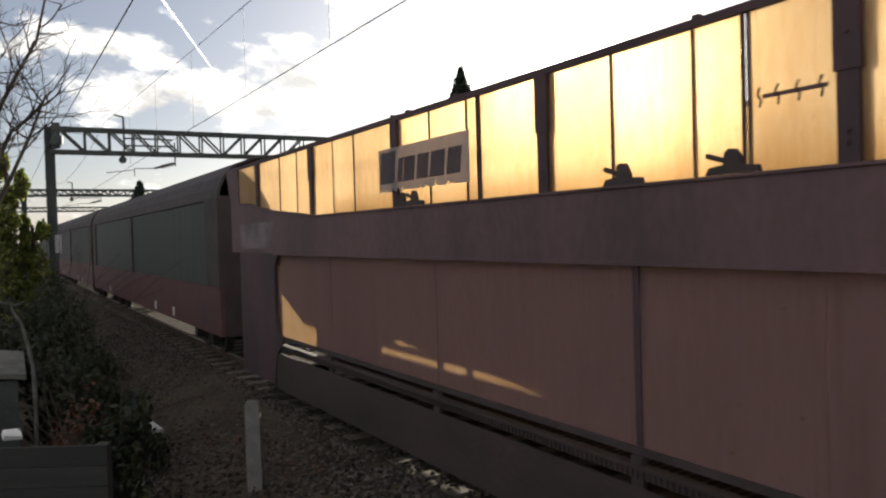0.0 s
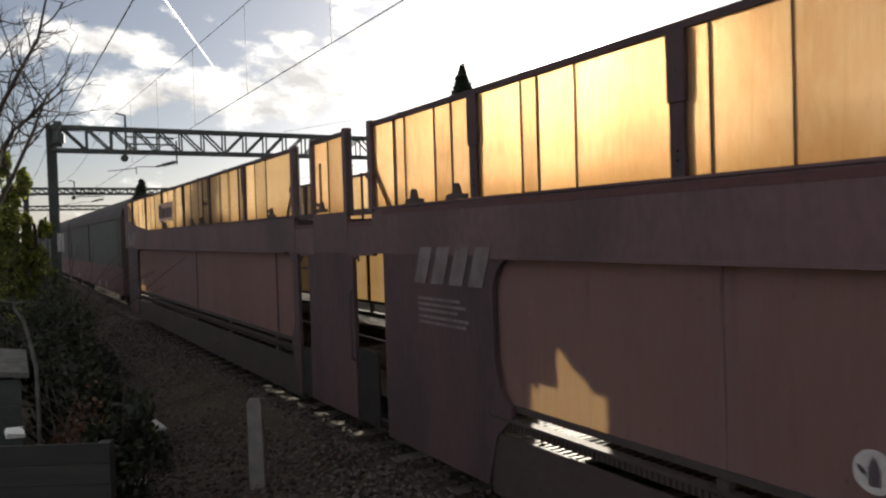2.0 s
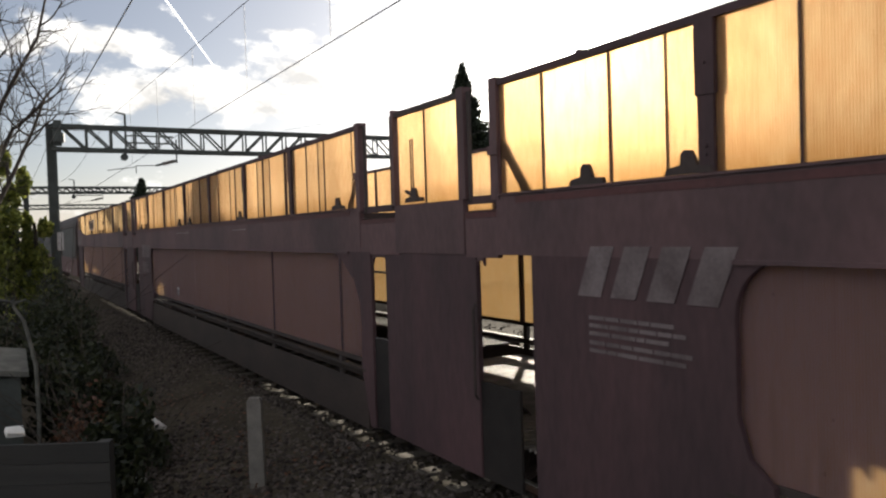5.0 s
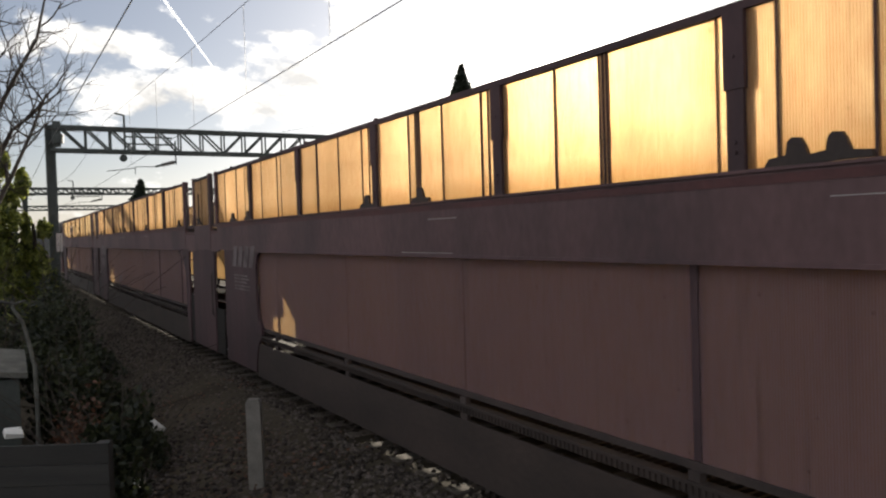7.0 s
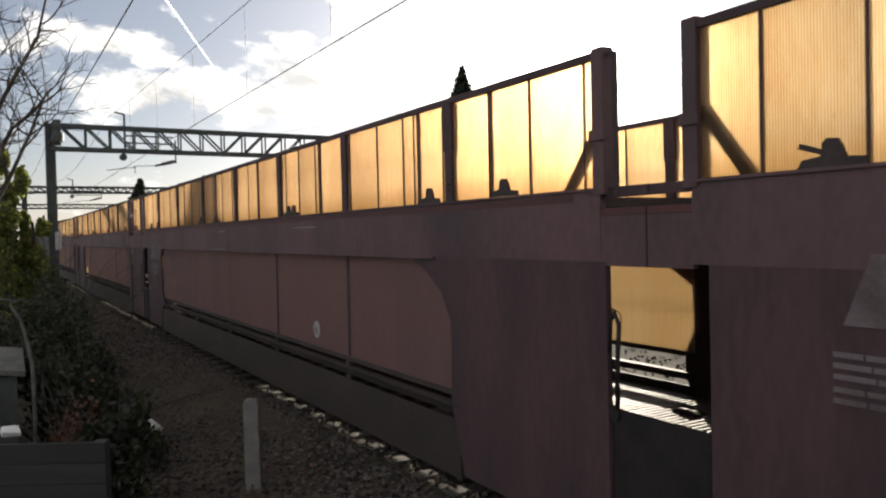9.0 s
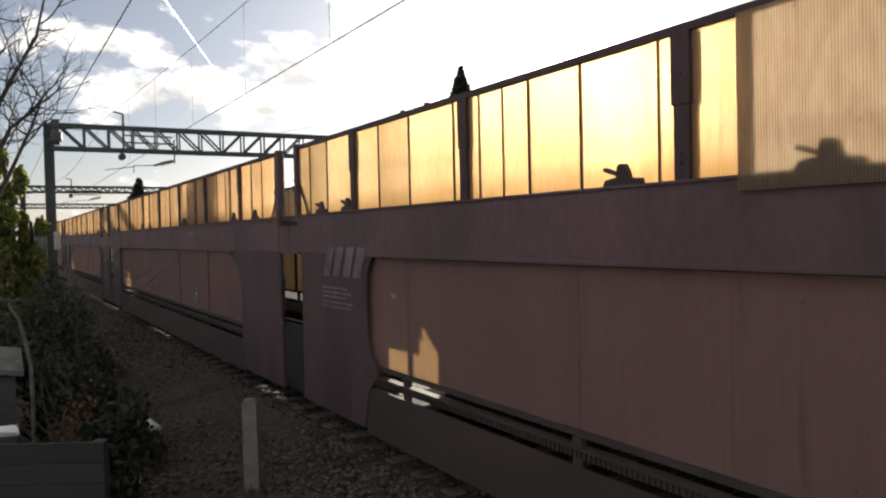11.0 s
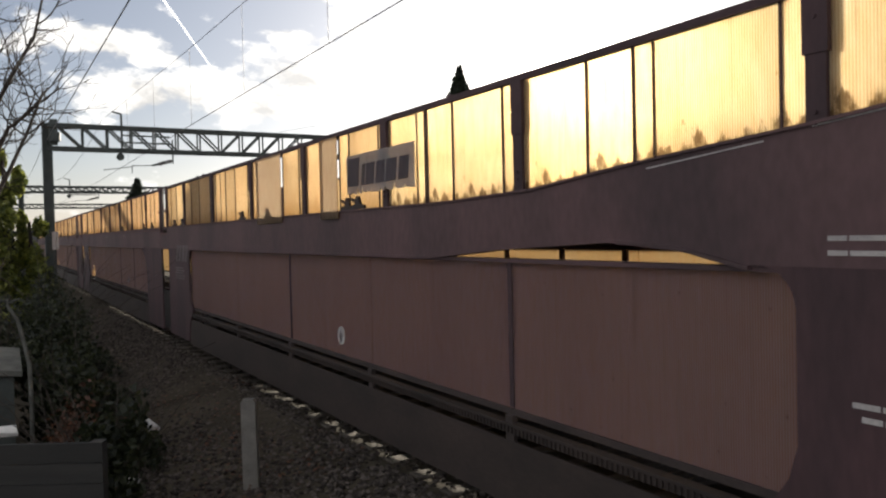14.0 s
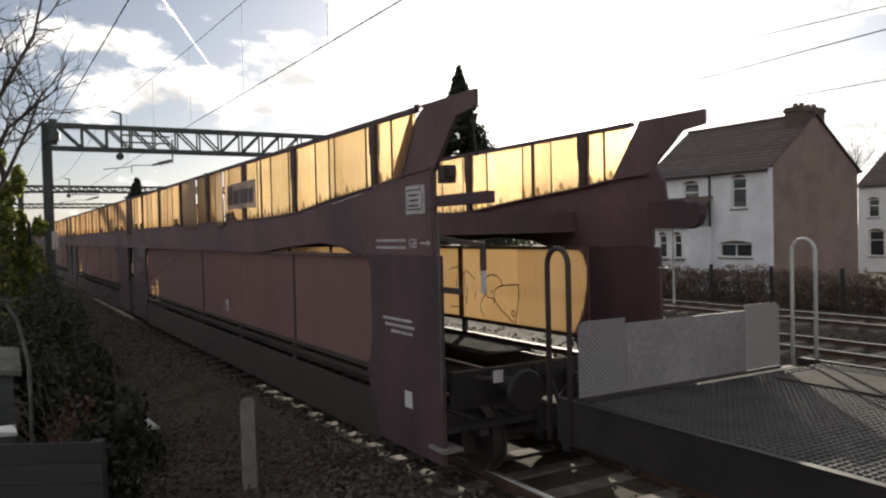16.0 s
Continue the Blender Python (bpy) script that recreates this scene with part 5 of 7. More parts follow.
strap = part("hanging_strap", box(B(), -1.30, -1.25, -10.43, -10.39, 2.27, 2.52), STEEL_DARK, W4, "dark strap with a pale end")
part("strap_end", box(B(), -1.298, -1.252, -10.428, -10.392, 2.04, 2.268), MESH, strap)
part("strap_arm", bar(B(), (-1.275, -10.41, 2.52), (-1.50, -9.90, 2.60), 0.04, 0.05), STEEL_DARK, W4)


part("gap_sill", box(B(), -HALF + 0.03, -HALF + 0.06, 9.24, 10.14, 0.34, 1.33), SHADE_BLACK, W4, "dark sill plate beside the coupling")


path = [(-HALF + 0.02, 10.16, 1.75), (-HALF + 0.02, 10.14, 1.98), (-HALF + 0.02, 10.10, 2.05), (-HALF + 0.02, 10.05, 1.96), (-HALF + 0.02, 10.07, 1.72), (-HALF + 0.02, 10.08, 1.33)]
part("brake_hose", tube(B(), path, 0.018, 7), SHADE_BLACK, W4, "black rubber hose in the wagon gap", True)
part("hose_valve", tube(B(), ((-HALF + 0.005, 10.11, 1.30), (-HALF + 0.045, 10.11, 1.30)), 0.055, 10), SHADE_BLACK, W4)
bm = B()
for k in range(13):
    box(bm, -HALF + 0.10, HALF - 0.10, 9.16 + 0.085 * k, 9.186 + 0.085 * k, 0.678, 0.71)
for x in (-1.3, -0.65, 0, 0.65, 1.3):
    box(bm, x - 0.012, x + 0.012, 9.16, 10.22, 0.64, 0.678)
part("gap_grating", bm, GRATE, W4, "worn metal bar grating over the coupling")


def end_gear(w, y, s, z=1.06):
    """Headstock with two buffers, draw hook with its screw link, and brake hoses; s: the way it faces along the train."""
    bm = box(B(), -HALF + 0.10, HALF - 0.10, min(y, y + s * 0.10), max(y, y + s * 0.10), z - 0.21, z + 0.17)
    for x in (-0.45, 0.45):
        box(bm, x - 0.03, x + 0.03, min(y + s * 0.10, y + s * 0.13), max(y + s * 0.10, y + s * 0.13), z - 0.20, z + 0.16)
    part("headstock", bm, SHADE_BLACK, w, "dark steel headstock across the wagon end")
    for x in (-0.92, 0.92):
        bm = B()
        tube(bm, ((x, y + s * 0.10, z), (x, y + s * 0.14, z)), 0.17, 12)
        tube(bm, ((x, y + s * 0.14, z), (x, y + s * 0.40, z)), 0.105, 12, 0.9)
        tube(bm, ((x, y + s * 0.40, z), (x, y + s * 0.56, z)), 0.075, 12)
        tube(bm, ((x, y + s * 0.56, z), (x, y + s * 0.575, z), (x, y + s * 0.60, z)), 0.225, 18, 0.9)
        part("buffer", bm, SHADE_BLACK, w, "steel buffer with shade put into its dark colour")
    bm = B()
    prism(bm, [(y + s * 0.10, z - 0.06), (y + s * 0.34, z - 0.07), (y + s * 0.42, z), (y + s * 0.38, z + 0.09), (y + s * 0.33, z + 0.09), (y + s * 0.34, z + 0.02), (y + s * 0.10, z + 0.07)], -0.035, 0.035)
    for x in (-0.06, 0.06):
        tube(bm, ((x, y + s * 0.32, z + 0.02), (x, y + s * 0.40, z - 0.22), (x, y + s * 0.40, z - 0.42)), 0.018, 6)
    tube(bm, ((-0.10, y + s * 0.40, z - 0.40), (0.10, y + s * 0.40, z - 0.40)), 0.03, 8)
    part("draw_hook", bm, SHADE_BLACK, w, "draw hook with hanging screw link")
    for x in (-0.62, -0.34, 0.36):
        path = [(x, y + s * 0.10, z + 0.02), (x, y + s * 0.24, z), (x + 0.02, y + s * 0.33, z - 0.22), (x + 0.05, y + s * 0.36, z - 0.50), (x + 0.10, y + s * 0.26, z - 0.62), (x + 0.13, y + s * 0.15, z - 0.52)]
        part("brake_hose", tube(B(), path, 0.024, 7), SHADE_BLACK, w, "black rubber brake hose", True)


end_gear(W4, -10.02, -1)
part("marking_plate", box(B(), -1.26, -1.15, -10.53, -10.52, 1.17, 1.29), WHITE_MARK, W4, "small white marking plate")
flat_wagon()
part("plate_arm", bar(B(), (-1.205, -10.515, 1.20), (-1.205, -10.05, 1.16), 0.03, 0.03), STEEL_DARK, W4)
part("step", box(B(), -HALF - 0.03, -HALF + 0.2, -10.12, -9.8, 0.42, 0.46), GRATE, W4)
for y in (-1.33, -3.92):
    piece("lower_post", post_mesh(0.075, BAND - LOW_FAR, STEEL_PLATE, 0.05), W4, (HALF - 0.115, y, (BAND + LOW_FAR) / 2))
part("white_tag", box(B(), -HALF - 0.006, -HALF, -9.42, -9.25, 0.75, 0.93), WHITE_MARK, W4)
bm = box(B(), -HALF + 0.08, -HALF + 0.22, -10.06, -9.93, 3.16, 3.34)
box(bm, -HALF + 0.11, -HALF + 0.19, -10.12, -10.06, 3.22, 3.30)
part("deck_buffer", bm, STEEL_DARK, W4)
part("deck_end_beam", box(B(), -HALF + 0.065, HALF - 0.065, -8.52, -8.44, 2.62, DECK - 0.05), STEEL, W4, "dark beam under the end of the upper deck")
part("flap_support", box(B(), -HALF + 0.01, -HALF + 0.12, -10.9, -9.95, 2.92, 3.03), STEEL_PLATE, W4)
part("flap_support", prism(B(), [(-9.95, 2.97), (-10.50, 2.97), (-10.56, 2.94), (-10.70, 2.935), (-10.74, 2.90), (-10.74, 2.79), (-10.69, 2.68), (-10.58, 2.635), (-9.95, 2.66)], HALF - 0.13, HALF - 0.01), STEEL_PLATE, W4, "dirty dark folded bracket at the deck end")
bm = tube(B(), ((HALF - 0.05, -10.27, 2.66), (HALF - 0.05, -10.27, 1.75)), 0.013, 6)
for z in (2.62, 2.17):
    tube(bm, ((HALF - 0.05, -10.03, z), (HALF - 0.05, -10.27, z - 0.01)), 0.010, 6)
part("step_frame", bm, MESH, W4, "thin grey step frame under the bracket")
part("dirt_line", box(B(), XN + 0.018, XN + 0.022, -3.12, -2.71, 3.395, 3.42), STEEL, W1)
for y in (-2.71, -2.83, -2.96, -3.10):
    part("hook", tube(B(), ((XN, y, 3.46), (XN - 0.012, y + 0.012, 3.42), (XN - 0.012, y - 0.012, 3.38), (XN, y + 0.006, 3.345)), 0.007, 6), STEEL_DARK, W1, "small dark lashing hook")
part("pale_panel", prism(B(), [(8.32, 2.93), (6.39, 2.94), (6.61, 2.5), (8.26, 2.49)], XN - 0.003, XN), PALE_MARK, W1, "worn pale panel")

# sprayed scribbles on the inside of far lower sheets
XF = HALF - 0.075 - 0.012
strokes(W4, [loop(-5.37, 1.88, 0.27, 0.17, 180, 40, 8), [(-5.65, 1.63), (-5.62, 2.05), (-5.98, 1.86)], [(-5.38, 1.85), (-5.38, 1.71)], [(-5.70, 1.45), (-5.73, 1.73)],
             loop(-5.57, 1.44, 0.13, 0.13, 0, 190, 8), [(-5.17, 1.35), (-5.44, 1.37)], [(-5.95, 1.52), (-5.99, 1.64)]], XF, 0.02, BLACK_INK)
strokes(W4, [[(-6.14, 1.95), (-6.25, 1.83)], loop(-6.50, 1.78, 0.26, 0.18, 0, 175, 10), [(-6.27, 1.87), (-6.25, 1.58), (-6.55, 1.58), (-6.50, 1.49)], [(-6.28, 1.64), (-6.08, 1.42), (-6.26, 1.23)], [(-6.46, 1.71), (-6.44, 1.65)],
             [(-7.20, 1.83), (-6.55, 1.78), (-6.50, 1.52), (-7.05, 1.23)], [(-7.20, 1.83), (-7.20, 1.60), (-7.08, 1.20)], loop(-7.045, 1.37, 0.045, 0.05, 0, 360, 8)], XF, 0.02, BLACK_INK)
strokes(W1, [loop(-7.10, 1.98, 0.37, 0.28, 190, 10, 10), [(-6.79, 2.01), (-6.82, 1.70)], loop(-7.13, 2.00, 0.15, 0.15, 30, 330, 10), [(-6.98, 2.0), (-7.0, 1.79), (-7.09, 1.62), (-7.08, 1.41)],
             [(-7.27, 1.97), (-7.57, 2.03), (-7.25, 1.84), (-7.38, 1.68), (-7.56, 1.81)], [(-7.46, 1.90), (-7.62, 1.65), (-7.55, 1.34)], [(-6.72, 1.91), (-6.68, 1.77), (-6.72, 1.64)]], XF, 0.032, ORANGE_INK)
strokes(W3, [loop(-6.34, 1.74, 0.17, 0.14, 0, 350, 12), [(-6.23, 1.61), (-6.28, 1.40), (-6.21, 1.21)], [(-6.27, 1.48), (-6.56, 1.52)], [(-6.30, 1.40), (-6.55, 1.41)],
             [(-6.51, 1.63), (-6.78, 1.57), (-6.67, 1.26)], [(-6.58, 1.61), (-6.48, 1.38), (-6.57, 1.27)]], XF, 0.02, BLACK_INK)



# ---- ground and tracks ----


def ground_sheet():
    bm = B()
    xs = [-400, -150, -60, -25, -12, -6, -3, -1.5, 0, 1.2, 2.0, 2.6, 3.1, 3.6, 4.0, 7.0, 7.4, 7.8, 10.5, 11.2, 12.0, 13.0, 14, 18, 19, 22.5, 24, 26, 30, 60, 150, 500, 1500]
    ys = [-300, -120, -60, -30, -15, -8, -4] + [i * 1.5 for i in range(0, 40)] + [66, 75, 90, 120, 160, 250, 500, 1200, 2500]

    def z_at(x, y):
        if 3.6 <= x <= 7.4:
            base = -0.135
        elif 4.0 <= x <= 23:
            base = -0.24 if (x <= 10.8 or 13.5 <= x) else -0.34
        elif 2.0 <= x < 4.0:
            base = -0.135 - (3.6 - x) * 0.22
        elif x < 2.0:
            base = -0.52 + 0.10 * min(1, max(0, (0.5 - x)))
        else:
            base = -0.35
        n = noise.noise((x * 0.35, y * 0.35, 1.3)) * 0.05 + noise.noise((x * 1.3, y * 1.3, 4.0)) * 0.03
        return base + (n if abs(x) < 40 and -10 < y < 70 and not 3.9 < x < 23 else 0)

    grid = [[bm.verts.new((x, y, z_at(x, y))) for x in xs] for y in ys]
    for j in range(len(ys) - 1):
        for i in range(len(xs) - 1):
            bm.faces.new((grid[j][i], grid[j][i + 1], grid[j + 1][i + 1], grid[j + 1][i]))
    return solid("ground", bm, SOIL, "dark trackside soil and stone ground", "ground", kind="structure", smooth=True)


ground_sheet()


def ballast():
    """Loose stones: real small rocks near the camera, joined."""
    rng = random.Random(11)
    shapes = []
    for k in range(6):
        b = bmesh.new()
        bmesh.ops.create_icosphere(b, subdivisions=1, radius=1)
        for v in b.verts:
            v.co = Vector((v.co.x * rng.uniform(0.7, 1.2), v.co.y * rng.uniform(0.7, 1.2), v.co.z * rng.uniform(0.5, 0.9))) + Vector([rng.uniform(-0.2, 0.2) for _ in range(3)])
        b.verts.ensure_lookup_table()
        shapes.append(([tuple(v.co) for v in b.verts], [[v.index for v in f.verts] for f in b.faces]))
        b.free()
    verts, faces = [], []

    def scatter(n, x0, x1, y0, y1, size, zf):
        for _ in range(n):
            x, y = rng.uniform(x0, x1), y0 + (y1 - y0) * rng.random() ** 1.5
            s = size * rng.uniform(0.6, 1.35)
            vs, fs = shapes[rng.randrange(6)]
            a = rng.uniform(0, 6.28)
            ca, sa, o = math.cos(a), math.sin(a), len(verts)
            z = zf(x) + rng.uniform(-0.25, 0.5) * s
            verts.extend((x + s * (vx * ca - vy * sa), y + s * (vx * sa + vy * ca), z + s * vz) for vx, vy, vz in vs)
            faces.extend([i + o for i in f] for f in fs)

    scatter(15000, 1.5, 4.05, 4.5, 34, 0.030, lambda x: -0.135 - max(0, 3.6 - max(x, 2.0)) * 0.22)
    scatter(9000, 4.0, 7.0, 3.0, 26, 0.024, lambda x: -0.155)
    scatter(2600, 3.85, 4.62, 3.0, 30, 0.028, lambda x: -0.132)
    scatter(4500, 10.8, 19, 4.0, 24, 0.032, lambda x: -0.235 if x > 13.5 else -0.325)
    me = bpy.data.meshes.new("ballast")
    me.from_pydata(verts, [], faces)
    me.materials.append(BALLAST)
    tagged(new("ballast", me), "loose grey-brown ballast stones round the sleepers", "ballast", kind="stuff")


def ballast_mat():
    m, nt, out = nodes_of("ballast")
    N, L = nt.nodes.new, nt.links.new
    geo, ramp, b = N("ShaderNodeNewGeometry"), N("ShaderNodeValToRGB"), N("ShaderNodeBsdfPrincipled")
    ramp.color_ramp.elements[0].color, ramp.color_ramp.elements[1].color = (0.025, 0.0215, 0.0195, 1), (0.128, 0.108, 0.097, 1)
    L(geo.outputs["Random Per Island"], ramp.inputs[0])
    L(ramp.outputs[0], b.inputs["Base Color"])
    b.inputs["Roughness"].default_value, b.inputs["Specular IOR Level"].default_value = 0.95, 0.05
    L(b.outputs[0], out.inputs[0])
    return m


BALLAST = ballast_mat()
ballast()


def fallen_leaves():
    """Dead leaves blown over the stones beside the track."""
    rng, bm = random.Random(12), B()
    for _ in range(2600):
        x, y = rng.uniform(1.2, 4.1), rng.uniform(5.0, 16.0)
        if noise.noise((x * 0.9, y * 0.6, 2.0)) < rng.uniform(-0.15, 0.35):
            continue
        z = -0.085 - max(0, 3.6 - max(x, 2.0)) * 0.22 + rng.uniform(-0.01, 0.015)
        a, d = rng.uniform(0, 6.28), rng.uniform(0.018, 0.042)
        u, v = Vector((math.cos(a), math.sin(a), rng.uniform(-0.5, 0.5))) * d, Vector((-math.sin(a), math.cos(a), rng.uniform(-0.5, 0.5))) * d * 0.6
        p = Vector((x, y, z))
        bm.faces.new([bm.verts.new(q) for q in (p - u, p - v, p + u, p + v)])
    solid("fallen_leaves", bm, LEAF_RUST, "dead brown leaves scattered over the ballast", "leaves", kind="stuff")


fallen_leaves()


def sleeper_mesh():
    bm = B()
    prof = [(-0.13, -0.33), (0.13, -0.33), (0.12, -0.13), (0.105, -0.115), (-0.105, -0.115), (-0.12, -0.13)]
    prism(bm, prof, -1.35, 1.35)
    for sx in (-0.752, 0.752):
        for d in (-0.105, 0.105):
            box(bm, sx + d - 0.035, sx + d + 0.035, -0.06, 0.06, -0.117, -0.085)
    return finish("sleeper", bm, SLEEPER)


def track(x, y0, y1, near_from, near_to, label):
    t = tagged(new("track"), label, "railway track", kind="structure")
    t.location = (x, 0, 0)
    me = sleeper_mesh()
    y = near_from
    while y < near_to:
        piece("sleeper", me, t, (random.uniform(-0.015, 0.015), y, 0))
        y += 0.695
    for sx in (-1, 1):
        c = sx * 0.752
        bm = B()
        for a, b, z0, z1 in ((0.07, 0.07, -0.115, -0.10), (0.01, 0.01, -0.10, -0.04), (0.034, 0.034, -0.04, -0.006)):
            box(bm, c - a, c + b, y0, y1, z0, z1)
        part("rail", bm, RAIL_SIDE, t, "rust-brown rail with polished head")
        part("rail_head", extrude_y(B(), [(c - 0.036, -0.007), (c - 0.034, -0.002), (c - 0.026, 0.004), (c - 0.010, 0.007), (c + 0.010, 0.007), (c + 0.026, 0.004), (c + 0.034, -0.002), (c + 0.036, -0.007)], y0, y1), RAIL_TOP, t, smooth=True)


track(TRACK_X, -60, 320, 2.2, 75, "near railway track on concrete sleepers")
track(9.0, -60, 320, 2.2, 40, "second railway track on concrete sleepers")
track(15.85, -60, 320, 3.0, 40, "far railway track with shining rails")
track(20.5, -60, 320, 5.0, 40, "farthest railway track with shining rails")

# ---- overhead line ----


def gantry(y, x0, x1, z_top, z_bot, label, bays, brackets):
    g = thing("overhead_gantry", label, "gantry", "overhead line gantries", at=(0, y, 0))
    for x in (x0, x1):
        bm = B()
        for dx in (-0.20, 0.20):
            box(bm, x + dx - 0.05, x + dx + 0.05, -0.17, 0.17, -0.4, z_top + 0.12)
        box(bm, x - 0.15, x + 0.15, -0.02, 0.02, -0.4, z_top + 0.12)
        for k in range(9):
            zz = 0.4 + k * (z_top - 0.4) / 9
            box(bm, x - 0.22, x + 0.22, -0.18, -0.165, zz, zz + 0.12)
        part("mast", bm, GANTRY, g, "weathered steel mast")
    for zz in (z_top, z_bot):
        bm = B()
        for dy in (-0.35, 0.35):
            box(bm, x0, x1, dy - 0.08, dy + 0.08, zz - 0.10, zz + 0.10)
        part("chord", bm, GANTRY, g)
    for dy in (-0.35, 0.35):
        for i in range(bays):
            a, b = x0 + 0.5 + (x1 - x0 - 1.0) * i / bays, x0 + 0.5 + (x1 - x0 - 1.0) * (i + 1) / bays
            up = i < bays * 0.4 or i > bays * 0.8
            part("lattice_bar", bar(B(), (a, dy, z_top if up else z_bot), (b, dy, z_bot if up else z_top), 0.09, 0.09), GANTRY, g)
            part("lattice_upright", bar(B(), (b, dy, z_bot), (b, dy, z_top), 0.08, 0.08), GANTRY, g)
    for bx in brackets:
        bm = B()
        bar(bm, (bx, -0.45, z_bot - 0.05), (bx, -0.45, z_top + 0.75), 0.10, 0.10)
        bar(bm, (bx, -0.45, z_top + 0.75), (bx - 0.5, -0.45, z_top + 0.85), 0.08, 0.08)
        for zz in (z_top - 0.45, z_top - 0.85):
            bar(bm, (bx, -0.45, zz), (bx + 2.6, -0.45, zz), 0.08, 0.08)
        part("bracket", bm, GANTRY, g)
        bm = B()
        bar(bm, (bx + 2.75, -0.45, z_top - 0.6), (bx + 2.75, -0.45, z_bot - 0.7), 0.07, 0.07)
        bar(bm, (bx + 2.7, -0.45, z_bot - 0.55), (bx + 1.6, -0.45, z_bot - 0.85), 0.12, 0.12)
        bar(bm, (bx + 1.6, -0.45, z_bot - 0.85), (bx + 0.5, -0.45, z_bot - 0.88), 0.04, 0.04)
        bar(bm, (bx + 0.5, -0.45, z_bot - 0.88), (bx + 0.5, -0.45, z_bot - 1.3), 0.04, 0.04)
        bar(bm, (bx + 0.5, -0.45, z_bot - 0.95), (bx - 1.0, -0.45, z_bot - 1.15), 0.04, 0.04)
        part("registration_arm", bm, GANTRY, g)
        bm = B()
        for k in range(5):
            tube(bm, ((bx + 2.6 - 0.14 * k, -0.45, z_bot - 0.58 - 0.038 * k), (bx + 2.55 - 0.14 * k, -0.45, z_bot - 0.60 - 0.038 * k)), 0.13, 10)
        part("insulator", bm, PORCELAIN, g, "ribbed brown insulator")
        bm = bmesh.new()
        tube(bm, ((bx - 0.1, -0.57, z_bot - 0.40), (bx - 0.1, -0.33, z_bot - 0.40)), 0.20, 14)
        bar(bm, (bx - 0.1, -0.45, z_bot - 0.2), (bx + 0.1, -0.45, z_bot), 0.06, 0.06)
        part("balance_weight", bm, GANTRY, g)
    return g


g1 = gantry(47.14, 2.85, 25.4, 9.02, 7.75, "weathered steel lattice gantry spanning the tracks", 17, (6.6,))
bm = B()
box(bm, 2.95, 3.35, -0.5, -0.25, 7.9, 9.3)
tube(bm, ((3.2, -0.4, 8.6), (3.2, -0.4, 8.1)), 0.3, 10)
part("switch_box", bm, GANTRY, g1)
part("mast_plate", box(B(), 2.93, 3.25, -0.2, -0.185, 2.2, 3.2), WHITE_MARK, g1, "small white plate")
gantry(90.0, 2.9, 24.0, 8.38, 7.80, "far steel lattice gantry spanning the tracks", 26, (7.4,))
gantry(133.0, 2.9, 24.0, 8.4, 7.8, "far steel lattice gantry spanning the tracks", 20, ())


def wire(name, points, r, label):
    tagged(new(name, finish(name, tube(B(), points, r, 5), WIRE)), label, "wire", "overhead wires")


def sagging(x0, y0, z0, x1, y1, z1, sag, n=16):
    return [(x0 + (x1 - x0) * i / n, y0 + (y1 - y0) * i / n, z0 + (z1 - z0) * i / n - sag * 4 * (i / n) * (1 - i / n)) for i in range(n + 1)]


wire("feeder_wire", sagging(2.75, -40, 7.42, 2.75, 46.7, 8.02, 0.0) + [(3.0, 47.0, 8.6)], 0.017, "dark overhead feeder wire")
wire("catenary_wire", [(5.475, -30, 9.0), (5.475, -10, 8.5), (5.475, 5, 8.28), (5.475, 18, 8.32), (5.475, 24.4, 8.50), (5.475, 39, 9.0), (5.6, 46.7, 9.4)], 0.009, "thin dark catenary wire")
wire("contact_wire", [(5.475, -60, 6.19), (5.475, 0, 6.19), (5.475, 24, 6.17), (5.4, 46.7, 6.0), (5.475, 90, 6.0), (5.475, 150, 6.0)], 0.011, "thin dark contact wire")
for y, z in ((0.5, 8.35), (6.9, 8.28), (13.26, 8.30), (18.7, 8.34), (24.4, 8.50), (30.5, 8.71), (37.0, 8.93)):
    wire("dropper", [(5.475, y, 6.17), (5.475, y, z)], 0.006, "thin dropper between the overhead wires")
wire("catenary_wire", sagging(5.6, 46.7, 9.4, 5.6, 90, 9.0, 1.0), 0.014, "thin dark catenary wire")
wire("catenary_wire", [(15.85, -30, 8.2), (15.85, 0, 7.08), (15.85, 9, 7.05), (15.85, 13, 7.16), (15.85, 30, 8.0), (15.85, 46.7, 9.2)], 0.010, "thin dark catenary wire")
wire("contact_wire", [(15.85, -60, 6.9), (15.85, 8.9, 6.58), (15.85, 14.4, 6.42), (15.85, 46.7, 6.0)], 0.014, "thin dark contact wire")
wire("contact_wire", [(20.5, -60, 6.43), (20.5, 46.7, 6.4)], 0.012, "thin dark contact wire")
wire("feeder_wire", sagging(3.0, 47.0, 8.9, 2.9, 90, 8.4, 0.5), 0.016, "dark overhead feeder wire")


# ---- houses ----


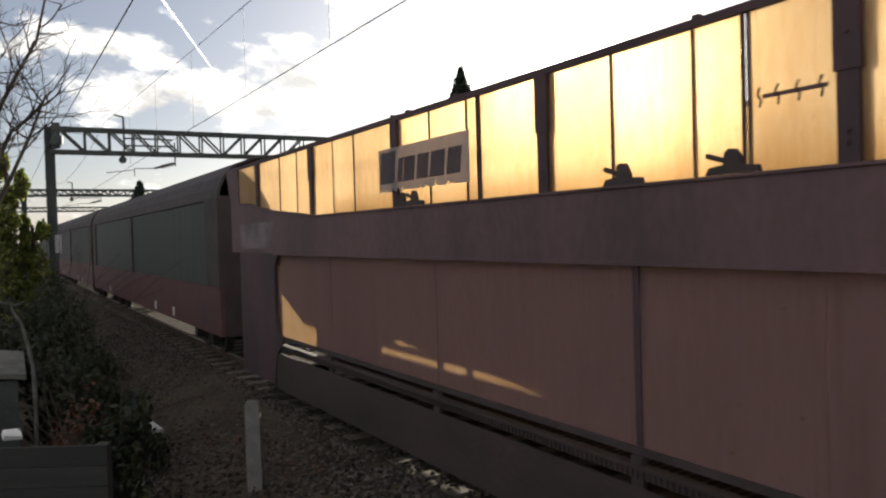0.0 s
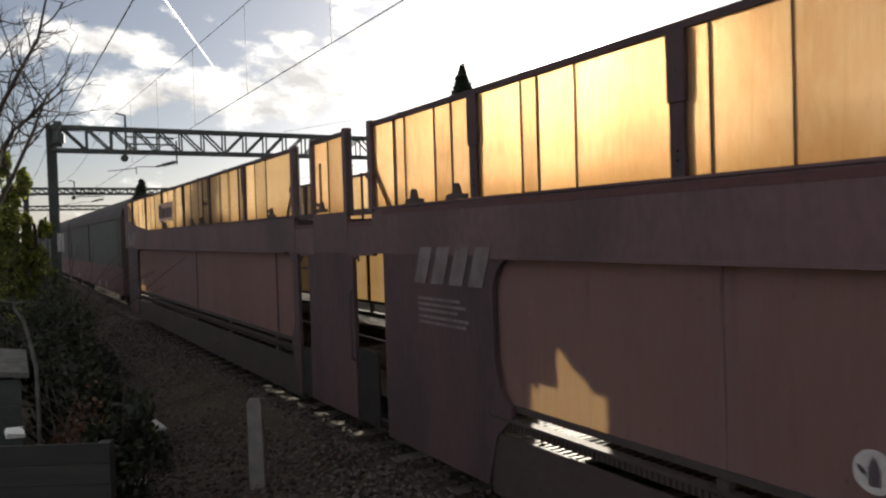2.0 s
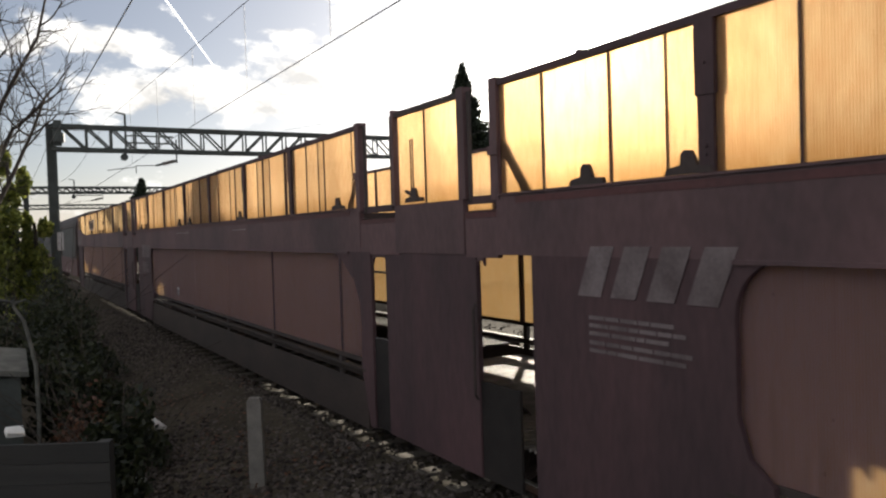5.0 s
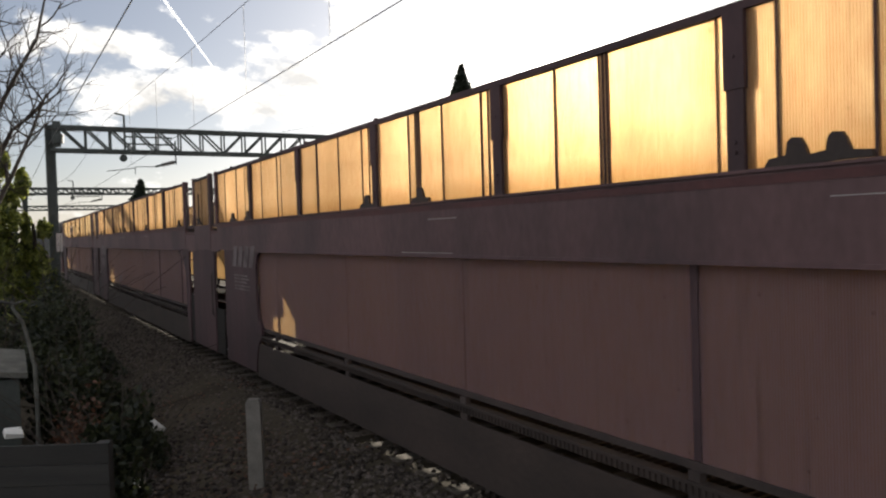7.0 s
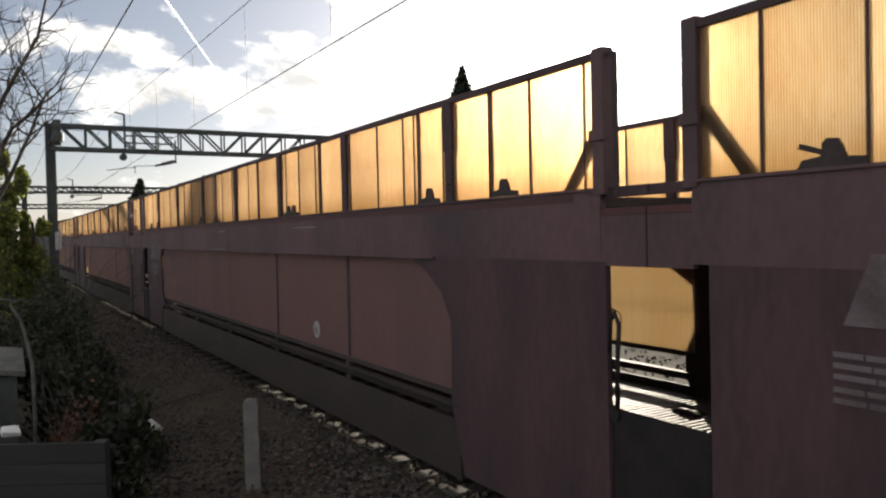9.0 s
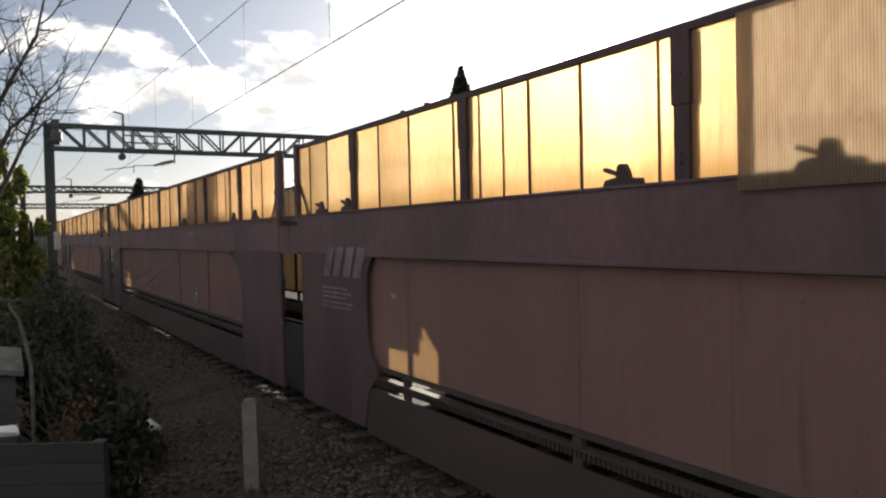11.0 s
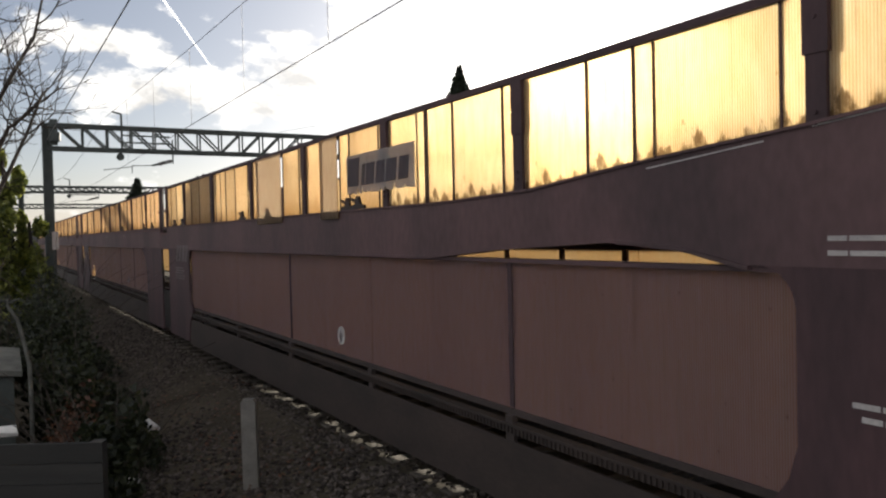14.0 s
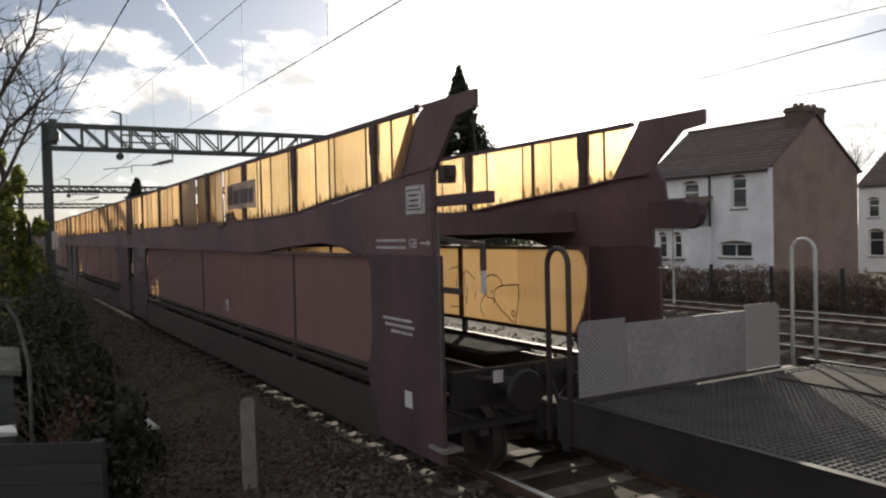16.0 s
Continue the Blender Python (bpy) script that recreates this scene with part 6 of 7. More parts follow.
def window(h, name, y, z0, z1, width, x, panes=2):
    f = B()
    box(f, x - 0.03, x + 0.05, y - width / 2, y - width / 2 + 0.07, z0, z1)
    box(f, x - 0.03, x + 0.05, y + width / 2 - 0.07, y + width / 2, z0, z1)
    box(f, x - 0.03, x + 0.05, y - width / 2 + 0.07, y + width / 2 - 0.07, z0, z0 + 0.07)
    box(f, x - 0.03, x + 0.05, y - width / 2 + 0.07, y + width / 2 - 0.07, z1 - 0.07, z1)
    if panes == 2:
        box(f, x - 0.03, x + 0.05, y - 0.03, y + 0.03, z0 + 0.07, z1 - 0.07)
    else:
        box(f, x - 0.03, x + 0.05, y - width / 2 + 0.07, y + width / 2 - 0.07, z0 + (z1 - z0) * 0.62, z0 + (z1 - z0) * 0.62 + 0.05)
    win = part("window", f, FRAME_WHITE, h, "white-framed window")
    part("pane", box(B(), x + 0.01, x + 0.03, y - width / 2 + 0.05, y + width / 2 - 0.05, z0 + 0.05, z1 - 0.05), GLASS, win)
    part("sill", box(B(), x - 0.12, x + 0.02, y - width / 2 - 0.08, y + width / 2 + 0.08, z0 - 0.09, z0 - 0.01), CONCRETE, win)
    # curved head
    pts = [(y - width / 2, z1)] + [(y - width / 2 + width * k / 8, z1 + 0.13 * math.sin(math.pi * k / 8)) for k in range(9)] + [(y + width / 2, z1)]
    part("window_head", prism(B(), pts[1:-1], x - 0.135, x - 0.1005), ROOF_BROWN, win)


def house(label, x, y, length, depth, eave, ridge, windows, chimneys, face=None):
    """A terraced house with its front at x along the tracks, from y onward."""
    h = thing("house", label, "house", "houses beyond the tracks", at=(0, 0, 0))
    g = -0.5
    # front wall with openings
    bm = B()
    cuts = sorted((w[0] - w[3] / 2, w[0] + w[3] / 2, w[1], w[2]) for w in windows)
    cols = sorted({y, y + length} | {c for w in cuts for c in w[:2]})
    rows = sorted({g, eave} | {c for w in cuts for c in w[2:4]})
    solid = {(i, k): not any(w[0] < (cols[i] + cols[i + 1]) / 2 < w[1] and w[2] < (rows[k] + rows[k + 1]) / 2 < w[3] for w in cuts)
             for i in range(len(cols) - 1) for k in range(len(rows) - 1)}
    corner = {}

    def at_corner(d, i, k):
        if (d, i, k) not in corner:
            corner[d, i, k] = bm.verts.new((x + 0.28 * d, cols[i], rows[k]))
        return corner[d, i, k]

    for (i, k), full in solid.items():
        if not full:
            continue
        bm.faces.new([at_corner(0, *c) for c in ((i, k), (i, k + 1), (i + 1, k + 1), (i + 1, k))])
        bm.faces.new([at_corner(1, *c) for c in ((i, k), (i + 1, k), (i + 1, k + 1), (i, k + 1))])
        for other, p, q in (((i - 1, k), (i, k), (i, k + 1)), ((i + 1, k), (i + 1, k + 1), (i + 1, k)), ((i, k - 1), (i + 1, k), (i, k)), ((i, k + 1), (i, k + 1), (i + 1, k + 1))):
            if not solid.get(other):
                bm.faces.new([at_corner(0, *p), at_corner(1, *p), at_corner(1, *q), at_corner(0, *q)])
    bmesh.ops.recalc_face_normals(bm, faces=bm.faces)
    part("front_wall", bm, face or RENDER, h, "white painted front wall")
    for yy in (y, y + length - 0.28):
        bm = prism(B(), [(0, 0)] * 0 or [(x + 0.28, g), (x + depth, g), (x + depth, eave), (x + depth / 2, ridge - 0.05), (x + 0.28, eave + (ridge - 0.05 - eave) * 0.28 / (depth / 2))], yy, yy + 0.28)
        for v in bm.verts:
            v.co = Vector((v.co.y, v.co.x, v.co.z))
        part("gable_wall", bm, BRICK, h, "brown pebbledashed gable wall")
    part("rear_wall", box(B(), x + depth - 0.28, x + depth, y + 0.28, y + length - 0.28, g, eave), BRICK, h)
    # roof slopes laid with courses of tiles
    for s in (-1, 1):
        n = 16
        for k in range(n):
            bm = B()
            u0, u1 = k / n, (k + 1) / n + 0.012
            xa = x - 0.25 + (depth / 2 + 0.25) * u0 if s < 0 else x + depth + 0.25 - (depth / 2 + 0.25) * u0
            xb = x - 0.25 + (depth / 2 + 0.25) * min(u1, 1) if s < 0 else x + depth + 0.25 - (depth / 2 + 0.25) * min(u1, 1)
            za, zb = eave - 0.12 + (ridge - eave + 0.12) * u0, eave - 0.12 + (ridge - eave + 0.12) * min(u1, 1)
            lo = [bm.verts.new((xx, yy, zz)) for xx, zz in ((xa, za + 0.05), (xb, zb + 0.02)) for yy in (y - 0.12, y + length)]
            hi = [bm.verts.new((xx, yy, zz)) for xx, zz in ((xa, za), (xb, zb - 0.03)) for yy in (y - 0.12, y + length)]
            for f in ((0, 1, 3, 2),):
                bm.faces.new([lo[i] for i in f]), bm.faces.new([hi[i] for i in f[::-1]])
            for i, j in ((0, 1), (1, 3), (3, 2), (2, 0)):
                bm.faces.new((lo[i], lo[j], hi[j], hi[i]))
            part("roof_course", bm, SLATE, h)
    part("ridge", box(B(), x + depth / 2 - 0.12, x + depth / 2 + 0.12, y - 0.12, y + length, ridge - 0.02, ridge + 0.08), SLATE, h)
    part("gutter", tube(B(), ((x - 0.2, y - 0.1, eave - 0.10), (x - 0.2, y + length, eave - 0.10)), 0.06, 8), STEEL_DARK, h)
    for w in windows:
        window(h, "window", w[0], w[1], w[2], w[3], x + 0.10, w[4])
    for cy, cx, cw, cd, top, pots in chimneys:
        bm = box(B(), cx - cd / 2, cx + cd / 2, cy - cw / 2, cy + cw / 2, ridge - 1.2, top)
        box(bm, cx - cd / 2 - 0.05, cx + cd / 2 + 0.05, cy - cw / 2 - 0.05, cy + cw / 2 + 0.05, top - 0.22, top - 0.08)
        c = part("chimney", bm, ROOF_BROWN, h, "brick chimney stack")
        for k in range(pots):
            yy = cx + (k - (pots - 1) / 2) * cd / pots
            part("chimney_pot", tube(B(), ((yy, cy, top), (yy, cy, top + 0.16 + 0.05 * (k % 2))), 0.13, 10, 0.85), ROOF_BROWN, c)
    return h


house("two-storey white rendered house with dark tiled roof", 28.9, 21.34, 7.2, 6.5, 5.12, 7.62,
      [(22.88, 3.42, 4.80, 0.80, 1), (23.1, 1.22, 1.85, 1.75, 2), (25.6, 3.5, 4.7, 0.95, 1)], [(21.78, 32.1, 0.80, 1.75, 7.92, 4)])
house("two-storey white rendered house behind, dark tiled roof", 46.0, 15.5, 12.2, 7.0, 4.95, 7.4,
      [(26.75, 2.95, 4.05, 0.7, 1), (26.6, 0.6, 2.15, 0.95, 1)], [])


def lean_to():
    h = thing("lean_to", "white lean-to with dark roof against the house front", "outbuilding")
    part("wall", box(B(), 27.4, 27.6, 24.4, 28.0, -0.5, 2.6), RENDER, h)
    part("side_wall", box(B(), 27.6, 28.88, 24.4, 24.6, -0.5, 2.62), RENDER, h)
    bm = B()
    v = [bm.verts.new(p) for p in ((27.25, 24.3, 2.6), (28.88, 24.3, 3.95), (28.88, 28.1, 3.95), (27.25, 28.1, 2.6))]
    u = [bm.verts.new(x.co + Vector((0, 0, 0.1))) for x in v]
    bm.faces.new(v[::-1]), bm.faces.new(u)
    for i in range(4):
        bm.faces.new((v[i], v[(i + 1) % 4], u[(i + 1) % 4], u[i]))
    part("roof", bm, ROOF_BROWN, h, "brown tiled lean-to roof")
    for y in (25.0, 25.9, 26.8, 27.6):
        window(h, "window", y, 1.2, 2.3, 0.5, 27.38, 1)


lean_to()
part("downpipe", tube(B(), ((28.84, 24.45, 5.0), (28.84, 24.45, 0)), 0.05, 8), STEEL_DARK, bpy.data.objects["house"])



# ---- plants ----


def leaf_cloud(bm, rng, centre, radii, n, size, flat=0.0):
    """Small leaves scattered through an uneven volume."""
    c = Vector(centre)
    for _ in range(n):
        while True:
            p = Vector([rng.uniform(-1, 1) for _ in range(3)])
            if 0.15 < p.length < 1:
                break
        p = p * (0.75 + 0.45 * noise.noise(p * 2.3 + c))
        p = c + Vector((p.x * radii[0], p.y * radii[1], p.z * radii[2]))
        a, b = rng.uniform(0, 6.28), rng.uniform(-1.2, 1.2)
        u = Vector((math.cos(a) * math.cos(b), math.sin(a) * math.cos(b), math.sin(b)))
        v = u.cross(Vector((rng.uniform(-1, 1), rng.uniform(-1, 1), rng.uniform(-1, 1)))).normalized()
        s = size * rng.uniform(0.6, 1.4)
        bm.faces.new([bm.verts.new(p + u * (s * i) + v * (s * 0.55 * j)) for i, j in ((-1, 0), (0, -1), (1, 0), (0, 1))])


def grow(bm, rng, start, direction, length, r, depth, spread=0.5, tips=None, lift=0.15):
    """A limb that forks into thinner ones."""
    pts, p, d = [Vector(start)], Vector(start), Vector(direction).normalized()
    n = 4 if depth > 1 else 3
    for i in range(n):
        d = (d + Vector([rng.uniform(-0.22, 0.22) for _ in range(3)]) + Vector((0, 0, lift * 0.4))).normalized()
        p = p + d * length / n
        pts.append(p.copy())
    tube(bm, pts, r, 6 if depth > 2 else 4, 0.55)
    if depth == 0:
        if tips is not None:
            tips.append(p)
        return
    for k in range(rng.choice((2, 3, 3))):
        i = rng.choice((2, 3, n)) if k else n
        e = (d + Vector([rng.uniform(-spread, spread) for _ in range(3)]) * 1.5 + Vector((0, 0, lift))).normalized()
        grow(bm, rng, pts[min(i, n)], e, length * rng.uniform(0.62, 0.85), r * 0.55, depth - 1, spread, tips, lift)


def bare_tree(at, label, height, seed, lean=(0, 0, 1), depth=5, r=0.10):
    rng = random.Random(seed)
    t = thing("bare_tree", label, "tree", at=at)
    bm = B()
    d = Vector(lean).normalized()
    pts = [Vector((0, 0, 0)), d * height * 0.3 + Vector((0.05, 0, 0)), d * height * 0.62]
    tube(bm, pts, r, 8, 0.7)
    trunk = part("trunk", bm, BARK, t)
    bm = B()
    for k in range(5):
        e = d + Vector((rng.uniform(-0.6, 0.9), rng.uniform(-0.6, 0.6), rng.uniform(0, 0.5)))
        grow(bm, rng, pts[1] + (pts[2] - pts[1]) * (k / 4), e, height * 0.24, r * 0.42, depth - 1, 0.55)
    part("crown", bm, BARK, t, "bare winter branches")
    return t


def ivy_tree(at, label, height, width, n, seed, material, size=0.09):
    rng = random.Random(seed)
    t = thing("ivy_covered_tree", label, "tree", at=at)
    part("trunk", tube(B(), ((0, 0, 0), (0.05, 0.03, height * 0.5), (0, 0, height * 0.9)), 0.14, 8, 0.4), BARK, t)
    bm = B()
    for k in range(14):
        z = height * (0.12 + 0.85 * k / 14)
        w = width * (0.55 + 0.45 * rng.random()) * (1.0 if z < height * 0.7 else 0.6)
        leaf_cloud(bm, rng, (rng.uniform(-0.35, 0.35) * width, rng.uniform(-0.35, 0.35) * width, z), (w * 0.6, w * 0.6, height * 0.10), n // 14, size)
    part("crown", bm, material, t, "dense small evergreen leaves")
    return t


def conifer(at, label, height, width, seed, tiers=26, leaf=0.13, spread=0.0, leaves=60):
    rng = random.Random(seed)
    t = thing("conifer", label, "tree", at=at)
    part("trunk", tube(B(), ((0, 0, 0), (0, 0, height)), 0.16 * height / 10, 8, 0.15), BARK, t)
    bm = B()
    for k in range(tiers):
        f = k / tiers
        z, w = height * (0.10 + 0.9 * f), width * (1 - f) ** 1.0 * (1 + spread * min(1, max(0, (0.90 - f) / 0.08))) + 0.03
        for j in range(9):
            a = rng.uniform(0, 6.28)
            q = w * rng.uniform(0.35, 1.0)
            leaf_cloud(bm, rng, (q * math.cos(a) * 0.7, q * math.sin(a) * 0.7, z + rng.uniform(-0.2, 0.3)), (0.12 + q * 0.36, 0.12 + q * 0.36, height * 0.03), leaves if f < 0.88 else 55, leaf)
    part("crown", bm, LEAF_DARK, t, "dark drooping needle foliage")
    return t


def bramble(at, label, radii, n, seed, material=None, size=0.05, twigs=14):
    rng = random.Random(seed)
    t = thing("bramble_bush", label, "bush", "brambles beside the track", at=at)
    bm = B()
    for k in range(9):
        c = (rng.uniform(-0.6, 0.6) * radii[0], rng.uniform(-0.6, 0.6) * radii[1], radii[2] * rng.uniform(0.25, 0.85))
        leaf_cloud(bm, rng, c, (radii[0] * 0.5, radii[1] * 0.5, radii[2] * 0.4), n // 9, size)
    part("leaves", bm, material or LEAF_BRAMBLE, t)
    bm = B()
    for k in range(twigs):
        a = rng.uniform(0, 6.28)
        p = [Vector((rng.uniform(-0.4, 0.4) * radii[0], rng.uniform(-0.4, 0.4) * radii[1], 0))]
        d = Vector((math.cos(a) * 0.5, math.sin(a) * 0.5, 1))
        for i in range(5):
            d = (d + Vector((rng.uniform(-0.2, 0.2), rng.uniform(-0.2, 0.2), -0.16))).normalized()
            p.append(p[-1] + d * radii[2] * 0.32)
        tube(bm, p, 0.008, 4, 0.5)
    part("undergrowth", bm, BARK, t)
    return t


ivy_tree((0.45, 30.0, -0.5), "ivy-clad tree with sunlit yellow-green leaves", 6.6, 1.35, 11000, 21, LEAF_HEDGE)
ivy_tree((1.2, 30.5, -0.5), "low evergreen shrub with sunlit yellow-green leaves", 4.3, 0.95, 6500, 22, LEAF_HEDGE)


def leaning_tree():
    """The bare tree whose limbs reach over from beside the camera."""
    rng = random.Random(33)
    t = thing("bare_tree", "bare winter tree with dark forking branches", "tree", at=(-0.5, 16.2, -0.5))
    part("trunk", tube(B(), ((0, 0, 0), (0.15, 0, 2.0), (0.45, 0, 4.2), (0.62, -0.05, 4.9)), 0.10, 8, 0.6), BARK, t)
    limbs = (((0.45, 0, 4.2), (0.85, -0.1, 5.6), (1.25, -0.2, 6.3), (1.62, -0.3, 6.9), (1.82, -0.3, 7.7)),
             ((0.30, 0, 3.2), (0.55, 0.1, 4.3), (0.62, 0.15, 5.5), (0.75, 0.2, 6.6), (0.7, 0.2, 8.0)),
             ((0.20, 0, 2.6), (0.60, -0.2, 3.6), (1.05, -0.35, 4.4), (1.45, -0.4, 5.2), (1.75, -0.4, 5.9)),
             ((0.45, 0, 4.2), (0.35, 0.2, 5.4), (0.40, 0.25, 6.6), (0.25, 0.3, 8.0)),
             ((0.35, 0, 3.6), (0.8, 0.2, 4.7), (1.1, 0.3, 5.3), (1.5, 0.35, 5.6), (1.9, 0.3, 6.1)))
    for path in limbs:
        path = [(x * 0.86 - 0.08, y, z) for x, y, z in path]
        bm = tube(B(), path, 0.052, 6, 0.35)
        for k in range(1, len(path)):
            for m in range(4 if k > 1 else 2):
                p = Vector(path[k - 1]).lerp(Vector(path[k]), rng.uniform(0.1, 1))
                d = Vector((rng.uniform(-0.6, 0.8), rng.uniform(-0.6, 0.6), rng.uniform(-0.35, 0.9)))
                grow(bm, rng, p, d, rng.uniform(0.35, 0.7), 0.018, 2, 0.6)
        part("limb", bm, BARK, t, "forking bare limb with twigs")


leaning_tree()
conifer((29.3, 46.9, -0.4), "dark conifer behind the tracks", 14.9, 5.6, 41, 34, spread=0.30, leaves=150)
conifer((13.35, 84.8, -0.4), "dark conifer beyond the far tracks", 9.2, 4.6, 42, 24, 0.22)
for k, (x, y, h) in enumerate(((9.5, 118, 6.5), (12.0, 121, 7.2), (14.5, 119, 6.6), (5.5, 125, 5.2), (2.5, 112, 4.6))):
    ivy_tree((x, y, -0.4), "distant round-headed dark tree", h, 2.4, 2200, 50 + k, LEAF_DARK, 0.2)
bare_tree((57.5, 35.6, -0.4), "bare winter tree behind the houses", 9.0, 61, (0, 0, 1), 5, 0.16)
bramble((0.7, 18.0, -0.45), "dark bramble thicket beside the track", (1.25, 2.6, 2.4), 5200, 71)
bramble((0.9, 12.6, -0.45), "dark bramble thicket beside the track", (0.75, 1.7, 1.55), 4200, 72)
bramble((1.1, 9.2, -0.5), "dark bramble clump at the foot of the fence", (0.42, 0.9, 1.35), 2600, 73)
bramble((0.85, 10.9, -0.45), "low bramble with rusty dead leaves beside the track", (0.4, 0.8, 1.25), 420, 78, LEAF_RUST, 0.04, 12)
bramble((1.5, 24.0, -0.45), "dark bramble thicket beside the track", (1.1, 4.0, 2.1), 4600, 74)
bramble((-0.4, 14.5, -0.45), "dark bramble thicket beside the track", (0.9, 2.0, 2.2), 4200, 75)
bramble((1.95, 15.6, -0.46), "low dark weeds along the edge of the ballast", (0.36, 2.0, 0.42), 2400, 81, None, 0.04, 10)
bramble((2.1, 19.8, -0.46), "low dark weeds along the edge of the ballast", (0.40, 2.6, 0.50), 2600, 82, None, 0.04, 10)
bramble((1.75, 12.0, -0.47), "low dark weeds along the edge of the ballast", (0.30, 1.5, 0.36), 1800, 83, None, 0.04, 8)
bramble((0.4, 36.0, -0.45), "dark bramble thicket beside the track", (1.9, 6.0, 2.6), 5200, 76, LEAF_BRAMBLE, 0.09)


def winter_hedge(x, y0, y1, top, seed):
    rng = random.Random(seed)
    h = thing("winter_hedge", "brown leafless hedge along the far side of the tracks", "hedge", at=(x, (y0 + y1) / 2, -0.4))
    bm, half = B(), (y1 - y0) / 2
    for k in range(60):
        y = -half + 2 * half * (k + rng.random()) / 60
        t = top * rng.uniform(0.82, 1.05)
        for z in (0.18, 0.5, 0.82):
            leaf_cloud(bm, rng, (rng.uniform(-0.3, 0.3), y, t * z), (0.5, 0.55, t * 0.26), 210, 0.055)
    part("leaves", bm, LEAF_DRY, h, "dry brown leaves")
    bm = B()
    for k in range(220):
        y, p = rng.uniform(-half, half), []
        c = Vector((rng.uniform(-0.3, 0.3), y, 0))
        for i in range(4):
            p.append(c.copy())
            c = c + Vector((rng.uniform(-0.12, 0.12), rng.uniform(-0.15, 0.15), top * rng.uniform(0.24, 0.36)))
        tube(bm, p, 0.012, 4, 0.4)
    part("undergrowth", bm, BARK, h, "thin upright stems")


winter_hedge(25.2, 9.0, 32.0, 1.45, 80)
for y in (15.2, 17.9, 20.6, 23.3):
    solid("fence_post", box(B(), 24.35, 24.45, y, y + 0.1, -0.5, 1.15), WOOD, "weathered post before the hedge", "post", "posts before the hedge")

# ---- trackside things ----


def fence():
    f = thing("board_fence", "dark weathered board fence beside the track", "fence", at=(0.70, 6.80, 0))
    f.rotation_euler = (0, 0, radians(-30))
    for k in range(8):
        z = -0.32 + k * 0.168
        part("board", box(B(), -3.6, 0.04, 0.004 * (k % 2), 0.03 + 0.004 * (k % 2), z, z + 0.160), WOOD, f)
    for x in (-0.03, -1.83):
        part("fence_post", box(B(), x - 0.05, x + 0.05, 0.045, 0.145, -0.5, 1.01), WOOD, f)


fence()
bm = B()
prism(bm, [(-0.09, 0), (0.09, 0), (0.085, 1.17), (0.06, 1.21), (-0.06, 1.21), (-0.085, 1.17)], -0.05, 0.05)
post = solid("marker_post", bm, CONCRETE, "pale weathered concrete marker post in the ballast", "post")
post.matrix_world = pose(2.62, 9.1, -0.48, 0, -2.0, 60)
bm = B()
box(bm, -0.5, 0.5, -0.8, 0.8, 0, 1.22)
cab = thing("trackside_cabinet", "grey metal trackside cabinet among brambles", "cabinet", at=(-0.28, 12.6, -0.36))
part("body", bm, GANTRY, cab)
bm = B()
prism(bm, [(-0.9, 1.32), (0.9, 1.32), (0.9, 1.39), (0.0, 1.60), (-0.9, 1.39)], -0.6, 0.6)
for v in bm.verts:
    v.co.z -= 0.16 * v.co.x
part("lid", bm, GREY_LID, cab, "pale grey sloped lid")

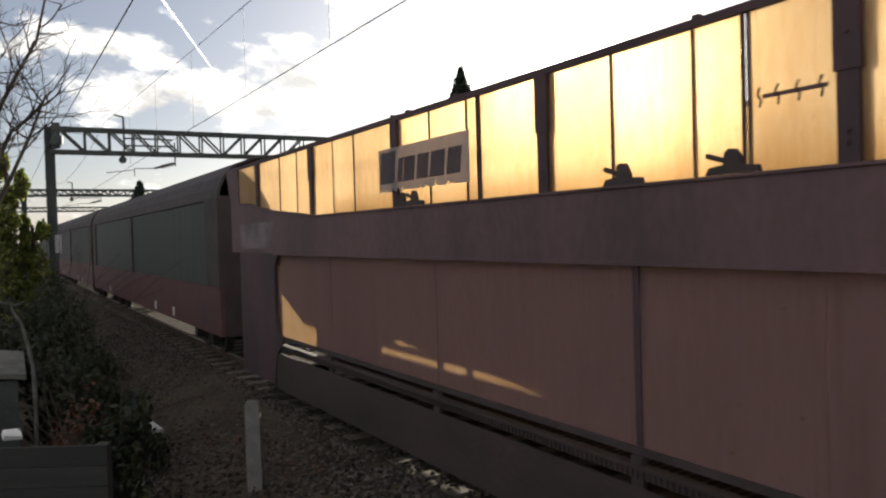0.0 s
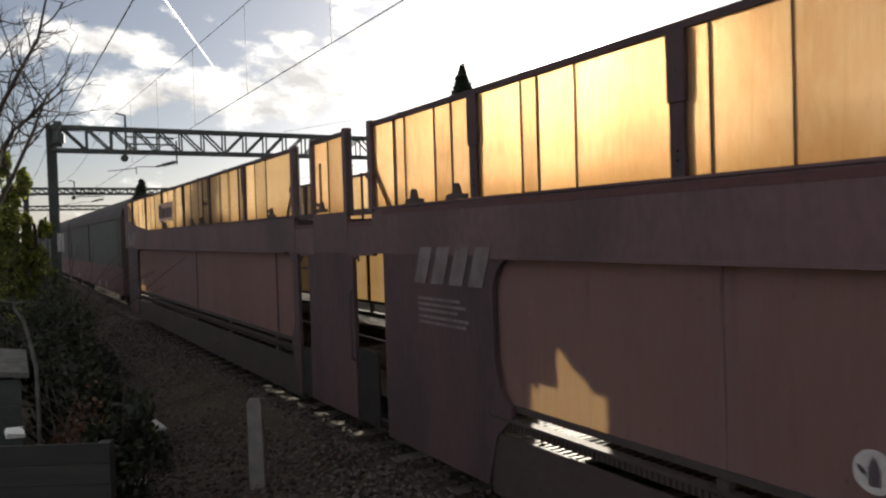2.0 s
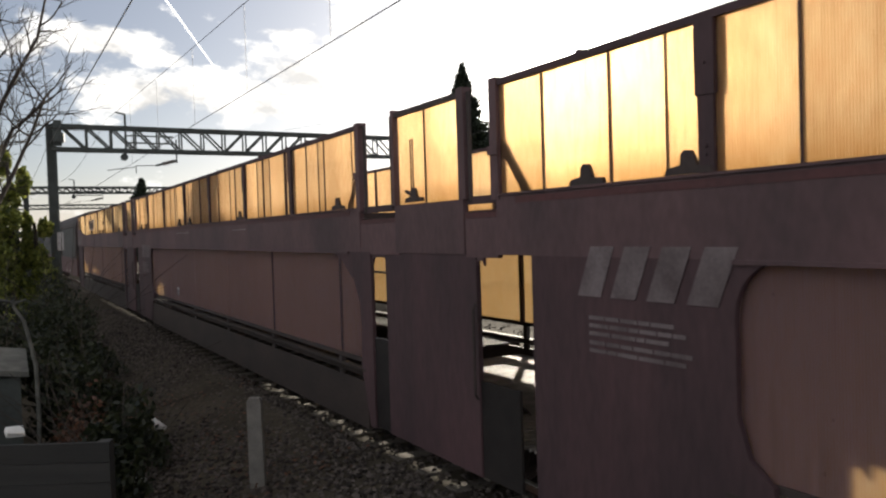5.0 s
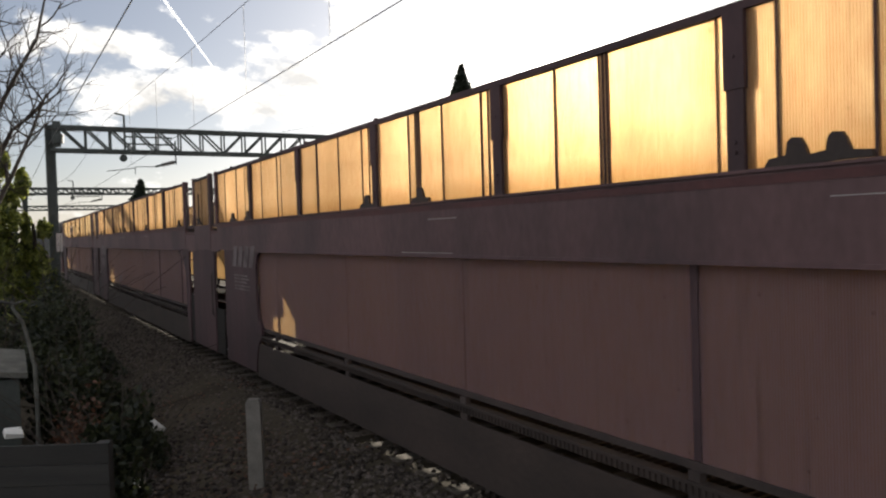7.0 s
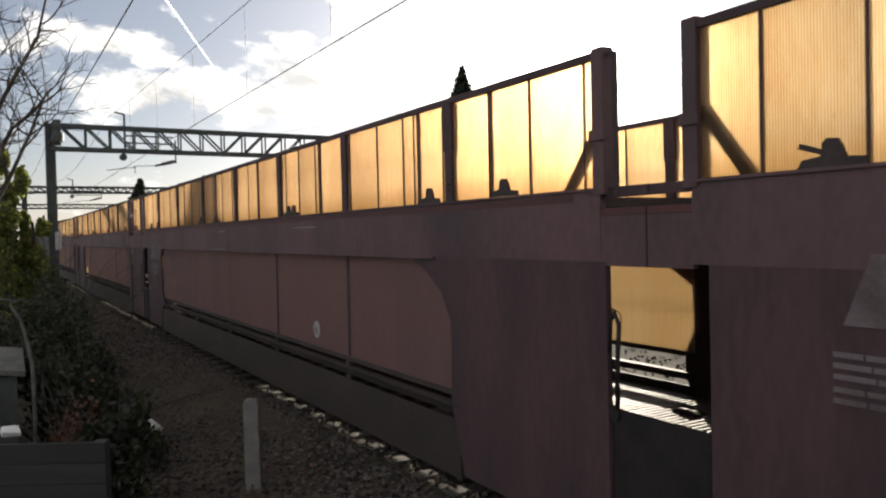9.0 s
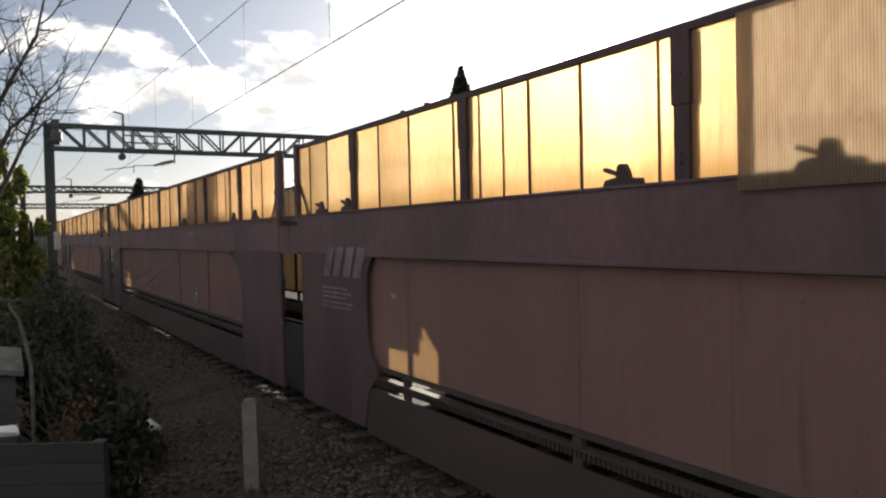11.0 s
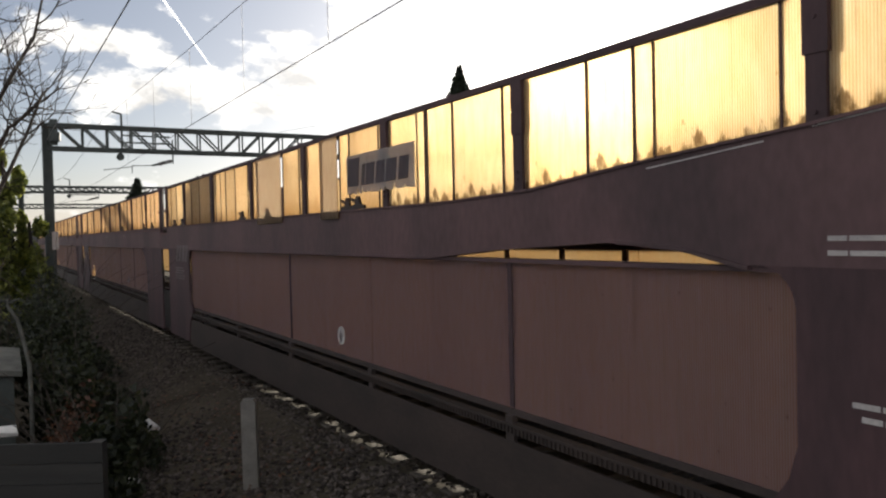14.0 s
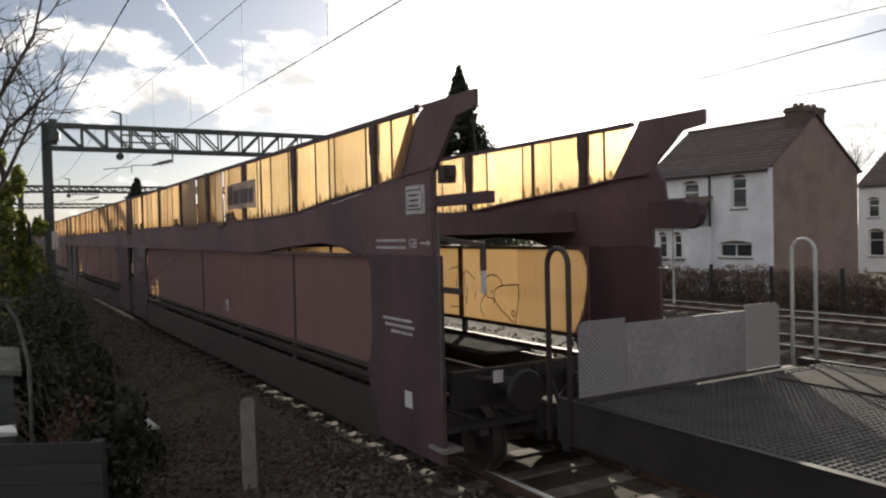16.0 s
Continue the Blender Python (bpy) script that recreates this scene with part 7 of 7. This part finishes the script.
bm = tube(B(), ((0.41, 11.6, -0.4), (0.415, 11.6, 0.48), (0.405, 11.6, 1.02), (0.35, 11.6, 1.33), (0.285, 11.6, 1.63), (0.175, 11.6, 1.83), (0.17, 11.6, 1.92)), 0.032, 7, 0.6)
tube(bm, ((0.175, 11.6, 1.88), (0.02, 11.6, 1.93), (-0.15, 11.62, 1.95)), 0.024, 6, 0.7)
tube(bm, ((0.19, 11.6, 1.87), (0.33, 11.6, 1.92)), 0.018, 6, 0.6)
solid("dead_stem", bm, GREY_LID, "bare dead stem with pale lichen among brambles", "stem", smooth=True)


def litter(at, size, turn, label):
    bm = B()
    x, y, z = size
    v = [bm.verts.new(p) for p in ((-x, -y, 0), (x, -y, 0.01), (x * 1.1, y, 0.02), (-x * 0.9, y, 0), (-x, -y, z), (x * 0.9, -y, z * 0.8), (x, y, z * 1.1), (-x * 0.8, y * 0.9, z * 0.9))]
    for f in ((3, 2, 1, 0), (4, 5, 6, 7), (0, 1, 5, 4), (1, 2, 6, 5), (2, 3, 7, 6), (3, 0, 4, 7)):
        bm.faces.new([v[i] for i in f])
    o = solid("litter", bm, FRAME_WHITE, label, "litter", "scraps of litter")
    o.matrix_world = pose(*at, 12, 8, turn)


litter((2.09, 13.1, -0.44), (0.12, 0.16, 0.14), 30, "crumpled white carton lying in the weeds")
litter((1.45, 10.4, -0.43), (0.06, 0.09, 0.07), 70, "small pale scrap lying by the brambles")
litter((0.10, 10.2, 0.45), (0.10, 0.10, 0.06), 10, "white scrap caught in the brambles")

# vapour trail high in the sky
bm = B()
a, b = Vector((301.0, 1581.8, 481.9)), Vector((414.0, 1594.5, 332.3))
d = (b - a).normalized()
side = d.cross(Vector((0.33, 0.94, 0.2))).normalized()
n = 14
ring = []
for i in range(n + 1):
    p = a + (b - a) * i / n
    w = (1.7 - 0.9 * i / n) * (1 + 0.25 * math.sin(i * 2.1))
    ring.append((bm.verts.new(p + side * w), bm.verts.new(p - side * w)))
for p, q in zip(ring, ring[1:]):
    bm.faces.new((p[0], p[1], q[1], q[0]))
solid("contrail_backdrop", bm, CONTRAIL, "white vapour trail high in the sky", "vapour trail", kind="structure")


# ---- what moves ----


def motions():
    times = [0.5 * k for k in range(33)]
    for w, q0 in MOVING:
        walk(w, [(t, pose(TRACK_X, q0 + advance(t), 0)) for t in times])
    ticks = [k / 15 for k in range(241)]
    for ob, y, r in WHEELS:
        walk(ob, [(t, pose(0, y, r, -math.degrees(advance(t) / r))) for t in ticks])


motions()
